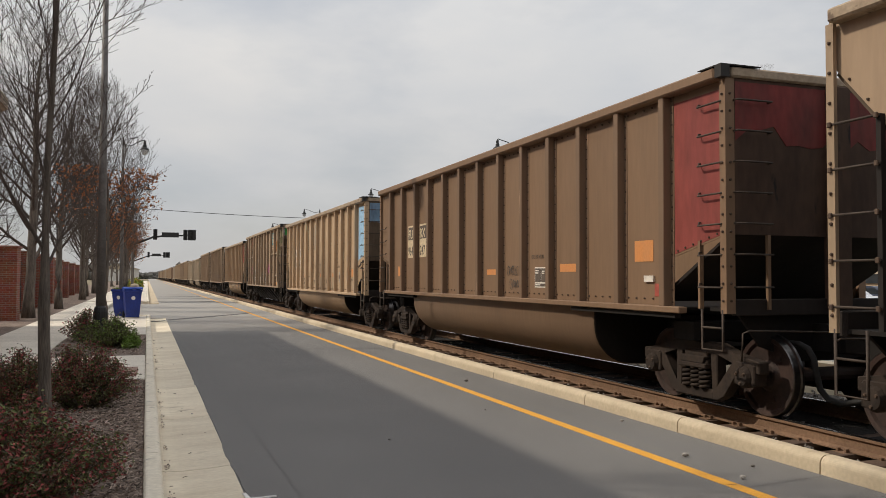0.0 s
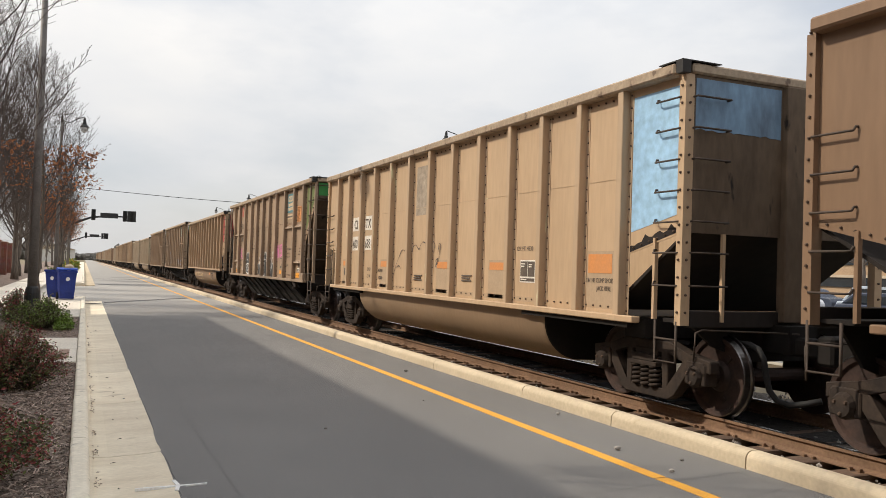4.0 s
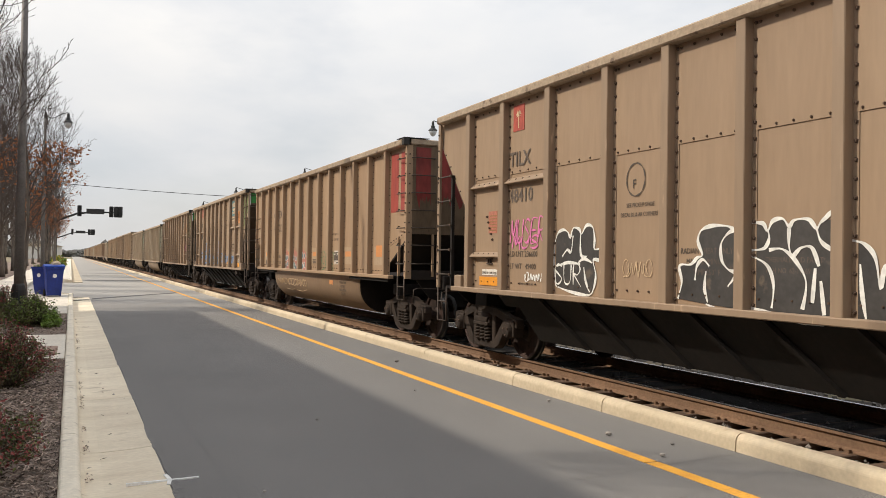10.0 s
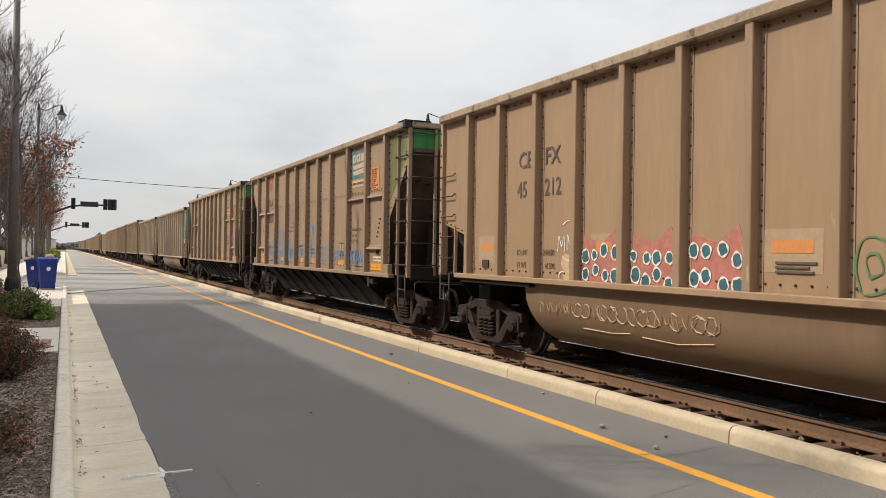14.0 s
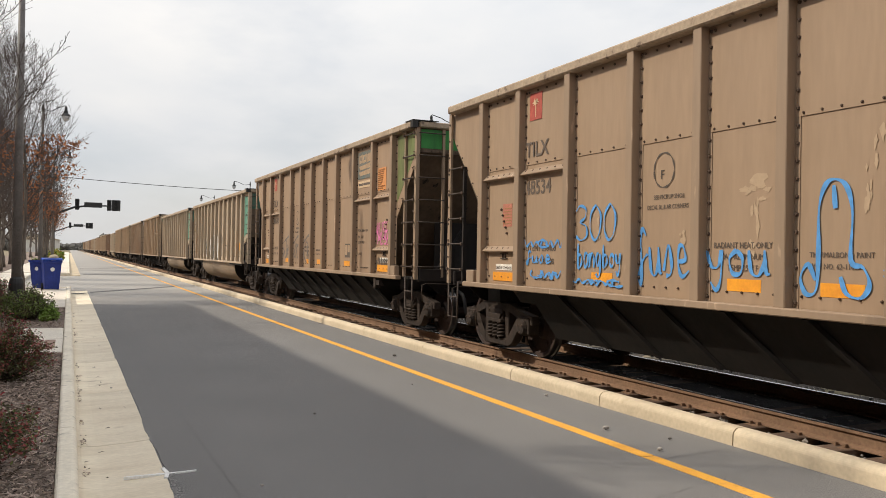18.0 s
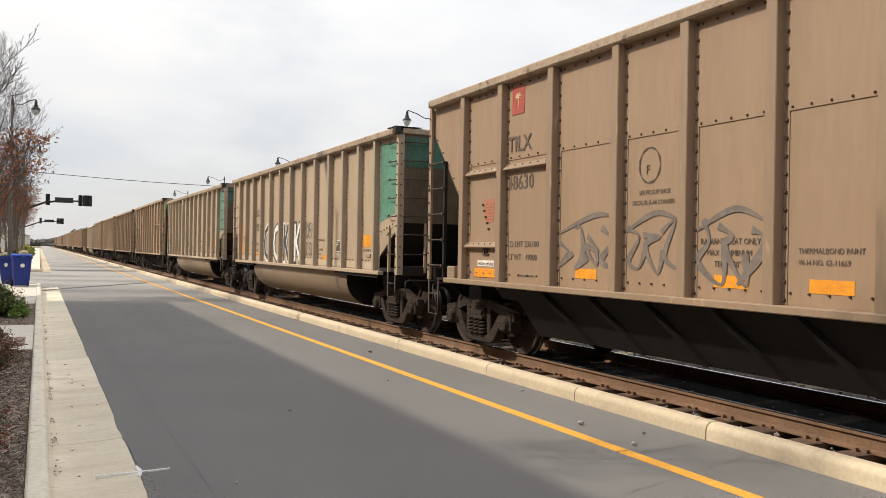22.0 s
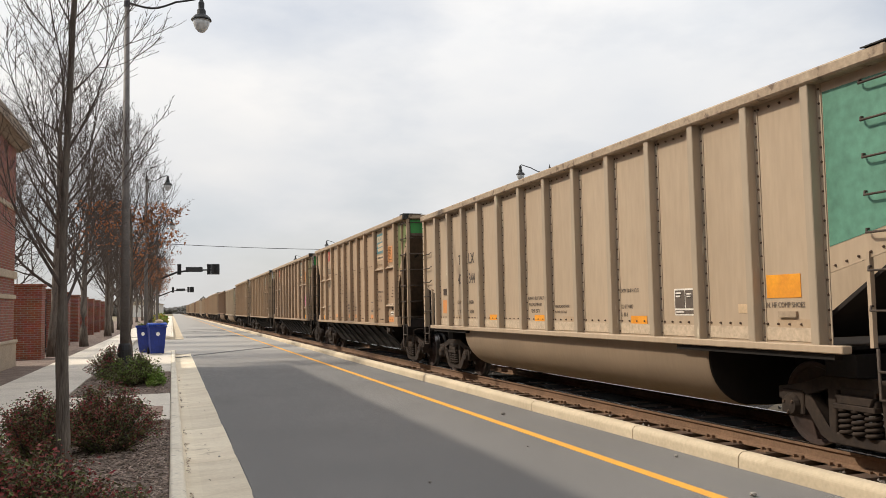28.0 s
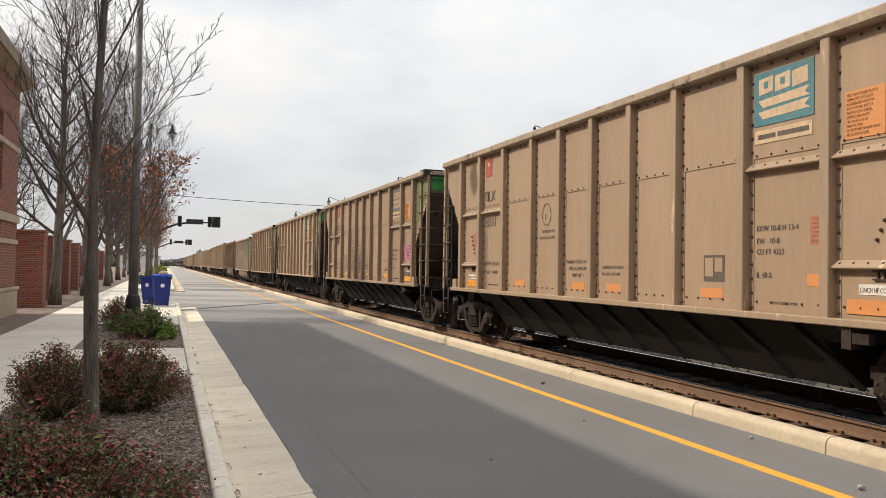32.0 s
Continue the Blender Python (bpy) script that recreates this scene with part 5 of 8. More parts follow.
STROKES = {
    "3": [[(0, .85), (.3, 1), (.8, .9), (.75, .65), (.35, .52), (.85, .4), (.9, .12), (.4, 0), (0, .12)]],
    "0": [[(.5, 1), (.1, .75), (.05, .3), (.4, 0), (.8, .2), (.9, .7), (.5, 1)]],
    "f": [[(.9, .85), (.6, 1), (.4, .75), (.35, .1), (.2, -.25), (.05, -.05), (.5, .3), (.95, .45)]],
    "u": [[(0, .6), (.05, .1), (.4, 0), (.75, .3), (.8, .6), (.8, .1), (1, .05)]],
    "s": [[(0, .1), (.5, .65), (.7, .3), (.6, .05), (.2, 0)]],
    "e": [[(.05, .3), (.7, .35), (.6, .6), (.25, .6), (.1, .25), (.35, 0), (.95, .12)]],
    "y": [[(0, .6), (.2, .2), (.6, .2), (.85, .6), (.7, -.1), (.4, -.4), (.1, -.2)]],
    "o": [[(.5, .6), (.1, .4), (.2, .05), (.65, .05), (.8, .4), (.5, .6)]],
    "b": [[(0, 1), (.02, 0), (.4, 0), (.75, .22), (.6, .5), (.2, .5), (.02, .3)]],
    "a": [[(.8, .5), (.3, .6), (.05, .25), (.3, 0), (.7, .2), (.8, .55), (.8, .1), (1, 0)]],
    "n": [[(0, .6), (.02, 0), (.1, .4), (.45, .6), (.75, .4), (.78, 0)]],
    "g": [[(.75, .5), (.3, .6), (.05, .3), (.35, .05), (.75, .35), (.8, .55), (.75, -.2), (.4, -.4), (.05, -.25)]],
    "D": [[(0, 0), (.05, 1), (.5, .95), (.9, .6), (.8, .2), (.4, 0), (-.05, .02)]],
    "E": [[(.9, 1), (.05, .95), (0, 0), (.9, .05)], [(.05, .5), (.7, .52)]],
    "K": [[(0, 1), (0, 0)], [(.9, 1), (.05, .5), (.9, 0)]],
    "I": [[(.4, 1), (.4, 0)], [(.1, 1), (.75, .97)], [(.1, .02), (.75, 0)]],
    "S": [[(.9, .9), (.4, 1), (.05, .75), (.5, .5), (.9, .25), (.5, 0), (0, .1)]],
    "L": [[(0, 1), (.03, 0), (.8, .05)]],
    "M": [[(0, 0), (.1, 1), (.45, .3), (.85, 1), (1, -.1)]],
    "U": [[(0, 1), (.05, .2), (.4, 0), (.8, .2), (.9, 1)]],
    "R": [[(0, 0), (.05, 1), (.6, 1), (.8, .75), (.5, .5), (.1, .5), (.95, -.1)]]}


def hand(text, left, right, z0, z1, slant=0.0):
    """Hand-sprayed single-stroke letters from left to right as one reads them (y falls)."""
    out = []
    w = (left - right) / len(text)
    for i, ch in enumerate(text):
        for line in STROKES.get(ch, ()):
            out.append([(left - w * (i + 0.86 * u) - slant * (z1 - z0) * v, z0 + (z1 - z0) * v) for u, v in line])
    return out


def throw_up(car, left, right, z0, z1, outline, inner, closed=True):
    """A dark filled piece with a white outline; points run 0 to 1 along the bay and up it."""
    at = lambda p: (left + (right - left) * p[0], z0 + (z1 - z0) * p[1])
    bm = bmesh.new()
    prism(bm, [at(p) for p in outline], "x", -PANEL - 0.0065, -PANEL - 0.002)
    part("graffiti", bm, BLACKSPRAY, car, "black throw-up graffiti with white outlines")
    edge = [at(p) for p in outline]
    strokes(car, [edge + edge[:1] if closed else edge] + [[at(p) for p in line] for line in inner], 0.042, WHITESPRAY, label="white sprayed outline")


def bubble(r, yc, zc, ry, rz, n=9):
    return [(yc + ry * (1 + r.uniform(-0.12, 0.12)) * math.cos(2 * math.pi * k / n), zc + rz * (1 + r.uniform(-0.12, 0.12)) * math.sin(2 * math.pi * k / n)) for k in range(n + 1)]


def bars(car, y, z, rows, width, h=0.035, material=INK, name="stencil_print"):
    """Small print that cannot be read: plain bars."""
    bm = bmesh.new()
    for i in range(rows):
        w = width * (1.0, 0.82, 0.93, 0.6)[i % 4]
        bx(bm, -PANEL - 0.017, -PANEL - 0.005, y - w, y, z - i * h * 1.9, z - i * h * 1.9 + h)
    return part(name, bm, material, car)


def hopper_signs(car, number, weights, sign=True, field=None, print_colour=None):
    """The discharge sign, warning labels and stencils of a hopper; y runs from the head to the tail."""
    a = RIBS_R
    f = PANEL + 0.014
    field, shapes = field or TEALSIGN, print_colour or CREAM
    y1, y0 = a[2] - 0.13, a[1] + 0.24
    plate_on(car, y0, y1, 3.20, 3.80, field, "emblem_field", 0.004, "teal sign with cream block shapes", f)
    w = (y1 - y0)
    for k in range(3):
        yy = y1 - w * (0.09 + 0.285 * k)
        bm = bmesh.new()
        e = w * 0.245
        prism(bm, [(yy - e, 3.565), (yy, 3.545), (yy, 3.72), (yy - e, 3.74)], "x", -f - 0.007, -f - 0.003)
        part("emblem_block", bm, shapes, car)
        if k < 2:
            bm = bmesh.new()
            bx(bm, -f - 0.009, -f - 0.0072, yy - e * 0.66, yy - e * 0.36, 3.61, 3.685)
            part("emblem_notch", bm, field, car)
    for z0 in (3.40, 3.27):
        bm = bmesh.new()
        prism(bm, [(y1 - w * 0.16, z0), (y1 - w * 0.08, z0 + 0.085), (y0 + w * 0.06, z0 + 0.125), (y0 + w * 0.14, z0 + 0.065), (y0 + w * 0.05, z0 + 0.02)], "x", -f - 0.007, -f - 0.003)
        part("emblem_stripe", bm, shapes, car)
    plate_on(car, y0 + 0.02, y1 - 0.02, 3.00, 3.15, CREAM, "sign_strip", 0.004, "", f)
    bm = bmesh.new()
    for b0, bw in ((0.06, 0.30), (0.40, 0.50)):
        bx(bm, -f - 0.008, -f - 0.003, y1 - 0.02 - w * (b0 + bw), y1 - 0.02 - w * b0, 3.05, 3.10)
    part("sign_print", bm, INK, car)
    plate_on(car, a[0] + 0.50, a[0] + 0.98, 2.87, 3.34, FADED, "warning_label", 0.004, "faded orange warning label", f)
    for k, line in enumerate(("THIS CAR EXCEEDS PLATE B", "WHEN PICK UP SHOE IS", "IN EXTENDED POSITION", "BUT IS WITHIN PLATE B", "WHEN SHOE IS RAISED.", "DEPRESS AND INSERT", "DIA. PIN IN LUG AT", "REAR OF SHOE", "EXTREME WIDTH WITH SHOE", "ABOVE TOP OF RAIL")):
        letters(car, line, a[0] + 0.965, 3.285 - 0.043 * k, 0.042, FADEINK, "label_print", squash=0.72, dx=0.0135)
    letters(car, "EXW 10-8 H 13-4", a[2] - 0.17, 2.02, 0.088)
    letters(car, "EW   10-8", a[2] - 0.17, 1.88, 0.088)
    letters(car, "CU FT 4323", a[2] - 0.17, 1.76, 0.088)
    letters(car, "IL 48-2", a[2] - 0.17, 1.50, 0.088)
    plate_on(car, a[1] + 0.12, a[1] + 0.30, 1.85, 2.15, LABELRED, "red_label", 0.004, "", PANEL)
    plate_on(car, a[1] + 0.12, a[1] + 0.34, 1.42, 1.55, FADED, "small_label", 0.004, "", PANEL)
    plate_on(car, a[2] + 0.40, a[2] + 0.80, 1.44, 1.76, INK, "data_plate", 0.004, "black stencilled data panel", PANEL)
    bm = bmesh.new()
    for q in ((0.43, 0.58, 1.56, 1.73), (0.61, 0.77, 1.50, 1.73)):
        bx(bm, -PANEL - 0.008, -PANEL - 0.003, a[2] + q[0], a[2] + q[1], q[2], q[3])
    part("data_field", bm, TAN["hopper"], car)
    # tail bays
    t1 = a[9]
    plate_on(car, t1 - 0.52, t1 - 0.20, 3.46, 3.84, WARNRED, "palm_panel", 0.004, "red square with a pale tree shape", f)
    bm = bmesh.new()
    bx(bm, -f - 0.008, -f - 0.003, t1 - 0.369, t1 - 0.351, 3.50, 3.70)
    for k in range(7):
        aa = math.pi * (k / 6) * 1.2 - 0.3
        u, v = math.cos(aa), math.sin(aa)
        prism(bm, [(t1 - 0.36 - v * 0.012, 3.69 + u * 0.012), (t1 - 0.36 + u * 0.05, 3.70 + v * 0.075), (t1 - 0.36 + u * 0.095, 3.69 + v * 0.06 - 0.01), (t1 - 0.36 + v * 0.012, 3.69 - u * 0.012)], "x", -f - 0.0075 - 0.0005 * k, -f - 0.003)
    part("palm_shape", bm, CREAM, car)
    letters(car, "TILX", t1 - 0.10, 2.95, 0.30, bold=0.004, dx=0.014)
    letters(car, number, t1 - 0.08, 2.42, 0.28, bold=0.004)
    letters(car, "LD LMT " + weights[0], t1 - 0.12, 1.62, 0.12)
    letters(car, "LT WT   " + weights[1], t1 - 0.12, 1.44, 0.12)
    plate_on(car, a[9] + 0.3, a[9] + 0.58, 1.98, 2.32, LABELRED, "red_label", 0.004, "", PANEL)
    plate_on(car, a[9] + 0.10, a[9] + 0.86, 1.17, 1.30, REFLECT, "reflector_strip", 0.012, "", PANEL)
    plate_on(car, a[9] + 0.28, a[9] + 0.78, 1.33, 1.42, WHITE, "shoe_label", 0.004, "", PANEL)
    letters(car, "2 INCH HF COMP SHOES", a[9] + 0.77, 1.345, 0.06, squash=0.72)
    plate_on(car, a[0] + 0.22, a[0] + 0.96, 1.17, 1.31, REFLECT if sign else FADED, "reflector_strip", 0.012, "", PANEL)
    plate_on(car, a[0] + 0.26, a[0] + 0.82, 1.36, 1.46, WHITE, "shoe_label", 0.004, "", PANEL)
    letters(car, "2 INCH HF COMP SHOES", a[0] + 0.81, 1.38, 0.07, squash=0.70)
    strokes(car, [[(a[6] + 0.62 + 0.17 * math.cos(k * math.pi / 8), 2.52 + 0.19 * math.sin(k * math.pi / 8)) for k in range(17)]], 0.022, INK, "stencil_ring", lift=-0.002)
    letters(car, "F", a[6] + 0.68, 2.42, 0.15)
    letters(car, "SEE PICKUP SHOE", a[7] - 0.33, 2.20, 0.072, squash=0.9)
    letters(car, "DECAL BL & AR CORNERS", a[7] - 0.22, 2.09, 0.072, squash=0.82)
    letters(car, "RADIANT HEAT ONLY", a[6] - 0.17, 1.66, 0.085, squash=0.9)
    letters(car, "MAX ALUMINUM", a[6] - 0.26, 1.55, 0.085, squash=0.9)
    letters(car, "TEMP 250\u00b0 F", a[6] - 0.36, 1.44, 0.085, squash=0.9)
    letters(car, "THERMALBOND PAINT", a[5] - 0.24, 1.58, 0.07, squash=0.9)
    letters(car, "W-H NO. 62-11669", a[5] - 0.24, 1.48, 0.07, squash=0.9)
    for k in (2, 4, 5, 7):
        mid = (a[k] + a[k + 1]) / 2
        plate_on(car, mid - 0.24, mid + 0.20, 1.24, 1.36, REFLECT if sign else FADED, "reflector_strip", 0.004, "", PANEL)
    for y0, y1, z0 in ((a[1] + 0.12, a[1] + 0.30, 1.85), (a[9] + 0.3, a[9] + 0.58, 1.98)):
        bm = bmesh.new()
        for k in range(6):
            bx(bm, -PANEL - 0.006, -PANEL - 0.003, y0 + 0.02, y1 - 0.02 - 0.015 * (k % 3), z0 + 0.035 + k * 0.045, z0 + 0.052 + k * 0.045)
        part("label_print", bm, FADEINK, car)
    for k in (1, 8):
        letters(car, "STAND CLEAR OF DOORS", a[k + 1] - 0.42, 1.215, 0.042, squash=0.8)
    for y0, sy in ((a[9] + 0.62, -0.045), (a[0] + 0.42, 0.045)):
        bm = bmesh.new()
        for k in range(5):
            dome(bm, (-PANEL, y0 + sy * k, 2.24 - 0.09 * k), 0.022, 0.03)
        part("bolt_line", bm, (BOLT, BOLT), car)
    for y0 in (a[9] + 0.42, a[0] + 0.45):
        bm = bmesh.new()
        bx(bm, -PANEL - 0.025, -PANEL, y0, y0 + 0.19, 1.50, 1.515)
        bx(bm, -PANEL - 0.025, -PANEL, y0, y0 + 0.19, 1.575, 1.59)
        bx(bm, -PANEL - 0.025, -PANEL, y0 + 0.05, y0 + 0.065, 1.516, 1.574)
        bx(bm, -PANEL - 0.025, -PANEL, y0 + 0.125, y0 + 0.14, 1.516, 1.574)
        part("card_holder", bm, IRON, car)


def gondola_signs(car, marks, numbers, style, box_y, up=0.0, size=0.30):
    """Reporting marks split by a post, data panel, reflector strips and small print of a gondola."""
    a = RIBS_G
    if style == "patch":
        for (k, txt), z in (((11, marks[0]), 2.47), ((10, marks[1]), 2.47), ((11, numbers[0]), 2.01), ((10, numbers[1]), 2.01)):
            plate_on(car, a[k] - (0.88 if k == 11 else 0.69), a[k] - (0.13 if k == 11 else 0.08), z - 0.06, z + 0.27, WHITE, "number_patch", 0.004, "white painted number patch", PANEL)
    ink = CREAMPATCH if style == "frames" else INK
    if style == "frames":
        for k, w in ((11, 0.72), (10, 0.57)):
            plate_on(car, a[k] - 0.10 - w, a[k] - (0.24 if k == 11 else 0.10), 2.04, 2.81, CREAMPATCH, "number_patch", 0.004, "cream painted number patch", PANEL)
            plate_on(car, a[k] - 0.14 - w + 0.08, a[k] - (0.28 if k == 11 else 0.14), 2.47, 2.77, INK, "number_field", 0.006, "", PANEL)
    zz = {"frames": (2.50, 2.10), "patch": (2.46, 2.0)}.get(style, (2.48, 2.06))
    letters(car, marks[0], a[11] - {"plain": 0.46, "frames": 0.30}.get(style, 0.24), zz[0] + up, size, ink, bold=0.004, dx=0.003)
    letters(car, marks[1], a[10] - 0.14, zz[0] + up, size, ink, bold=0.004, dx=0.003)
    letters(car, numbers[0], a[11] - {"plain": 0.43, "frames": 0.27}.get(style, 0.15), zz[1] + up, size, INK, squash=0.85, bold=0.004)
    letters(car, numbers[1], a[10] - 0.14, zz[1] + up, size, INK, squash=0.85, bold=0.004)
    plate_on(car, box_y, box_y + 0.45, 1.41, 1.74, WHITE, "data_frame", 0.003, "", PANEL)
    bm = bmesh.new()
    for q in ((0.02, 0.21, 1.50, 1.72), (0.23, 0.43, 1.50, 1.72), (0.02, 0.43, 1.43, 1.475)):
        bx(bm, -PANEL - 0.008, -PANEL, box_y + q[0], box_y + q[1], q[2], q[3])
    part("data_plate", bm, INK, car, "black data panel with white frame")
    bars(car, box_y + 0.40, 1.675, 2, 0.11, 0.02, WHITE)
    bars(car, box_y + 0.17, 1.665, 2, 0.09, 0.016, WHITE)
    bars(car, box_y + 0.40, 1.445, 1, 0.16, 0.018, WHITE)


def variant(kind, build, label, category, decorate):
    car = build()
    decorate(car)
    return tagged(car, label, category, "coal train")


R = random.Random(11)


def deco_c1(c):
    gondola_signs(c, ("FU", "RX"), ("964", "247"), "frames", RIBS_G[3] + 0.20)
    for y0, z0, w, h in ((RIBS_G[0] + 0.33, 1.78, 0.42, 0.27), (RIBS_G[2] + 0.25, 1.66, 0.5, 0.12), (RIBS_G[5] + 0.30, 1.62, 0.42, 0.1), (RIBS_G[11] + 0.3, 1.6, 0.3, 0.24)):
        plate_on(c, y0, y0 + w, z0, z0 + h, FADED, face=PANEL)
    plate_on(c, RIBS_G[0] + 0.16, RIBS_G[0] + 0.30, 1.34, 1.50, WARNRED, "red_label", face=PANEL)
    plate_on(c, RIBS_G[0] + 0.30, RIBS_G[0] + 0.50, 1.52, 1.60, WHITE, "card_holder", 0.03, face=PANEL)
    bars(c, RIBS_G[1] - 0.10, 1.13, 1, 0.72, 0.06, WHITE)
    letters(c, "CU FT 4520", RIBS_G[4] - 0.22, 1.88, 0.09)
    strokes(c, scribble(R, RIBS_G[4] + 0.30, RIBS_G[4] + 0.75, 1.60, 1.78, 5) + scribble(R, RIBS_G[4] + 0.2, RIBS_G[4] + 0.65, 1.36, 1.56, 4), 0.013, BLACKSPRAY, label="thin dark tag")


def deco_c2(c):
    gondola_signs(c, ("CI", "TX"), ("400", "688"), "patch", RIBS_G[2] + 0.24)
    a = RIBS_G
    for k, w in ((0, 0.52), (3, 0.5), (5, 0.52), (8, 0.5), (11, 0.36)):
        y0 = a[k] + 0.24
        plate_on(c, y0 - 0.04, y0 + w + 0.04, 1.14, 1.86 if k == 0 else 1.74, PALEPATCH, "pale_patch", 0.002, face=PANEL)
        plate_on(c, y0, y0 + w, 1.58, 1.82 if k == 0 else 1.70, FADED, lift=0.006, face=PANEL)
    for k in range(2, 12):
        plate_on(c, a[k] + 0.2, a[k + 1] - 0.15, 1.13, 1.20, PALEPATCH, "pale_patch", 0.002, face=PANEL)
    for k in range(12):
        plate_on(c, a[k] + 0.12, a[k + 1] - 0.12, 2.735, 2.742, POSTS[TAN["sand"]], "sheet_seam", 0.005, face=PANEL)
    letters(c, "CU. FT. 4530", a[3] - 0.16, 1.88, 0.09)
    letters(c, "2 IN. HF COMP SHOES", a[1] - 0.10, 1.46, 0.085, squash=0.75)
    letters(c, "JACK HERE", a[1] - 0.36, 1.36, 0.085, squash=0.75)
    letters(c, "LD LMT", a[10] - 0.36, 1.48, 0.11, squash=0.85)
    letters(c, "LT WT", a[10] - 0.36, 1.32, 0.11, squash=0.85)
    letters(c, "243200", a[9] - 0.12, 1.46, 0.11)
    letters(c, "  42800", a[9] - 0.12, 1.30, 0.11)
    plate_on(c, a[11] + 0.28, a[11] + 0.46, 1.34, 1.52, INK, "data_plate", 0.02, face=PANEL)
    plate_on(c, 7.43, 8.0, 2.60, 3.55, mat("pale weathered poster", (0.40, 0.33, 0.25), (0.27, 0.22, 0.17), rough=0.8, big=4, small=14, bump=0.0), "weathered_poster", 0.003, "weathered grey pasted poster", PANEL)
    strokes(c, [[(9.22, 1.34), (9.06, 1.58), (8.84, 1.81), (8.69, 1.93), (8.53, 1.9), (8.46, 1.77)], [(9.06, 1.56), (8.86, 1.61), (8.75, 1.55)], [(8.12, 1.89), (8.08, 1.99), (7.92, 2.02), (7.77, 1.94), (7.62, 2.07), (7.45, 2.05), (7.35, 1.95)],
                [(7.06, 2.08), (7.01, 2.06), (6.99, 1.98), (7.06, 1.81), (7.03, 1.73)], [(6.9, 1.6), (6.93, 1.7), (6.83, 1.76), (6.81, 1.68), (6.89, 1.65), (6.78, 1.77), (6.7, 1.97), (6.75, 2.04), (6.8, 1.97), (6.76, 1.88)]], 0.024, INK, label="thin black sprayed outline")
    bars(c, a[7] - 0.22, 1.42, 3, 0.42, 0.022)
    bars(c, a[4] + 0.72, 1.46, 3, 0.4, 0.022)


def deco_c4(c):
    a = RIBS_G
    gondola_signs(c, ("CE", "FX"), ("45", "212"), "plain", a[3] + 0.32, 0.30, 0.33)
    letters(c, "EX W  10-8     H 12-10", a[4] - 0.05, 2.12, 0.09, squash=0.8)
    letters(c, "CU FT  4520", a[4] - 0.18, 1.99, 0.09)
    for txt, y, z, dx in (("RADIANT THAW", 4.50, 0.945, -0.018), ("HEAT ONLY", 4.42, 0.855, -0.019), ("MAX ALUMINUM", 4.52, 0.765, -0.023), ("TEMP 250\u00b0 F", 4.44, 0.675, -0.043)):
        letters(c, txt, y, z, 0.085, dx=dx, squash=0.8)
    for k, w in ((0, 0.42), (2, 0.52), (5, 0.48), (8, 0.3), (11, 0.36)):
        y0 = a[k] + 0.3
        plate_on(c, y0 - 0.1, y0 + w + 0.12, 1.42, 1.82, PALEPATCH, "pale_patch", 0.002, face=PANEL)
        plate_on(c, y0, y0 + w, 1.60, 1.72 if k else 1.84, FADED, lift=0.006, face=PANEL)
    for z, u, v in ((1.54, "LD LMT", "244500"), (1.36, "LT WT", "  41500")):
        letters(c, u, a[11] - 0.44, z, 0.115, squash=0.8)
        letters(c, v, a[10] - 0.12, z, 0.115, squash=0.85)
    plate_on(c, a[11] + 0.42, a[11] + 0.62, 1.34, 1.46, IRON, "card_holder", 0.02, face=PANEL)
    for i in range(3):
        k = 8 - i
        y0, y1 = a[k] + 0.10, a[k + 1] - 0.10
        bm = bmesh.new()
        pts = [(y0, 1.16), (y1, 1.18), (y1 - 0.02, 1.80), (y0 + 0.5 * (y1 - y0), 1.70), (y0 + 0.1, 1.88), (y0, 1.6)]
        prism(bm, pts, "x", -PANEL - 0.005, -PANEL)
        part("graffiti", bm, REDSPRAY, c, "dusty red sprayed patch with blue and white rings")
        rings = []
        for q in range(8):
            yc, zc, rr = y0 + 0.12 + 0.2 * (q % 4) + R.uniform(-0.03, 0.03), 1.30 + 0.26 * (q // 4) + R.uniform(-0.05, 0.08), R.uniform(0.055, 0.085)
            rings.append(bubble(R, yc, zc, rr, rr * 1.1))
            core = bmesh.new()
            lathe(core, [(rr * 0.92, -0.001), (rr * 0.92, 0.001)], (-PANEL - 0.007 - q * 0.0006, yc, zc), "x", 12)
            part("graffiti", core, TEALSPRAY, c)
        strokes(c, rings, 0.026, WHITESPRAY, lift=0.002)
    y = a[5] - 0.10
    green = [[(y - 0.08, 1.30), (y - 0.02, 1.5), (y - 0.10, 1.72), (y - 0.30, 1.70), (y - 0.40, 1.50), (y - 0.32, 1.32), (y - 0.12, 1.26), (y - 0.05, 1.32)], [(y - 0.16, 1.40), (y - 0.12, 1.56), (y - 0.22, 1.60), (y - 0.28, 1.46), (y - 0.16, 1.40)],
             [(y - 0.80, 1.82), (y - 0.60, 1.78), (y - 0.42, 1.60), (y - 0.40, 1.40), (y - 0.52, 1.26), (y - 0.74, 1.28), (y - 0.80, 1.40), (y - 0.66, 1.44), (y - 0.58, 1.54), (y - 0.64, 1.66), (y - 0.80, 1.66), (y - 0.80, 1.82)],
             [(a[4] - 0.09, 1.3), (a[4] - 0.08, 1.68), (a[4] - 0.2, 1.66), (a[4] - 0.16, 1.42), (a[4] - 0.09, 1.42)], [(a[4] - 0.12, 1.24), (a[4] - 0.16, 1.34), (a[4] - 0.2, 1.24), (a[4] - 0.12, 1.24)]]
    strokes(c, green, 0.026, GREENSPRAY, label="faded green outlined tag")
    yy = a[9] + 0.34
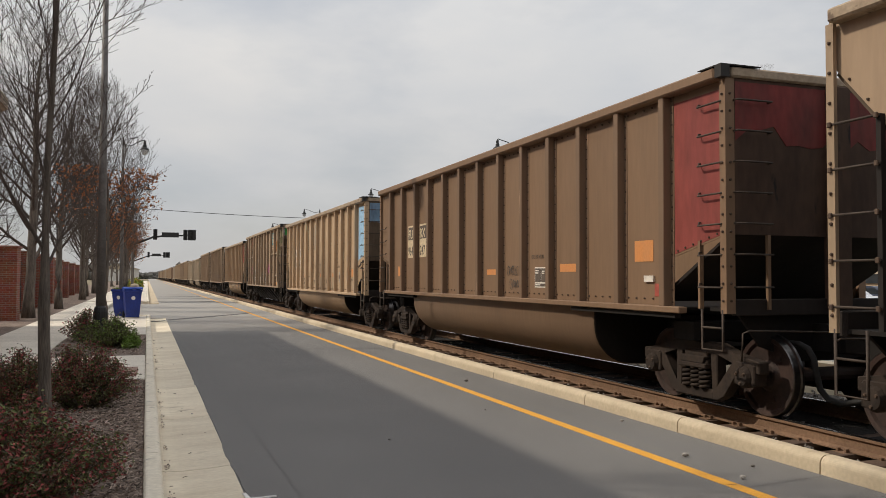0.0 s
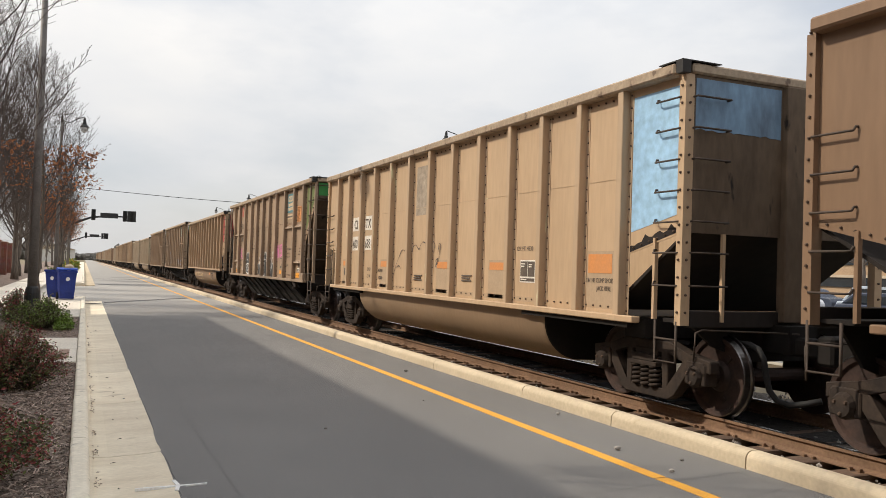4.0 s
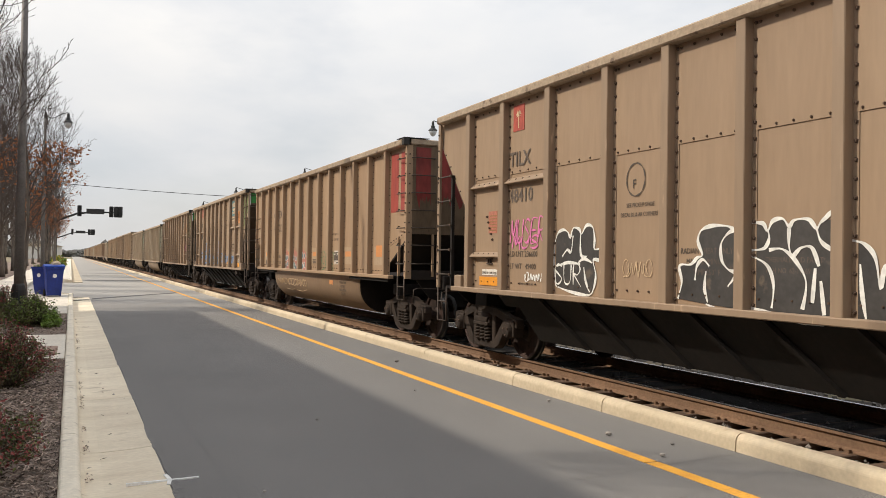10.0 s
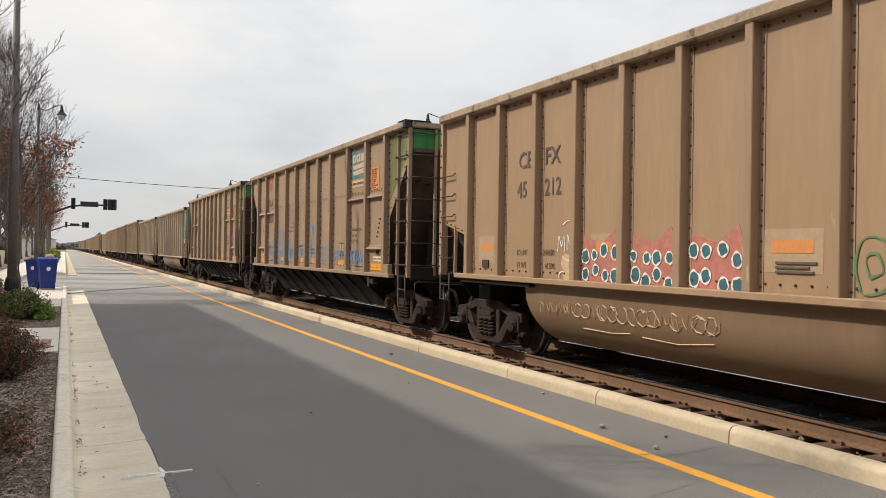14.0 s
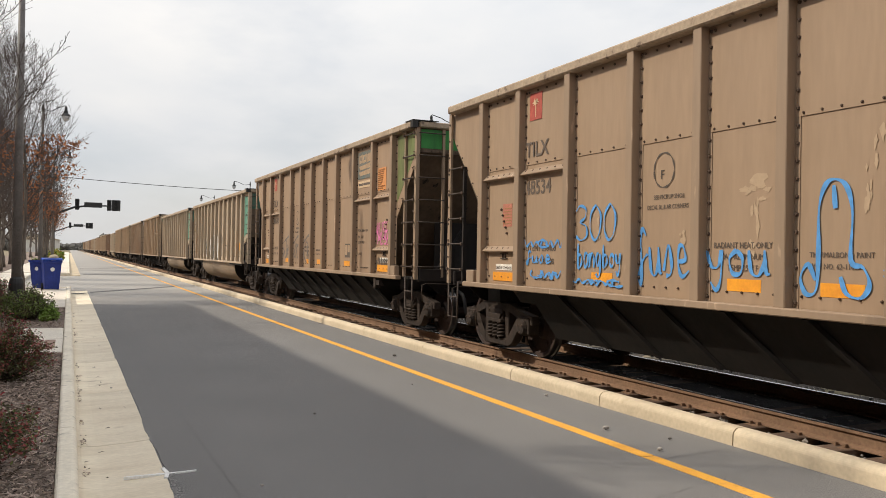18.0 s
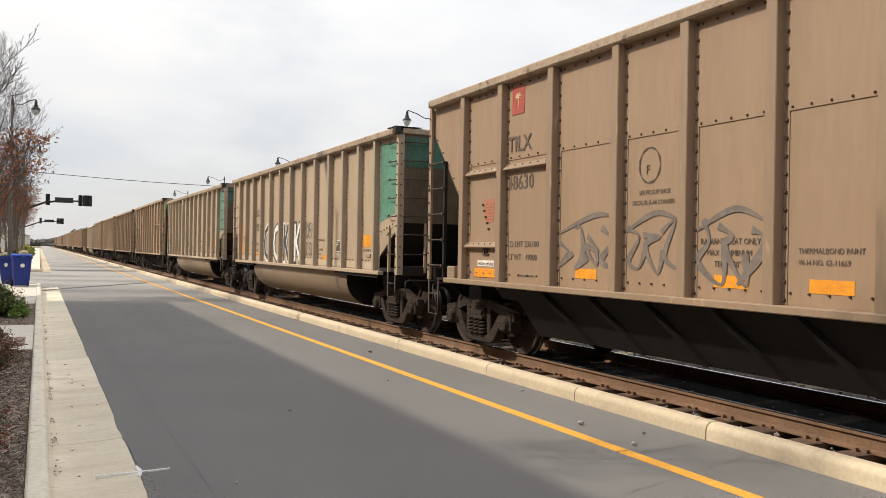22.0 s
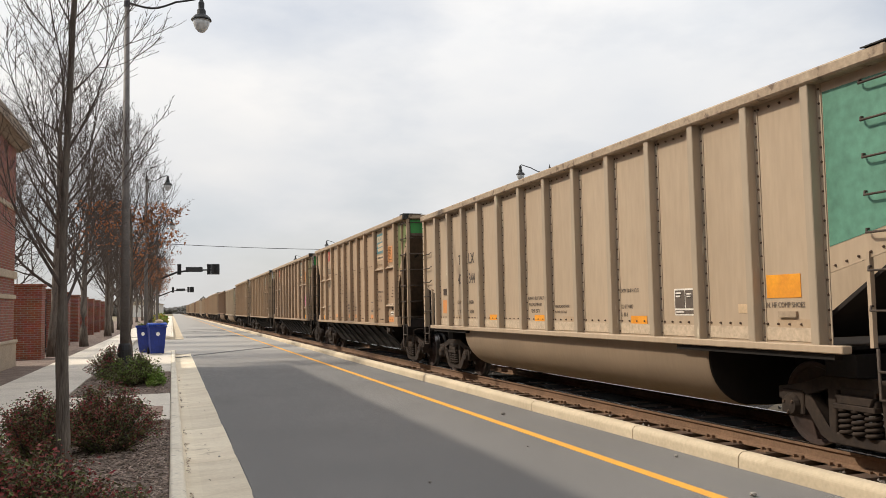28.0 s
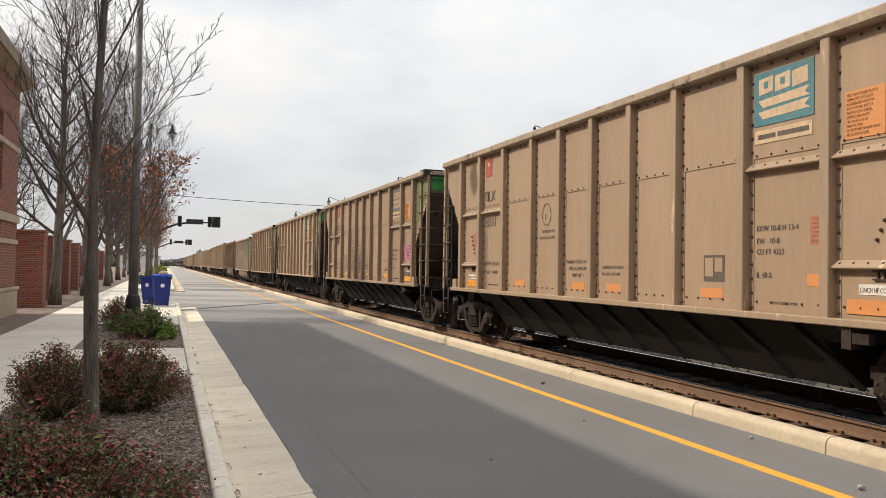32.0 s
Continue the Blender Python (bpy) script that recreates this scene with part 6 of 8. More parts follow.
    strokes(c, [[(yy - 0.12 + 0.24 * math.cos(k * 0.45 + 0.9), 1.74 + 0.26 * math.sin(k * 0.45 + 0.9)) for k in range(11)], [(yy + 0.14, 1.60), (yy + 0.12, 1.80), (yy + 0.05, 1.66), (yy, 1.80), (yy - 0.03, 1.60)], [(yy - 0.08, 1.62), (yy - 0.09, 1.82), (yy - 0.15, 1.68), (yy - 0.2, 1.84), (yy - 0.22, 1.62)],
                [(yy + 0.08, 1.14), (yy + 0.10, 1.30), (yy - 0.02, 1.34)], [(yy - 0.24, 1.36), (yy - 0.3, 1.30)]], 0.02, WHITESPRAY, label="white outlined figure tag")
    bm = bmesh.new()
    prism(bm, bubble(R, yy - 0.06, 1.44, 0.13, 0.13, 10)[:-1], "x", -PANEL - 0.004, -PANEL)
    prism(bm, [(yy + 0.02, 1.34), (yy - 0.14, 1.34), (yy - 0.12, 1.18), (yy, 1.18)], "x", -PANEL - 0.005, -PANEL)
    part("graffiti", bm, CREAM, c, "pale painted figure")
    bars(c, a[5] + 0.72, 1.50, 3, 0.46, 0.022)
    # loose cream tag on the belly tub
    bm = bmesh.new()
    for line in scribble(R, a[7] - 0.5, a[10] - 0.1, 0.74, 0.95, 18, 4) + [[(a[8] - 0.2, 0.62), (a[7] + 0.2, 0.60), (a[7] - 0.4, 0.66)], [(a[9], 0.62), (a[8] + 0.4, 0.61), (a[8], 0.64)]]:
        tube(bm, [(-1.452 if z > 0.9 else -0.852 - 0.6 * math.sqrt(1 - ((0.9 - z) / 0.58) ** 2), y, z) for y, z in line], 0.010, 4)
    part("graffiti", bm, CREAM, c, "cream scrawled tag on the belly tub")
    bm = bmesh.new()
    bx(bm, -1.458, -1.42, 5.08, 5.36, 0.90, 1.005)
    part("reflector_strip", bm, FADED, c)


def deco_green(c, numbers, big):
    a = RIBS_G
    gondola_signs(c, ("TI", "LX"), numbers, "plain", a[2] + 0.15)
    for k, w, z in ((0, 0.50, 1.60), (3, 0.40, 1.28), (6, 0.40, 1.28), (9 if big else 8, 0.42, 1.28)):
        y0 = a[k] + 0.28
        plate_on(c, y0, y0 + w, z, z + (0.24 if k == 0 else 0.12), REFLECT, lift=0.006, face=PANEL)
    plate_on(c, a[11] + 0.3, a[11] + 0.66, 1.42, 1.72, FADED, lift=0.006, face=PANEL)
    letters(c, "2 IN. HF COMP SHOES", a[1] - 0.06, 1.50, 0.08, squash=0.8)
    plate_on(c, a[0] + 0.34, a[0] + 0.60, 1.40, 1.46, CHORD, "card_holder", 0.03, face=PANEL)
    plate_on(c, a[1] + 0.12, a[1] + 0.34, 1.44, 1.54, CREAM, "small_label", 0.004, face=PANEL)
    for k in range(1, 13):
        plate_on(c, a[k - 1] + 0.12, a[k] - 0.12, SILL + 0.03, SILL + 0.165, CREAMTAN, "patch_plate", 0.008, "pale welded patch plate", PANEL)
    letters(c, "EXW 10-8 H 12-5", a[4] - 0.12, 1.72, 0.08, squash=0.8)
    letters(c, "CU FT 4402", a[4] - 0.12, 1.50, 0.08, squash=0.8)
    letters(c, "IL 47-6", a[4] - 0.12, 1.39, 0.08, squash=0.8)
    letters(c, "RADIANT HEAT ONLY", a[7] - 0.08, 1.66, 0.085, squash=0.8)
    letters(c, "MAX ALUMINUM", a[7] - 0.16, 1.55, 0.085, squash=0.8)
    letters(c, "TEMP 250\u00b0 F", a[7] - 0.24, 1.44, 0.085, squash=0.8)
    letters(c, "THERMALBOND PAINT", a[6] - 0.12, 1.52, 0.065, squash=0.8)
    letters(c, "W-H NO. 62-11669", a[6] - 0.12, 1.43, 0.065, squash=0.8)
    for z, u, v in ((1.62, "LD LMT", "244300" if big else "244200"), (1.42, "LT WT", "  41700" if big else "  41800")):
        letters(c, u, a[11] - 0.36, z, 0.115, squash=0.85)
        letters(c, v, a[10] - 0.12, z, 0.115, squash=0.85)
    plate_on(c, a[11] + 0.36, a[11] + 0.58, 1.74 if big else 1.84, 1.9 if big else 1.98, IRON, "card_holder", 0.02, face=PANEL)
    for k, w in ((0, 0.5), (5, 0.5), (10, 0.6)):
        plate_on(c, a[k] + 0.14, a[k] + 0.14 + w, 1.26, 1.38, PALEPATCH, "pale_patch", 0.002, face=PANEL)
    if big:
        for y0 in (a[12] - 0.20, a[0] + 0.18):
            plate_on(c, y0, y0 + 0.085, 1.30, 2.28, REFLECT, "orange_stripe", 0.006, face=PANEL)
        for k, ch, under, over in ((8, "C", WHITESPRAY, BLACKSPRAY), (7, "C", BLACKSPRAY, WHITESPRAY), (6, "K", WHITESPRAY, BLACKSPRAY), (5, "K", BLACKSPRAY, WHITESPRAY)):
            letters(c, ch, a[k] + 0.94, 1.20, 1.42, under, "graffiti", squash=0.74, dx=0.006, bold=0.075)
            letters(c, ch, a[k] + 0.92, 1.23, 1.36, over, "graffiti", squash=0.72, dx=0.011, bold=0.022)
        strokes(c, hand("DEK", a[5] - 0.14, a[4] + 0.18, 1.82, 2.16) + hand("ISL", a[5] - 0.14, a[4] + 0.18, 1.40, 1.68), 0.055, GREYSPRAY, label="grey-black sprayed tag")


def deco_h3(c):
    hopper_signs(c, "48410", ("236600", "49400"))
    a = RIBS_R
    r = random.Random(3)
    pink = hand("MUSER", a[3] - 0.06, a[2] + 0.14, 1.86, 2.22, 0.1) + hand("MUSER", a[3] - 0.12, a[2] + 0.2, 1.80, 2.18, -0.15)
    strokes(c, pink + [[(a[2] + 0.9, 1.74), (a[2] + 0.6, 1.86), (a[2] + 0.35, 1.70), (a[2] + 0.15, 1.30)], [(a[3] - 0.1, 1.62), (a[3] - 0.2, 1.92), (a[3] - 0.34, 2.2)]], 0.03, PINK, label="pink scrawled tag")
    strokes(c, hand("MUSER", a[9] - 0.14, a[8] + 0.16, 1.82, 2.16, 0.1) + hand("MUS", a[9] - 0.2, a[8] + 0.3, 1.74, 1.92, 0.2), 0.03, PINK, label="pink scrawled tag")
    throw_up(c, a[8] - 0.08, a[7] + 0.10, 1.14, 2.02,
             [(.05, .10), (0, .52), (.05, .86), (.17, .95), (.28, .92), (.34, .84), (.40, .97), (.52, .95), (.57, .88), (.66, 1), (.78, .97), (.82, .80), (.82, .66), (.95, .66), (.99, .58), (.94, .50), (.80, .50), (.85, .30), (.82, .12), (.72, 0), (.35, .03)],
             [[(.18, .55), (.28, .65), (.36, .62), (.40, .86)], [(.55, .90), (.56, .58), (.68, .55)], [(.5, .45), (.62, .52), (.78, .46)], [(.62, .40), (.66, .20), (.74, .04)],
              [(.06, .40), (.30, .46), (.55, .44)]])
    strokes(c, hand("SUR", a[8] - 0.10, a[7] + 0.55, 1.26, 1.52), 0.026, WHITESPRAY, label="small white tag")
    throw_up(c, a[6] - 0.08, a[5] + 0.068, 1.10, 1.96,
             [(.06, .09), (.12, .30), (.08, .50), (.26, .52), (.36, .60), (.44, .64), (.37, .80), (.42, .93), (.58, .98), (.80, .97), (.90, .93), (1, .95), (1, .02), (.5, .05)],
             [[(.33, .33), (.36, .50), (.45, .58), (.55, .50)], [(.50, .44), (.48, .24), (.53, .07)], [(.97, .92), (.84, .90), (.72, .77), (.73, .58), (.82, .47), (.93, .42), (.82, .27)], [(.92, .83), (.95, .70)]], False)
    throw_up(c, a[5] - 0.068, a[4] + 0.068, 1.08, 1.98,
             [(0, .97), (.14, .96), (.20, .88), (.26, .98), (.38, 1), (.46, .92), (.52, .98), (.68, .98), (.77, .89), (.83, .96), (1, .98), (1, .02), (0, .06)],
             [[(0, .68), (.16, .70), (.22, .80), (.20, .90)], [(0, .62), (.20, .52), (.28, .32), (.26, .08)], [(.22, .68), (.38, .69), (.54, .57), (.66, .36), (.62, .09)], [(.46, .90), (.46, .73), (.50, .62), (.60, .70), (.72, .70), (.80, .52)],
              [(.76, .50), (.73, .16)], [(.82, .38), (.86, .05)], [(.77, .89), (.82, .76), (.94, .68), (1, .69)]], False)
    throw_up(c, a[4] - 0.068, a[3] + 0.05, 1.08, 1.90, [(0, .84), (.12, .80), (.22, .66), (.27, .36), (.31, .58), (.43, .60), (.50, .50), (.58, .04), (0, 0)], [[(.08, .60), (.10, .30), (.14, .04)]], False)
    strokes(c, scribble(r, a[3] + 0.16, a[3] + 0.70, 1.74, 2.0, 6, 4) + scribble(r, a[3] + 0.14, a[3] + 0.5, 1.46, 1.64, 3, 4), 0.026, WHITESPRAY, label="white scrawled tag")
    strokes(c, scribble(r, a[8] + 0.25, a[8] + 0.7, 1.26, 1.40, 4, 4), 0.02, WHITESPRAY, label="small white tag")
    strokes(c, scribble(r, a[6] + 0.3, a[6] + 0.85, 1.38, 1.60, 4, 4), 0.012, CREAM, label="faint pale tag")


def deco_h5(c):
    hopper_signs(c, "48534", ("236400", "49600"))
    a = RIBS_R
    r = random.Random(5)
    lines = scribble(r, a[8] + 0.3, a[9] - 0.2, 1.66, 1.78, 3, 5) + hand("fuse", a[9] - 0.15, a[8] + 0.45, 1.46, 1.62) + scribble(r, a[8] + 0.15, a[9] - 0.3, 1.24, 1.36, 3, 5)
    lines += hand("300", a[8] - 0.13, a[7] + 0.30, 1.76, 2.20) + hand("bang", a[8] - 0.18, a[7] + 0.62, 1.42, 1.72) + hand("boy", a[7] + 0.60, a[7] + 0.22, 1.44, 1.70)
    lines += scribble(r, a[7] + 0.2, a[8] - 0.2, 1.20, 1.28, 3, 4)
    lines += hand("300", a[4] - 0.08, a[3] + 0.22, 1.32, 1.70) + hand("bang", a[3] - 0.10, a[2] + 0.2, 1.34, 1.74) + scribble(r, a[1] + 0.15, a[2] - 0.15, 1.3, 1.6, 4, 5)
    strokes(c, lines, 0.036, BLUESPRAY, label="light blue scrawled tags")
    big = hand("fuse", a[7] - 0.08, a[6] + 0.14, 1.36, 1.88, -0.1) + hand("you", a[6] - 0.10, a[5] + 0.16, 1.40, 1.80, -0.1)
    y = a[5] - 0.07
    big += [[(y - 0.24, 1.38), (y - 0.16, 1.52), (y - 0.08, 1.40), (y - 0.14, 1.26), (y - 0.25, 1.30), (y - 0.27, 1.62), (y - 0.27, 2.0), (y - 0.33, 2.20), (y - 0.43, 2.25), (y - 0.55, 2.18), (y - 0.61, 1.95), (y - 0.60, 1.56), (y - 0.72, 1.50), (y - 0.78, 1.36), (y - 0.70, 1.25), (y - 0.56, 1.28), (y - 0.50, 1.42)],
            [(y - 0.42, 2.2), (y - 0.44, 2.0)], [(a[4] + 0.06, 1.5), (a[4] + 0.13, 1.42)], [(a[4] + 0.06, 1.42), (a[4] + 0.13, 1.5)]]
    strokes(c, big, 0.048, BLUESPRAY, label="light blue sprayed words")
    # flaked paint: scraps of pale primer round a few spots
    n = 0
    for yc, zc, ry, rz, count in ((a[5] + 0.46, 2.22, 0.17, 0.10, 9), (a[5] + 0.40, 1.98, 0.05, 0.20, 7), (a[5] + 0.44, 1.66, 0.08, 0.10, 5), (a[4] + 0.28, 2.1, 0.05, 0.16, 6), (a[4] + 0.24, 2.4, 0.05, 0.14, 5), (a[7] + 0.72, 1.95, 0.06, 0.14, 4), (a[6] + 0.30, 1.75, 0.06, 0.08, 4)):
        for k in range(count):
            bm = bmesh.new()
            n += 1
            lift = 0.0032 + 0.0001 * n
            y, z, big = yc + r.gauss(0, 0.55) * ry, zc + r.gauss(0, 0.6) * rz, r.uniform(0.25, 0.5) * (1.5 if k < 2 else 0.8)
            turn = r.uniform(0, 6)
            rim = [(y + ry * big * r.uniform(0.45, 1.25) * math.cos(q * math.tau / 11 + turn), z + rz * big * r.uniform(0.45, 1.25) * math.sin(q * math.tau / 11 + turn)) for q in range(11)]
            prism(bm, rim, "x", -PANEL - lift, -PANEL - lift + 0.0004)
            part("flaked_patch", bm, PALEPATCH, c)


def deco_h6(c):
    hopper_signs(c, "48630", ("236100", "49900"), True, DUSTTEAL, DUSTCREAM)
    a = RIBS_R
    r = random.Random(6)
    strokes(c, hand("MUSER", a[1] - 0.10, a[0] + 0.12, 1.84, 2.2, 0.1) + hand("MUSE", a[1] - 0.2, a[0] + 0.2, 1.74, 2.0, 0.2), 0.03, PINK, label="pink scrawled tag")
    strokes(c, scribble(r, a[0] + 0.15, a[0] + 1.0, 1.1, 1.5, 5, 6), 0.024, BLACKSPRAY, label="black scrawled tag")
    for k, n in ((5, 3), (6, 3), (7, 4)):
        w = (a[k + 1] - a[k] - 0.2) / n
        for i in range(n):
            y = a[k + 1] - 0.1 - w * (i + 0.5)
            h = r.uniform(0.55, 0.75)
            s = r.choice((-1, 1))
            line = [(y + w * r.uniform(0.1, 0.6), 1.25 + h * r.uniform(0.7, 1.0)), (y - w * r.uniform(0.1, 0.5), 1.25 + h * r.uniform(0.5, 0.9)), (y + w * s * r.uniform(0.1, 0.5), 1.25 + h * r.uniform(0.2, 0.6)), (y - w * s * r.uniform(0.2, 0.7), 1.22 + h * r.uniform(0.0, 0.3)), (y - w * r.uniform(0.3, 0.8), 1.25 + h * r.uniform(0.3, 0.6))]
            strokes(c, [line], r.uniform(0.06, 0.09), GREYSPRAY, label="large grey-black brushed tag")
        strokes(c, [[(a[k] + 0.1, 1.9 + r.uniform(-0.1, 0.15)), (a[k] + 0.5, 2.0), (a[k + 1] - 0.12, 1.8)]], 0.06, GREYSPRAY, label="large grey-black brushed tag")


def deco_h9(c):
    hopper_signs(c, "48331", ("236100", "49900"), False)


FRONTS = [(-9.53, "h0"), (6.425, "g1"), (22.38, "g2"), (38.125, "h3"), (54.14, "g4"), (69.955, "h5"), (85.98, "h6"), (101.835, "g7"), (117.76, "g8"), (133.58, "h9"), (149.5, "h6")]
KINDS = {
    "h0": variant("h", hopper, "tan rapid-discharge coal hopper with ladder, on rails", "coal hopper", deco_h9),
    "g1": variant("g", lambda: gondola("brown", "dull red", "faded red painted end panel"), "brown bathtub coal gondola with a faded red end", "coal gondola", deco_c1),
    "g2": variant("g", lambda: gondola("sand", "blue", "light blue painted end panel"), "sand-coloured bathtub coal gondola with a light blue end", "coal gondola", deco_c2),
    "h3": variant("h", lambda: hopper("dusk"), "tan coal hopper with black, white and pink graffiti", "coal hopper", deco_h3),
    "g4": variant("g", lambda: gondola("tan", "red", "bright red painted end panel"), "tan bathtub gondola with red and green graffiti", "coal gondola", deco_c4),
    "h5": variant("h", lambda: hopper("dusk"), "tan coal hopper with light blue scrawled graffiti", "coal hopper", deco_h5),
    "h6": variant("h", lambda: hopper("umber"), "dull brown coal hopper with grey and pink graffiti", "coal hopper", deco_h6),
    "g7": variant("g", lambda: gondola("grey", "teal", "sea green painted end panel", 3.80), "grey-tan gondola with big black and white letters", "coal gondola", lambda c: deco_green(c, ("43", "325"), True)),
    "g8": variant("g", lambda: gondola("grey", "teal", "sea green painted end panel", 3.80), "plain grey-tan bathtub gondola with a sea green end", "coal gondola", lambda c: deco_green(c, ("43", "344"), False)),
    "h9": variant("h", hopper, "plain tan coal hopper with a teal emblem sign", "coal hopper", deco_h9),
}
TRAIN = []
used = set()
seq = ["h9", "h0", "g8", "g1", "h9", "h0", "g4", "h9", "g8", "h0", "h9", "g1", "h0", "h9", "g8", "h0", "h9", "g1", "h0", "h9"]
for i, kind in enumerate(seq):
    FRONTS.append((149.5 + 15.92 * (i + 1), kind))
for y, kind in FRONTS:
    car = KINDS[kind] if kind not in used else copy_thing(KINDS[kind], pose(TRACK_X, y, RAIL_Z))
    used.add(kind)
    car.matrix_basis = pose(TRACK_X, y, RAIL_Z)
    TRAIN.append((car, y))


# ---- street trees, bare in early spring ----
def grow(seed, height, r0, start, spread, levels=4, leaves=0, first=22, slim=False, fork=1.0, reach=0.42):
    """A bare tree: trunk mesh, limb mesh, twig mesh and, where asked, a few dead leaves still hanging."""
    r = random.Random(seed)
    trunk, limbs, twigs, leaf = bmesh.new(), bmesh.new(), bmesh.new(), bmesh.new()
    tips = []

    def limb(p, d, length, rad, level):
        seg = (12, 7, 5, 3, 2)[level]
        pts, radii = [p.copy()], [rad]
        q, dd = p.copy(), d.copy()
        for i in range(seg):
            up = 0.12 if level else 0.0
            dd = (dd + Vector((r.uniform(-1, 1), r.uniform(-1, 1), r.uniform(-0.6, 1))) * (0.05, 0.10, 0.13, 0.17, 0.2)[level] + Vector((0, 0, up))).normalized()
            q = q + dd * length / seg
            pts.append(q.copy())
            radii.append(max(rad * (1 - 0.82 * (i + 1) / seg) * (fork if level == 0 and (i + 1) / seg > start + 0.02 else 1.0), (0.0028, 0.0017)[level > 2] if slim else (0.0045, 0.0026)[level > 2]))
        tube((trunk, limbs, limbs, twigs, twigs)[level], pts, radii, (9, 6, 4, 3, 3)[level], cap=level == 0)
        if level == levels:
            tips.append(pts[-1])
            return
        n = (first, 8 if slim else 10, 5 if slim else 6, 3 if slim else 4, 0)[level]
        for k in range(n):
            f = (start + (1 - start) * ((k + r.random()) / n) ** 0.9) if level == 0 else 0.18 + 0.80 * (k + r.random()) / n
            i = min(int(f * seg), seg - 1)
            base = pts[i].lerp(pts[i + 1], f * seg - i)
            axis = (pts[i + 1] - pts[i]).normalized()
            az = k * 2.4 + r.uniform(-0.5, 0.5)
            u = axis.orthogonal().normalized()
            w = axis.cross(u)
            tilt = radians(r.uniform(30, 52) if level == 0 else r.uniform(25, 50)) * spread
            nd = (axis * math.cos(tilt) + (u * math.cos(az) + w * math.sin(az)) * math.sin(tilt)).normalized()
            if level == 0:
                ln = height * reach * ((1.22 - 1.0 * f) * min(1.0, 0.55 + 2.0 * (f - start)) if slim else (1.15 - 0.75 * f)) * r.uniform(0.8, 1.15)
            else:
                ln = length * (0.52, 0.52, 0.46, 0.4)[level] * (1.2 - 0.6 * f) * r.uniform(0.75, 1.2)
            rr = radii[i] * ((0.30 if slim else 0.42) if level == 0 else 0.5) * r.uniform(0.8, 1.1)
            limb(base, nd, ln, max(rr, 0.0021 if slim else 0.003), level + 1)

    limb(Vector((0, 0, 0)), Vector((0, 0, 1)), height, r0, 0)
    bmesh.ops.scale(trunk, vec=(1.25, 1.25, 1), verts=[v for v in trunk.verts if v.co.z < 0.01], space=Matrix.Identity(4))
    low = [p for p in tips if p.z < height * 0.72]
    for _ in range(leaves):
        c = r.choice(low) + Vector((r.uniform(-1, 1), r.uniform(-1, 1), r.uniform(-1, 0.3))) * 0.12
        m = Matrix.Translation(c) @ Euler((r.uniform(0, 6), r.uniform(0, 6), r.uniform(0, 6))).to_matrix().to_4x4()
        s = r.uniform(0.05, 0.10)
        v = [leaf.verts.new(m @ Vector(k)) for k in ((-s * 0.4, 0, 0), (0, -s * 0.1, s * 0.2), (s * 0.4, 0, 0), (0, s * 1.4, -s * 0.2))]
        leaf.faces.new(v)
    return trunk, limbs, twigs, leaf


def tree(seed, m, height, r0, start, spread, label, levels=4, leaves=0, first=22, slim=False, fork=1.0, reach=0.42):
    t = tagged(empty("street_tree", m), label, "tree", "street trees")
    trunk, limbs, twigs, leaf = grow(seed, height, r0, start, spread, levels, leaves, first, slim, fork, reach)
    part("trunk", trunk, BARK, t, smooth=True)
    part("limb_crown", limbs, TWIG, t)
    part("twig_crown", twigs, TWIG, t)
    if leaves:
        part("dead_foliage", leaf, DEADLEAF, t, "brown leaves still hanging")
    else:
        leaf.free()
    return t


tree(21, pose(-0.73, 7.42, 0.08, 0, 0, 40), 7.6, 0.056, 0.20, 1.0, "young bare street tree in the mulch bed", first=44, slim=True, fork=0.66, reach=0.225)
big = tree(5, pose(-4.0, 33.2, 0.08), 10.0, 0.20, 0.19, 1.25, "bare mature street tree beside the brick wall", first=36, reach=0.42)
leafy = tree(8, pose(-1.15, 27.6, 0.1), 6.8, 0.07, 0.22, 0.95, "slim street tree with dry brown leaves still hanging", leaves=1000, first=26)
mid = tree(14, pose(-3.8, 42.0, 0.08, 0, 0, 60), 9.4, 0.17, 0.2, 1.25, "bare street tree beyond the side street", first=30, reach=0.44)
for x, y, rz, src in ((-1.3, 55.5, 120, leafy), (-3.9, 58.5, 200, big), (-1.4, 64.5, 30, leafy), (-4.3, 68, 300, mid), (-4.4, 80, 150, big), (-1.6, 78.5, 250, leafy), (-4.6, 95, 20, mid), (-4.8, 112, 80, big), (-2.0, 100, 210, leafy), (-5, 135, 10, mid), (-5, 160, 140, big),
                      (-7.6, 38.5, 75, mid), (-8.6, 50, 190, big), (30, 62, 40, mid), (36, 48, 120, big), (26, 30, 260, mid), (33, 20, 10, big), (40, 33, 75, mid)):
    copy_thing(src, pose(x, y, 0.0 if x > 0 else 0.08, 0, 0, rz))


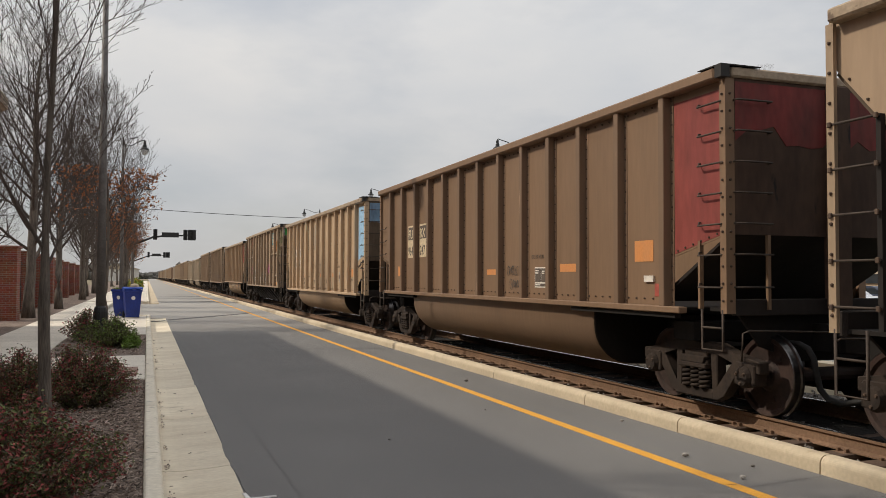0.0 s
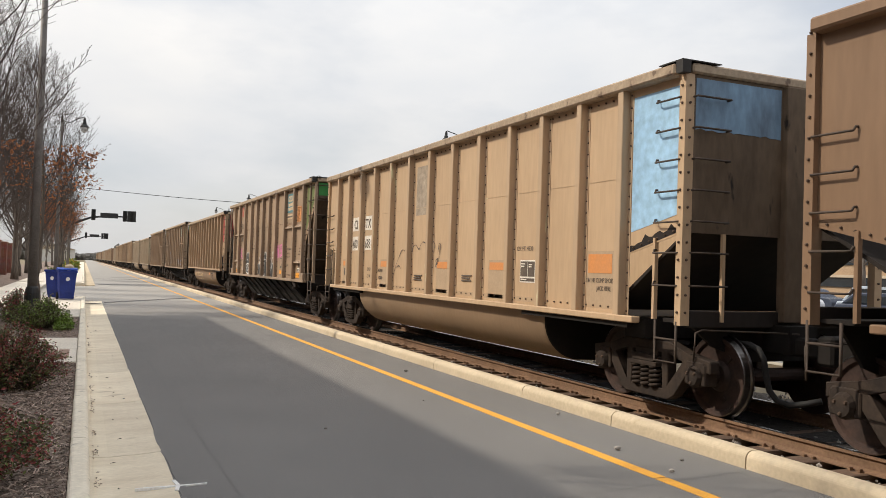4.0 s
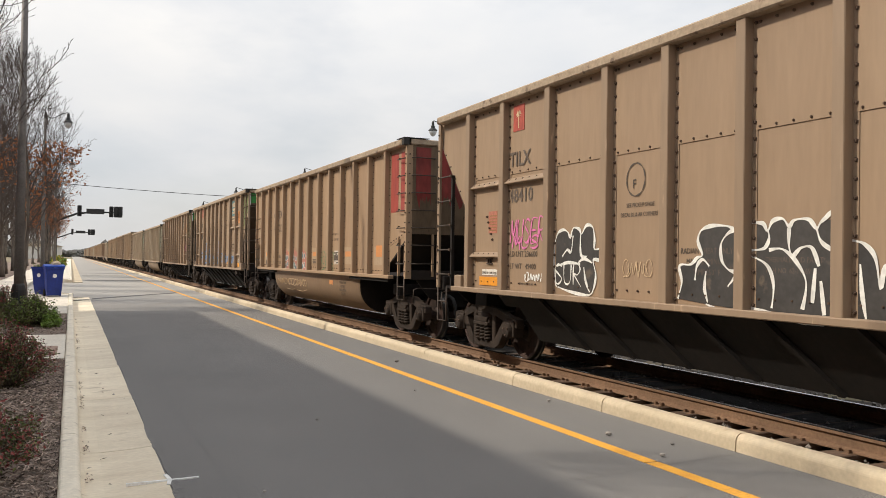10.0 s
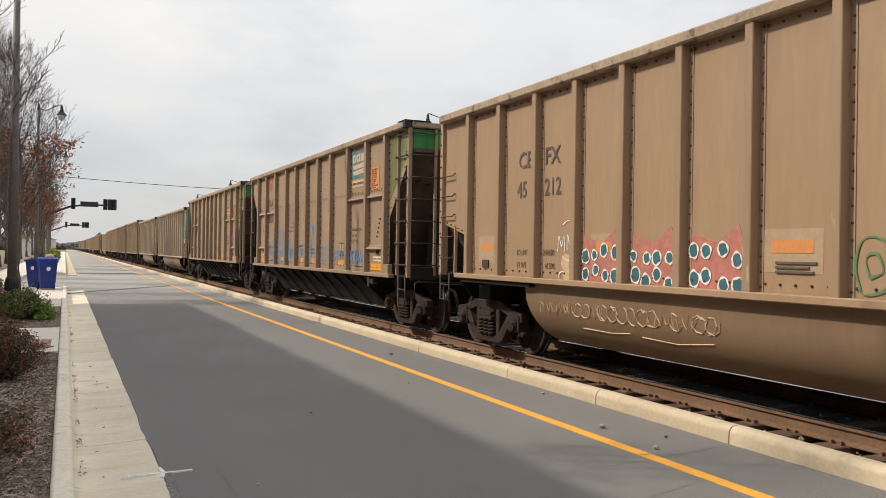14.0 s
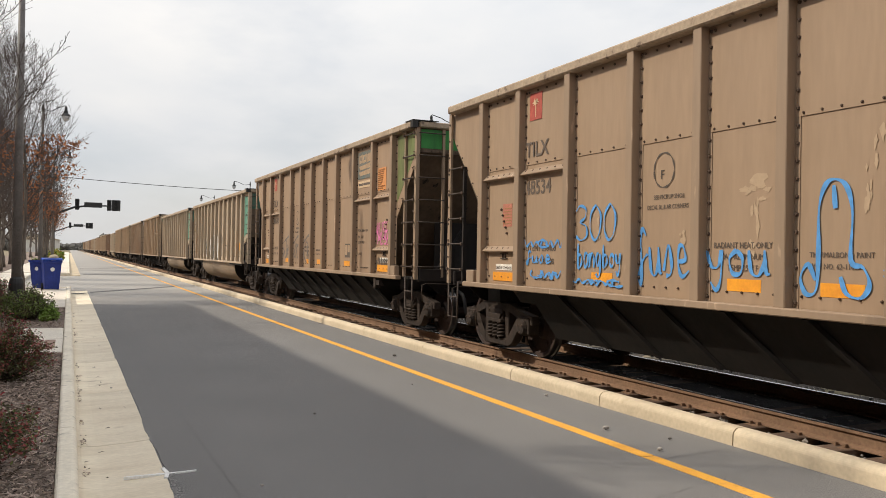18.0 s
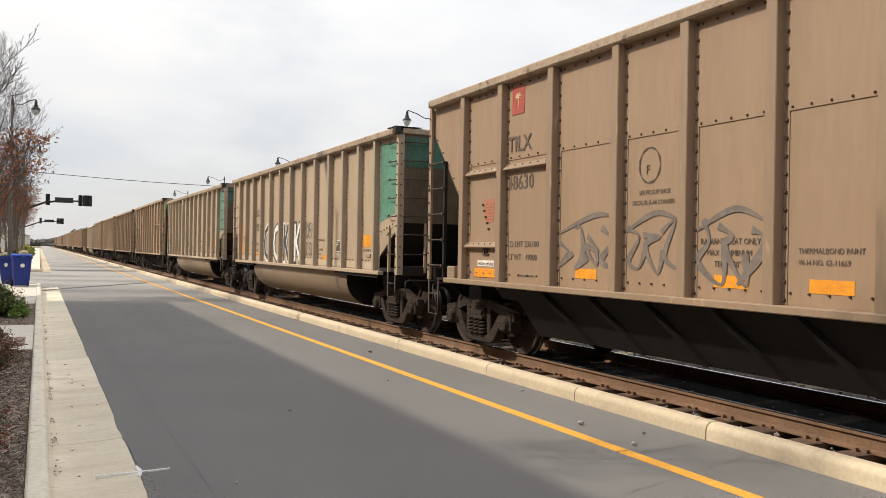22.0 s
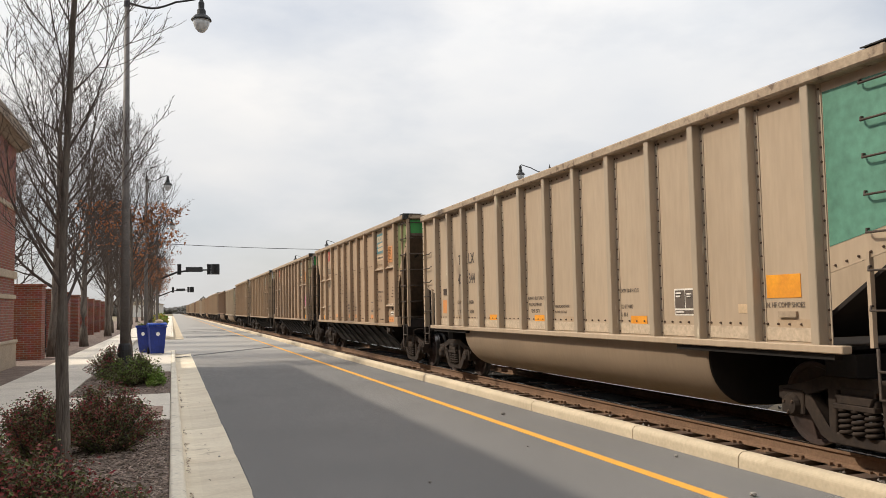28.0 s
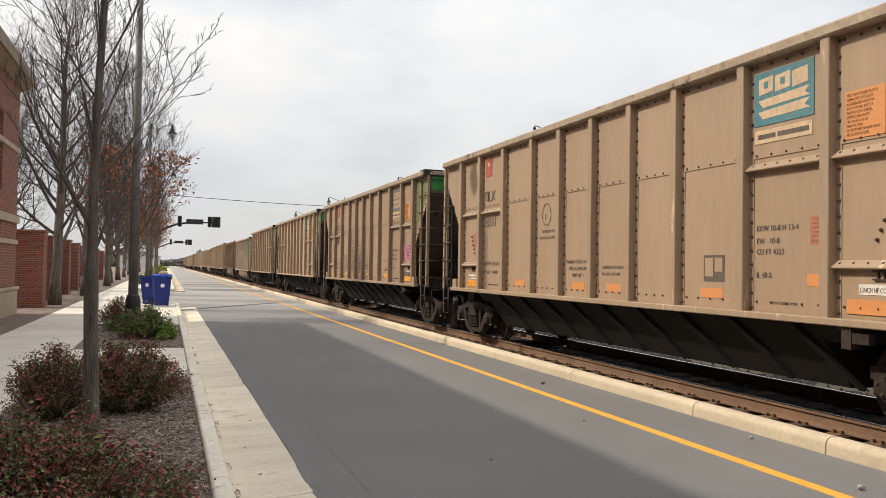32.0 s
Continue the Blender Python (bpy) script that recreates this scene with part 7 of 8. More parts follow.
# ---- shrubs and bark chips ----
def shrub(seed, x, y, rx, ry, h, mixes, count, label, size=0.0155):
    """A dense low shrub: sprigs fanning out of the ground, each set with small folded leaves; red ones towards the tips."""
    r = random.Random(seed)
    s = tagged(empty("shrub", pose(x, y, 0.09)), label, "shrub", "shrubs in the strip")
    stems = bmesh.new()
    sprigs = []
    for k in range(150):
        a = r.uniform(0, 6.28)
        f = r.random() ** 0.55
        wob = 1 + 0.16 * math.sin(3 * a + seed) + 0.1 * math.sin(5 * a + 2 * seed)
        top = Vector((rx * f * wob * math.cos(a), ry * f * wob * math.sin(a), h * math.sqrt(max(0.06, 1 - 0.88 * f * f)) * r.uniform(0.72, 1.0) + (r.uniform(0, 0.14) if r.random() < 0.25 else 0)))
        mid = Vector((top.x * 0.62, top.y * 0.62, top.z * 0.45))
        base = Vector((top.x * 0.2, top.y * 0.2, 0))
        tube(stems, [base, mid, top], [0.007, 0.005, 0.0025], 3, cap=False)
        sprigs.append((base, mid, top))
    part("stem_clump", stems, TWIG, s)
    for mname, material, share in mixes:
        red = mname in ("red_foliage", "bloom", "bright_foliage")
        vs, fs = [], []
        for _ in range(int(count * share)):
            base, mid, top = r.choice(sprigs)
            f = 1 - r.random() ** 1.3 * (0.45 if red else 0.85)
            p = base.lerp(mid, f * 2) if f < 0.5 else mid.lerp(top, f * 2 - 1)
            p = p + Vector((r.gauss(0, 1), r.gauss(0, 1), r.gauss(0, 0.8))) * 0.034
            p.z = max(p.z, 0.02)
            q = Euler((r.uniform(-1.1, 1.1), r.uniform(-1.1, 1.1), r.uniform(0, 6.3))).to_matrix()
            k = size * r.uniform(0.6, 1.35)
            b = len(vs)
            vs += [p + q @ Vector(c) for c in ((0, -k, 0), (k * 0.5, 0, k * 0.2), (0, k, -k * 0.15), (-k * 0.5, 0, k * 0.2))]
            fs += [(b, b + 1, b + 2), (b, b + 2, b + 3)]
        me = bpy.data.meshes.new(mname)
        me.from_pydata(vs, [], fs)
        me.materials.append(material)
        ob = new(mname, me)
        ob.parent = s
    return s


RED = [("dark_foliage", LEAF_D, 0.44), ("green_foliage", LEAF_G, 0.30), ("red_foliage", LEAF_R, 0.24), ("bloom", BLOOM, 0.006)]
GREEN = [("dark_foliage", LEAF_D, 0.42), ("green_foliage", LEAF_G, 0.40), ("bright_foliage", LEAF_B, 0.18)]
shrub(1, -0.92, 5.85, 0.76, 0.85, 0.70, RED, 34000, "dense rose shrub with red and green leaves in mulch")
shrub(2, -0.62, 10.2, 0.52, 0.55, 0.74, RED, 17000, "dark red-leaved rose shrub beside the kerb")
shrub(3, -1.28, 9.9, 0.45, 0.5, 0.74, RED, 14000, "dark red-leaved rose shrub behind the tree")
shrub(4, -0.72, 19.0, 0.62, 0.8, 0.66, GREEN, 8000, "rounded green shrub at the foot of the lamp post", 0.024)
shrub(5, -1.25, 20.8, 0.5, 0.6, 0.8, RED, 5000, "reddish shrub beside the lamp post", 0.024)
shrub(6, -1.45, 7.6, 0.36, 0.45, 0.48, GREEN, 5000, "low green shrub at the sidewalk edge")
shrub(7, -1.2, 3.2, 0.55, 0.6, 0.6, RED, 14000, "red-leaved rose shrub in mulch")
shrub(8, -0.26, 18.7, 0.16, 0.6, 0.26, [("bright_foliage", LEAF_B, 0.75), ("green_foliage", LEAF_G, 0.25)], 2600, "bright green grass tuft at the kerb", 0.03)
r = random.Random(9)
vs, fs = [], []
for i in range(26000):
    y = 2.5 + 11 * r.random() ** 1.4 if i < 24000 else r.uniform(16.7, 22.5)
    c = Vector((r.uniform(-1.75, 0.02), y, 0.103 + r.uniform(0, 0.014)))
    if 12.68 < y < 16.6:
        continue
    q = Euler((r.uniform(-0.7, 0.7), r.uniform(-0.5, 0.5), r.uniform(0, 6.3))).to_matrix()
    lx, ly = r.uniform(0.007, 0.036) * (1.0 if r.random() < 0.8 else 1.6), r.uniform(0.0022, 0.005)
    b = len(vs)
    vs += [c + q @ Vector(k) for k in ((-lx, -ly, 0), (lx, -ly, 0), (lx, ly, 0), (-lx, ly, 0), (-lx * 0.8, 0, 0.007), (lx * 0.8, 0, 0.007))]
    fs += [(b, b + 1, b + 5, b + 4), (b + 3, b + 4, b + 5, b + 2)]
me = bpy.data.meshes.new("bark_chips")
me.from_pydata(vs, [], fs)
me.materials.append(CHIP)
tagged(new("bark_chips", me), "brown bark chips scattered in the planting strip", "mulch", kind="stuff")
bm = bmesh.new()
for i in range(34):
    x, y = r.choice(((r.uniform(0.21, 0.7), r.uniform(3, 20)), (r.uniform(0.06, 0.5), r.uniform(4, 12))))
    z = 0.154 if x < 0.14 else 0.0
    if 0.14 < x < 0.21:
        continue
    s = r.uniform(0.008, 0.03)
    q = Matrix.Translation((x, y, z)) @ Euler((r.uniform(-0.3, 0.3), r.uniform(-0.3, 0.3), r.uniform(0, 6))).to_matrix().to_4x4()
    bm.faces.new([bm.verts.new(q @ Vector(k)) for k in ((-s, 0, 0), (0, -s * 0.5, 0.004), (s, 0, 0), (0, s * 0.5, 0.006))])
heaps = [(r.uniform(3, 24), r.uniform(0.03, 0.22)) for _ in range(16)] + [(7.3, 0.05), (9.9, 0.12), (10.6, 0.3)]
for i in range(260):
    yh, spread = r.choice(heaps)
    y = yh + r.gauss(0, spread)
    x = 0.20 + abs(r.gauss(0, 0.022))
    s = r.uniform(0.004, 0.017)
    q = Matrix.Translation((x, y, -0.006)) @ Euler((r.uniform(-0.5, 0.5), r.uniform(-0.5, 0.5), r.uniform(0, 6))).to_matrix().to_4x4()
    bm.faces.new([bm.verts.new(q @ Vector(k)) for k in ((-s, 0, 0), (0, -s * 0.6, 0.004), (s, 0, 0), (0, s * 0.6, 0.006))])
tagged(part("leaf_litter", bm, CHIP), "dry leaf bits lying in the gutter", "leaf litter", kind="stuff")


# ---- street lamps ----
def street_lamp(m, arm, label, up=0.0):
    l = tagged(empty("street_lamp", m), label, "street lamp", "street lamps")
    bm = bmesh.new()
    lathe(bm, [(0.22, 0.0), (0.22, 0.10), (0.17, 0.18), (0.155, 0.70), (0.13, 0.80), (0.105, 0.84)], (0, 0, 0), "z", 16)
    part("base", bm, DARKMETAL, l, "dark cast base skirt")
    bm = bmesh.new()
    tube(bm, [(0, 0, 0.6), (0, 0, 4.5), (0, 0, up + 8.55)], [0.106, 0.082, 0.055], 14)
    part("pole", bm, POST, l, smooth=True)
    bm = bmesh.new()
    lathe(bm, [(0.07, up + 8.50), (0.075, up + 8.62), (0.05, up + 8.70), (0.06, up + 8.76), (0.03, up + 8.84), (0.012, up + 8.95)], (0, 0, 0), "z", 12)
    part("finial", bm, DARKMETAL, l)
    bm = bmesh.new()
    n = 12
    pts = [(arm * (i / n), 0, up + 8.62 - 0.10 * math.sin(math.pi * min(i / n * 1.5, 1.0)) + 0.24 * max(0, (i / n - 0.35) / 0.65) ** 1.2) for i in range(n + 1)]
    tube(bm, pts + [(arm + 0.06, 0, up + 8.80)], 0.024, 7)
    part("arm", bm, DARKMETAL, l, smooth=True)
    bm = bmesh.new()
    lathe(bm, [(0.03, up + 8.84), (0.05, up + 8.80), (0.07, up + 8.76), (0.07, up + 8.62), (0.10, up + 8.58), (0.105, up + 8.48), (0.16, up + 8.44), (0.235, up + 8.36), (0.24, up + 8.33)], (arm + 0.05, 0, 0), "z", 16)
    head = part("lamp_head", bm, DARKMETAL, l, "dark bell-shaped lamp head", smooth=False)
    bm = bmesh.new()
    lathe(bm, [(0.20, up + 8.33), (0.19, up + 8.24), (0.14, up + 8.12), (0.07, up + 8.05), (0.02, up + 8.03)], (arm + 0.05, 0, 0), "z", 16)
    part("globe", bm, LAMPGLASS, head, "clear acorn glass globe", smooth=True)
    return l


lamp = street_lamp(pose(-0.97, 20.6, 0.08), 1.62, "tall bronze street lamp with a bell-shaped head", 0.17)
short = street_lamp(pose(-1.25, 47.0, 0.08), 1.02, "tall bronze street lamp beside the sidewalk")
for x, y in ((-1.05, 69.0), (-2.2, 89.8), (-2.6, 115.0), (-2.8, 140), (-3.0, 165)):
    copy_thing(short, pose(x, y, 0.08))
for x, y in ((18.9, 39.6), (18.9, 65.7), (17.4, 88), (17.6, 113)):
    tagged(copy_thing(lamp, pose(x, y, -0.15, 0, 0, 180)), "tall bronze street lamp beyond the track")


# ---- traffic signals on mast arms ----
def signal(m, reach, label):
    s = tagged(empty("traffic_signal", m), label, "traffic light", "traffic signals")
    bm = bmesh.new()
    tube(bm, [(0, 0, 0), (0, 0, 6.2)], [0.16, 0.12], 12)
    part("pole", bm, DARKMETAL, s, smooth=True)
    bm = bmesh.new()
    tube(bm, [(0, 0, 4.15), (reach * 0.18, 0, 4.5), (reach * 0.4, 0, 5.0), (reach * 0.6, 0, 5.17), (reach, 0, 5.22)], [0.12, 0.11, 0.09, 0.08, 0.06], 10)
    part("mast_arm", bm, DARKMETAL, s, smooth=True)
    for x, w, lamps in ((reach * 0.44, 0.34, 3), (reach * 0.90, 0.34, 3), (reach * 1.0, 0.72, 5)):
        bm = bmesh.new()
        bx(bm, x - w / 2, x + w / 2, -0.34, -0.14, 4.78, 5.72)
        body = part("signal_head", bevelled(bm, 0.03), DARKMETAL, s, "black signal housing")
        for k in range(3):
            bm = bmesh.new()
            lathe(bm, [(0.12, -0.36), (0.12, -0.50), (0.11, -0.50), (0.11, -0.36)], (x, 0, 4.95 + 0.30 * k), "y", 12)
            part("visor", bm, DARKMETAL, body)
    # sign panel takes the dark metal colour to stand for its shaded face
    bm = bmesh.new()
    bx(bm, reach * 0.54, reach * 0.80, -0.14, -0.10, 5.02, 5.46)
    part("street_sign", bm, DARKMETAL, s, "street sign panel coloured dark for its shaded face")
    return s


sg = signal(pose(-1.75, 77.5, 0.08), 5.5, "black traffic signal mast reaching over the street")
copy_thing(sg, pose(-2.2, 150, 0.08))
bm = bmesh.new()
tube(bm, [(-4 + 2.2 * i, 77.0 + 0.1 * i, 7.75 - 0.028 * i - 0.35 * math.sin(math.pi * i / 14)) for i in range(15)], 0.025, 5)
tagged(part("overhead_cable", bm, WIRE), "thin black cable slung across the street", "cable")


# ---- bins ----
def bin_at(m, lid_open, label):
    b = tagged(empty("wheeled_bin", m), label, "bin", "blue bins")
    bm = bmesh.new()
    lo = [(-0.24, -0.26), (0.24, -0.26), (0.24, 0.26), (-0.24, 0.26)]
    rings = []
    for k, z in ((0.9, 0.04), (1.0, 0.30), (1.18, 0.94), (1.28, 0.95), (1.28, 1.02), (1.16, 1.02)):
        rings.append([bm.verts.new((x * k, y * k * (1.1 if z > 0.2 else 1.0), z)) for x, y in lo])
    for a, c in zip(rings, rings[1:]):
        for k in range(4):
            bm.faces.new((a[k], a[(k + 1) % 4], c[(k + 1) % 4], c[k]))
    bm.faces.new(rings[0][::-1])
    bm.faces.new([bm.verts.new((x * 1.1, y * 1.1, 0.8)) for x, y in lo])
    part("body", bm, BLUEBIN, b)
    for s in (-1, 1):
        bm = bmesh.new()
        lathe(bm, [(0.12, s * 0.22), (0.12, s * 0.28), (0.05, s * 0.29)], (0, 0.26, 0.12), "x", 14)
        part("wheel", bm, RUBBER, b)
    bm = bmesh.new()
    if lid_open:
        prism(bm, [(0.30, 1.02), (0.36, 1.04), (0.52, 0.30), (0.46, 0.28)], "x", -0.29, 0.29)
    else:
        prism(bm, [(-0.36, 1.03), (0.34, 1.03), (0.34, 1.07), (0.0, 1.12), (-0.36, 1.07)], "x", -0.32, 0.32)
    part("lid", bm, BLUELID, b, "bright blue lid")
    bm = bmesh.new()
    tube(bm, [(-0.24, 0.34, 0.98), (-0.24, 0.42, 0.99), (0.24, 0.42, 0.99), (0.24, 0.34, 0.98)], 0.015, 6)
    part("handle", bm, BLUELID, b)
    bm = bmesh.new()
    lathe(bm, [(0.07, 0), (0.07, 0.004)], (0.0, -0.345, 0.72), "y", 14)
    part("round_mark", bm, WHITE_PAINT, b, "pale round mark")
    return b


bin_at(pose(-0.46, 31.7, 0.118, 0, 0, 8), False, "dark blue wheeled bin beside the kerb")
bin_at(pose(-0.74, 32.5, 0.118, 0, 0, -35), True, "blue wheeled bin with its lid hanging open")
bm = bmesh.new()
bmesh.ops.create_icosphere(bm, subdivisions=2, radius=0.2, matrix=Matrix.Translation((-0.40, 31.72, 1.24)) @ Matrix.Diagonal((0.8, 0.8, 0.55, 1)))
for v in bm.verts:
    v.co += Vector((r.uniform(-1, 1), r.uniform(-1, 1), r.uniform(-1, 1))) * 0.02
tagged(part("paper_sack", bm, CREAMPATCH), "crumpled tan paper sack lying on the blue bin", "sack")


# ---- brick building, piers and wall along the sidewalk ----
bld = tagged(empty("brick_building", pose(-4.42, 3.2, 0.05)), "two-storey red brick building with stone bands and dark windows", "building")
bm = bmesh.new()
openings = [(20.6, 22.2), (16.2, 17.8), (11.8, 13.4), (7.4, 9.0), (3.0, 4.6), (-1.4, 0.2), (-5.8, -4.2), (-10.2, -8.6)]
edges = [-30.0]
for a, b in sorted(openings):
    edges += [a, b]
edges.append(24.6)
zrows = ((0.80, 2.70), (3.4, 5.45))
for z0, z1 in ((0.0, 0.80), (2.70, 3.4), (5.45, 6.5)):
    bx(bm, -9, 0, -30, 24.6, z0, z1)
for z0, z1 in zrows:
    for k in range(0, len(edges), 2):
        bx(bm, -9, 0, edges[k], edges[k + 1], z0, z1)
    bx(bm, -9, -0.3, -29.7, 24.3, z0, z1)
part("brick_wall", bm, BRICK, bld)
for z0, z1, d in ((0.0, 0.74, 0.06), (0.74, 0.83, 0.10), (2.62, 2.84, 0.07), (2.02, 2.15, 0.05), (4.64, 4.78, 0.05)):
    bm = bmesh.new()
    bx(bm, -9 - d, d, -30 - d, 24.6 + d, z0, z1)
    part("stone_band", bevelled(bm, 0.015), CASTSTONE, bld, "pale cast stone band")
bm = bmesh.new()
prism(bm, [(-9.4, 6.5), (0.06, 6.5), (0.30, 6.66), (0.36, 6.66), (0.36, 6.98), (-9.4, 6.98)], "y", -30.4, 24.95)
part("eave", bm, mat("weathered eave stone", (0.30, 0.235, 0.17), (0.23, 0.18, 0.13), rough=0.9, big=2, small=18), bld, "projecting eave")
for a, b in openings:
    for z0, z1 in zrows:
        win = empty("window")
        win.parent = bld
        bm = bmesh.new()
        bx(bm, -0.22, -0.20, a, b, z0, z1)
        part("pane", bm, GLASS, win)
        bm = bmesh.new()
        for y0, y1, q0, q1 in ((a, a + 0.07, z0, z1), (b - 0.07, b, z0, z1), (a, b, z0, z0 + 0.07), (a, b, z1 - 0.07, z1), ((a + b) / 2 - 0.03, (a + b) / 2 + 0.03, z0, z1), (a, b, (z0 + z1) / 2 - 0.03, (z0 + z1) / 2 + 0.03)):
            bx(bm, -0.20, -0.12, y0, y1, q0, q1)
        part("window_frame", bm, DARKMETAL, win)


def pier(x, y, s, h, label):
    p = tagged(empty("brick_pier", pose(x, y, 0.05)), label, "brick pier", "brick piers")
    bm = bmesh.new()
    bx(bm, -s / 2, s / 2, -s / 2, s / 2, 0, h)
    part("shaft", bm, BRICK, p)
    bm = bmesh.new()
    bx(bm, -s / 2 - 0.05, s / 2 + 0.05, -s / 2 - 0.05, s / 2 + 0.05, h, h + 0.09)
    bx(bm, -s / 2 - 0.02, s / 2 + 0.02, -s / 2 - 0.02, s / 2 + 0.02, h - 0.42, h - 0.36)
    part("cap", bevelled(bm, 0.015), BRICK, p, "corbelled brick cap")
    for k in range(6):
        bm = bmesh.new()
        bx(bm, -s / 2 + 0.06 + k * (s - 0.12) / 6, -s / 2 + 0.06 + (k + 0.45) * (s - 0.12) / 6, -s / 2 - 0.012, -s / 2, h - 0.34, h - 0.06)
        part("dentil", bm, BRICK, p)
    return p


piers = [(-4.55, 31.6, 0.85), (-4.75, 37.6, 0.8), (-5.0, 43.6, 0.8), (-5.2, 50, 0.8), (-5.4, 57, 0.8), (-5.6, 64, 0.8), (-5.8, 72, 0.8), (-6.0, 80, 0.8)]
for i, (x, y, s) in enumerate(piers):
    pier(x, y, s, 2.5, "red brick pier with a corbelled cap")
for (x0, y0, s0), (x1, y1, s1) in zip(piers, piers[1:]):
    g = tagged(empty("iron_gate", pose((x0 + x1) / 2 - 0.1, (y0 + y1) / 2, 0.05)), "dark iron gate panel between brick piers", "gate", "gates between the piers")
    half = (y1 - y0 - s0) / 2
    bm = bmesh.new()
    for z in (0.15, 1.1, 2.0):
        bx(bm, -0.03, 0.03, -half, half, z, z + 0.06)
    part("gate_rail", bm, DARKMETAL, g)
    n = int(half * 2 / 0.13)
    bm = bmesh.new()
    for k in range(n):
        bx(bm, -0.012, 0.012, -half + k * 0.13, -half + k * 0.13 + 0.024, 0.0, 2.15)
    tagged(part("gate_infill", bm, DARKMETAL, g), kind="stuff")
    bm = bmesh.new()
    bx(bm, -2.2, -2.0, -half - 0.4, half + 0.4, 0, 2.2)
    part("court_wall", bm, BRICK, g)


# ---- beyond the track: car park, low buildings, parked cars ----
bm = bmesh.new()
bx(bm, 13.0, 70.0, -30, 130, -0.3, -0.17)
setting("car_park", bm, mat("worn car park asphalt", (0.24, 0.23, 0.215), (0.19, 0.18, 0.17), rough=0.92, small=20, bump=0.3), "pale worn asphalt car park beyond the track")
bm = bmesh.new()
bx(bm, 12.6, 13.0, -30, 130, -0.3, -0.05)
setting("car_park_kerb", bm, KERBSTONE, "concrete kerb along the car park")


def parked_car(m, material, label, tall):
    c = tagged(empty("parked_car", m), label, "car", "cars in the car park")
    bm = bmesh.new()
    body = [(-2.2, 0.35), (-2.25, 0.75), (-2.1, 0.95), (-1.2, 1.0), (2.1, 0.98), (2.25, 0.7), (2.2, 0.35)]
    prism(bm, body, "x", -0.88, 0.88)
    part("body", bevelled(bm, 0.06, 2), material, c)
    bm = bmesh.new()
    h = 1.65 if tall else 1.42
    prism(bm, [(-1.2, 0.98), (-0.5, h - 0.05), (-0.2, h), (1.4, h), (2.0, 0.98)], "x", -0.74, 0.74)
    part("cabin", bevelled(bm, 0.05), material, c)
    bm = bmesh.new()
    prism(bm, [(-0.98, 1.03), (-0.45, h - 0.12), (1.3, h - 0.10), (1.75, 1.03)], "x", -0.75, 0.75)
    part("side_window", bm, GLASS, c)
    for y in (-1.35, 1.35):
        for s in (-1, 1):
            bm = bmesh.new()
            lathe(bm, [(0.2, s * 0.68), (0.33, s * 0.70), (0.33, s * 0.88), (0.2, s * 0.89)], (0, y, 0.33), "x", 18)
            w = part("wheel", bm, RUBBER, c)
            bm = bmesh.new()
            lathe(bm, [(0.2, s * 0.885), (0.2, s * 0.895), (0.08, s * 0.90)], (0, y, 0.33), "x", 12)
            part("rim", bm, CARSILVER, w)
    return c


suv = parked_car(pose(31, 24.0, -0.17, 0, 0, 0), CARSILVER, "silver-blue estate car parked in the car park", True)
sedan = parked_car(pose(27.5, 15.5, -0.17), CARWHITE, "white saloon car parked in the car park", False)
dark = parked_car(pose(36, 33, -0.17), CARDARK, "dark blue car parked in the car park", False)
for src, x, y in ((sedan, 31, 30.5), (dark, 27.5, 21.0), (suv, 40, 41), (sedan, 36, 46), (dark, 31, 12), (suv, 27.5, 9.0)):
    copy_thing(src, pose(x, y, -0.17))
far_b = tagged(empty("low_building", pose(66, 48, -0.2)), "low tan building with rows of bands across the car park", "building")
bm = bmesh.new()
bx(bm, 0, 18, -40, 40, 0, 9)
part("wall", bm, mat("tan brick", (0.38, 0.27, 0.17), (0.32, 0.22, 0.14), rough=0.9, big=1, small=8), far_b)
for k in range(4):
    bm = bmesh.new()
    bx(bm, -0.15, 0.1, -40, 40, 1.4 + 2.1 * k, 2.3 + 2.1 * k)
    part("window_band", bm, GLASS, far_b)
    bm = bmesh.new()
    bx(bm, -0.3, 0.1, -40, 40, 2.3 + 2.1 * k, 2.55 + 2.1 * k)
    part("ledge", bm, CASTSTONE, far_b)

# ---- the far end of the street ----
for i, (x, y) in enumerate(((24, 190), (27, 215), (30, 240), (-7, 130), (-8, 175))):
    p = tagged(empty("utility_pole", pose(x, y, -0.2)), "wooden utility pole with a crossarm", "utility pole", "utility poles")
    bm = bmesh.new()
    tube(bm, [(0, 0, 0), (0, 0, 11)], [0.16, 0.11], 8)
    part("pole", bm, BARK, p)
    bm = bmesh.new()
    bx(bm, -1.2, 1.2, -0.06, 0.06, 10.2, 10.35)
    part("crossarm", bm, BARK, p)
shed = tagged(empty("white_shed", pose(-9, 330, -0.2)), "white low building at the end of the street", "building")
bm = bmesh.new()
bx(bm, -8, 6, 0, 12, 0, 4.5)
part("wall", bm, WHITEWALL, shed)
bm = bmesh.new()
prism(bm, [(-8.5, 4.5), (6.5, 4.5), (-1, 6.6)], "y", -0.4, 12.4)
part("roof", bm, CASTSTONE, shed)
r = random.Random(17)
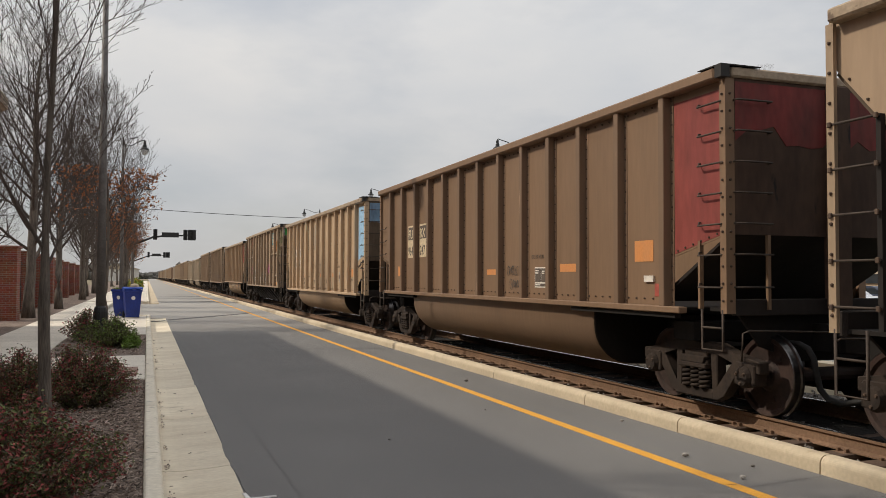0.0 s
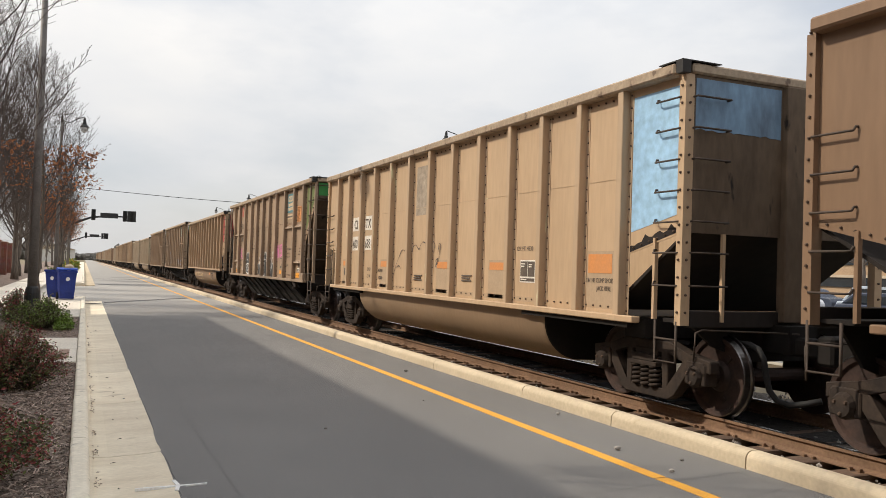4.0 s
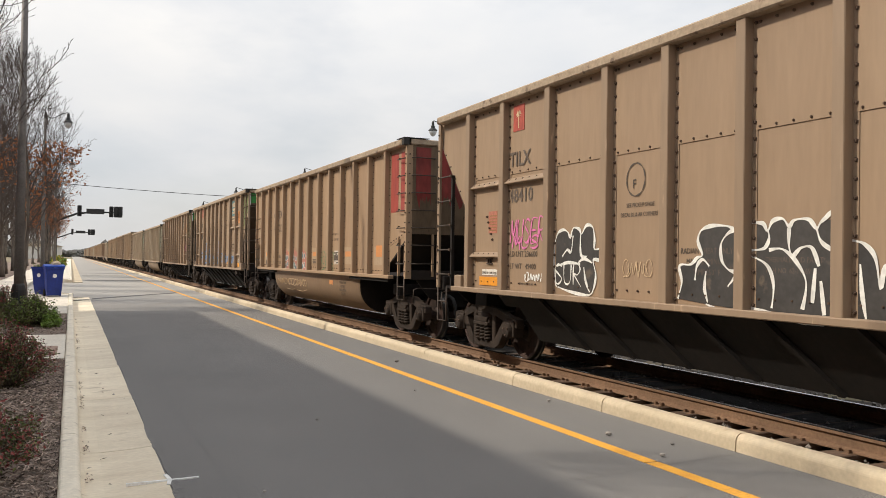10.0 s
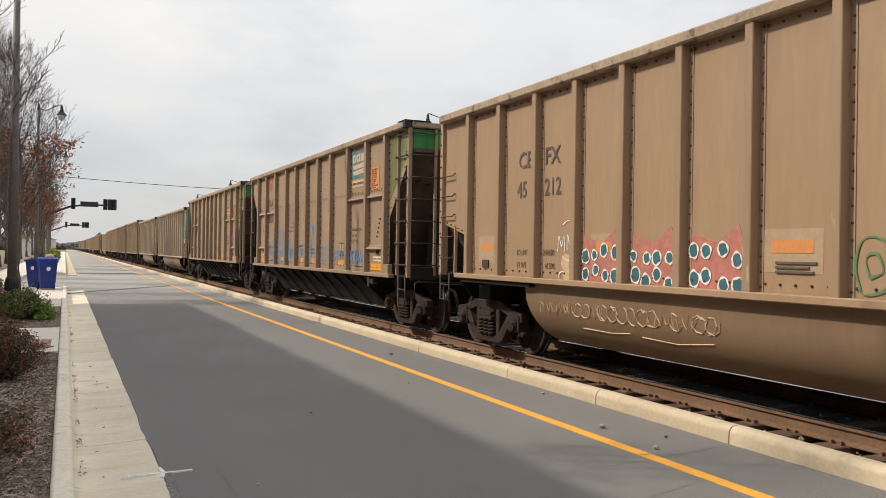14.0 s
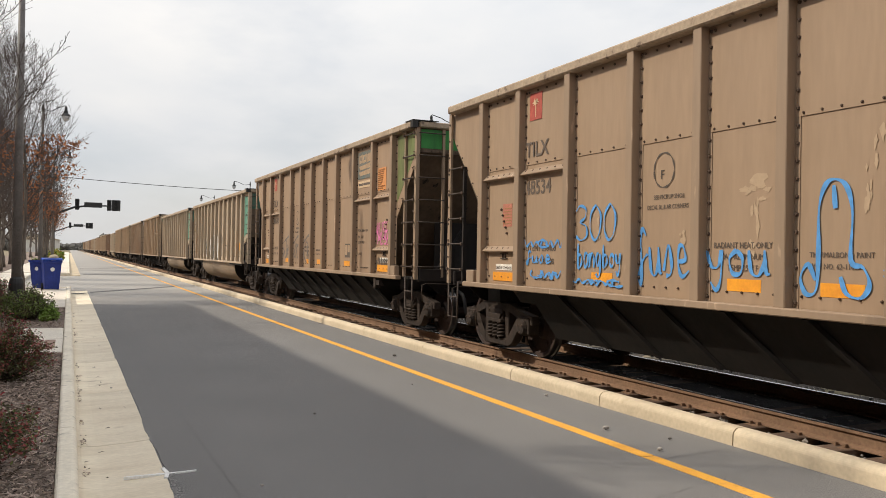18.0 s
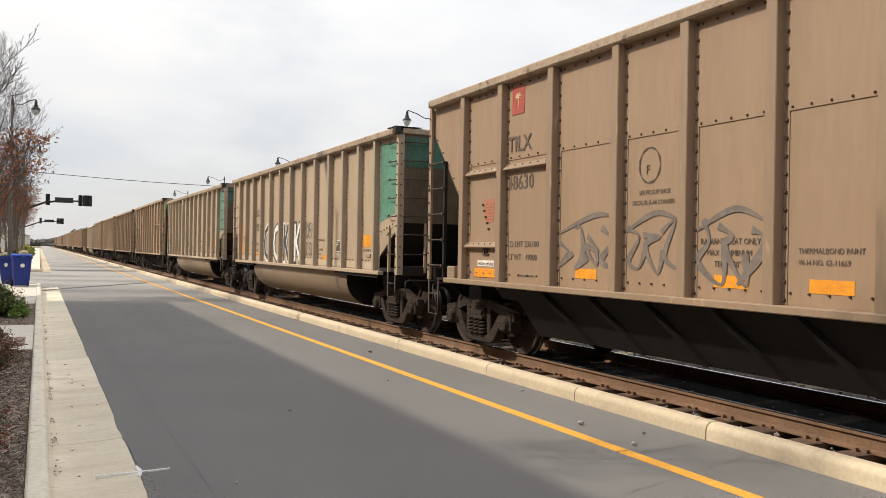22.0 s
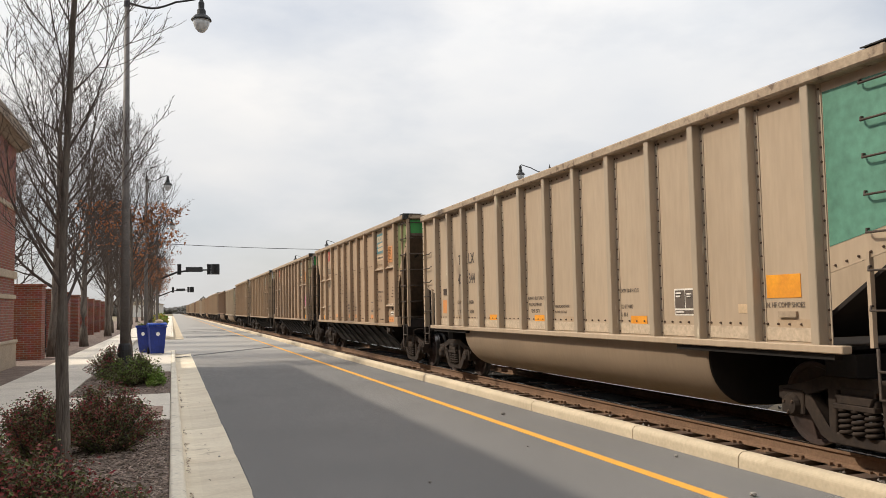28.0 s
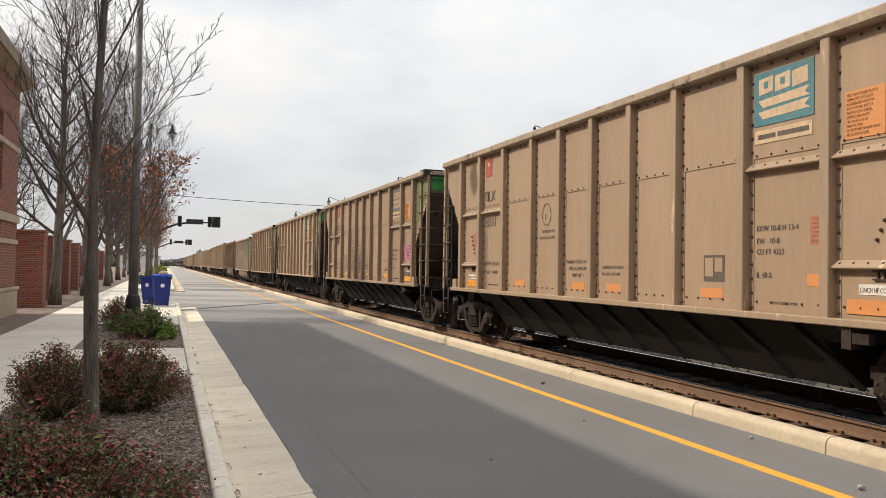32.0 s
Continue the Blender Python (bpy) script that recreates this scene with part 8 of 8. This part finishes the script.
for k, (x0, x1, y0, y1, h) in enumerate(((-160, -14, 420, 470, 9), (14, 260, 420, 470, 11), (-60, 60, 640, 700, 9), (60, 400, 300, 360, 10), (-260, -40, 160, 230, 11), (75, 130, -60, 160, 9))):
    vs, fs = [], []
    n = 2600
    for i in range(n):
        cx, cy = r.uniform(x0, x1), r.uniform(y0, y1)
        top = h * (0.65 + 0.35 * math.sin(cx * 0.11 + k) * math.sin(cx * 0.047 + 2 * k)) * r.uniform(0.75, 1.1)
        c = Vector((cx, cy, top * r.random() ** 0.7))
        s = r.uniform(0.6, 1.9)
        q = Euler((r.uniform(0, 6), r.uniform(0, 6), r.uniform(0, 6))).to_matrix()
        b = len(vs)
        vs += [c + q @ (Vector(d) * s) for d in ((1, 0, 0), (-1, 0.2, 0), (0, 1, 0.1), (0, -1, 0), (0, 0, 1), (0.1, 0, -1))]
        fs += [tuple(b + j for j in f3) for f3 in ((0, 2, 4), (2, 1, 4), (1, 3, 4), (3, 0, 4), (2, 0, 5), (1, 2, 5), (3, 1, 5), (0, 3, 5))]
    me = bpy.data.meshes.new("far_woods")
    me.from_pydata(vs, [], fs)
    me.materials.append(FARTREE)
    tagged(new("far_woods", me), "distant mixed woods on the horizon", "trees", kind="stuff")
shrub(31, -1.0, 88, 0.9, 1.2, 1.5, [("yellow_foliage", GRASS, 0.7), ("bright_foliage", LEAF_B, 0.3)], 900, "yellow-green shrub far along the kerb", 0.14)
shrub(32, -1.6, 62, 0.8, 1.0, 0.9, GREEN, 900, "green shrub far along the kerb", 0.12)


# ---- what moves: the train rolls by at four metres a second ----
TRAVEL = [(0, -0.857), (4, 15.391), (8, 31.359), (12, 47.497), (16, 63.635), (20, 79.913), (24, 96.021), (28, 112.059), (29, 116.04), (30, 120.025), (31, 124.0), (32, 127.99)]


def travelled(t):
    for (t0, s0), (t1, s1) in zip(TRAVEL, TRAVEL[1:]):
        if t <= t1:
            return s0 + (s1 - s0) * (t - t0) / (t1 - t0)
    return TRAVEL[-1][1]


def motions():
    for car, y in TRAIN:
        walk(car, [(t, pose(TRACK_X, y - s, RAIL_Z)) for t, s in TRAVEL])
    times = [i * 0.16 for i in range(200)] + [32.0]
    turns = [(t, math.degrees(travelled(t) / 0.457)) for t in times]
    for car, y in TRAIN:
        for ob in car.children_recursive:
            if ob.name.split(".")[0] == "wheelset":
                at = ob.matrix_basis.translation.copy()
                walk(ob, [(t, pose(*at, a, 0, 0)) for t, a in turns])


motions()
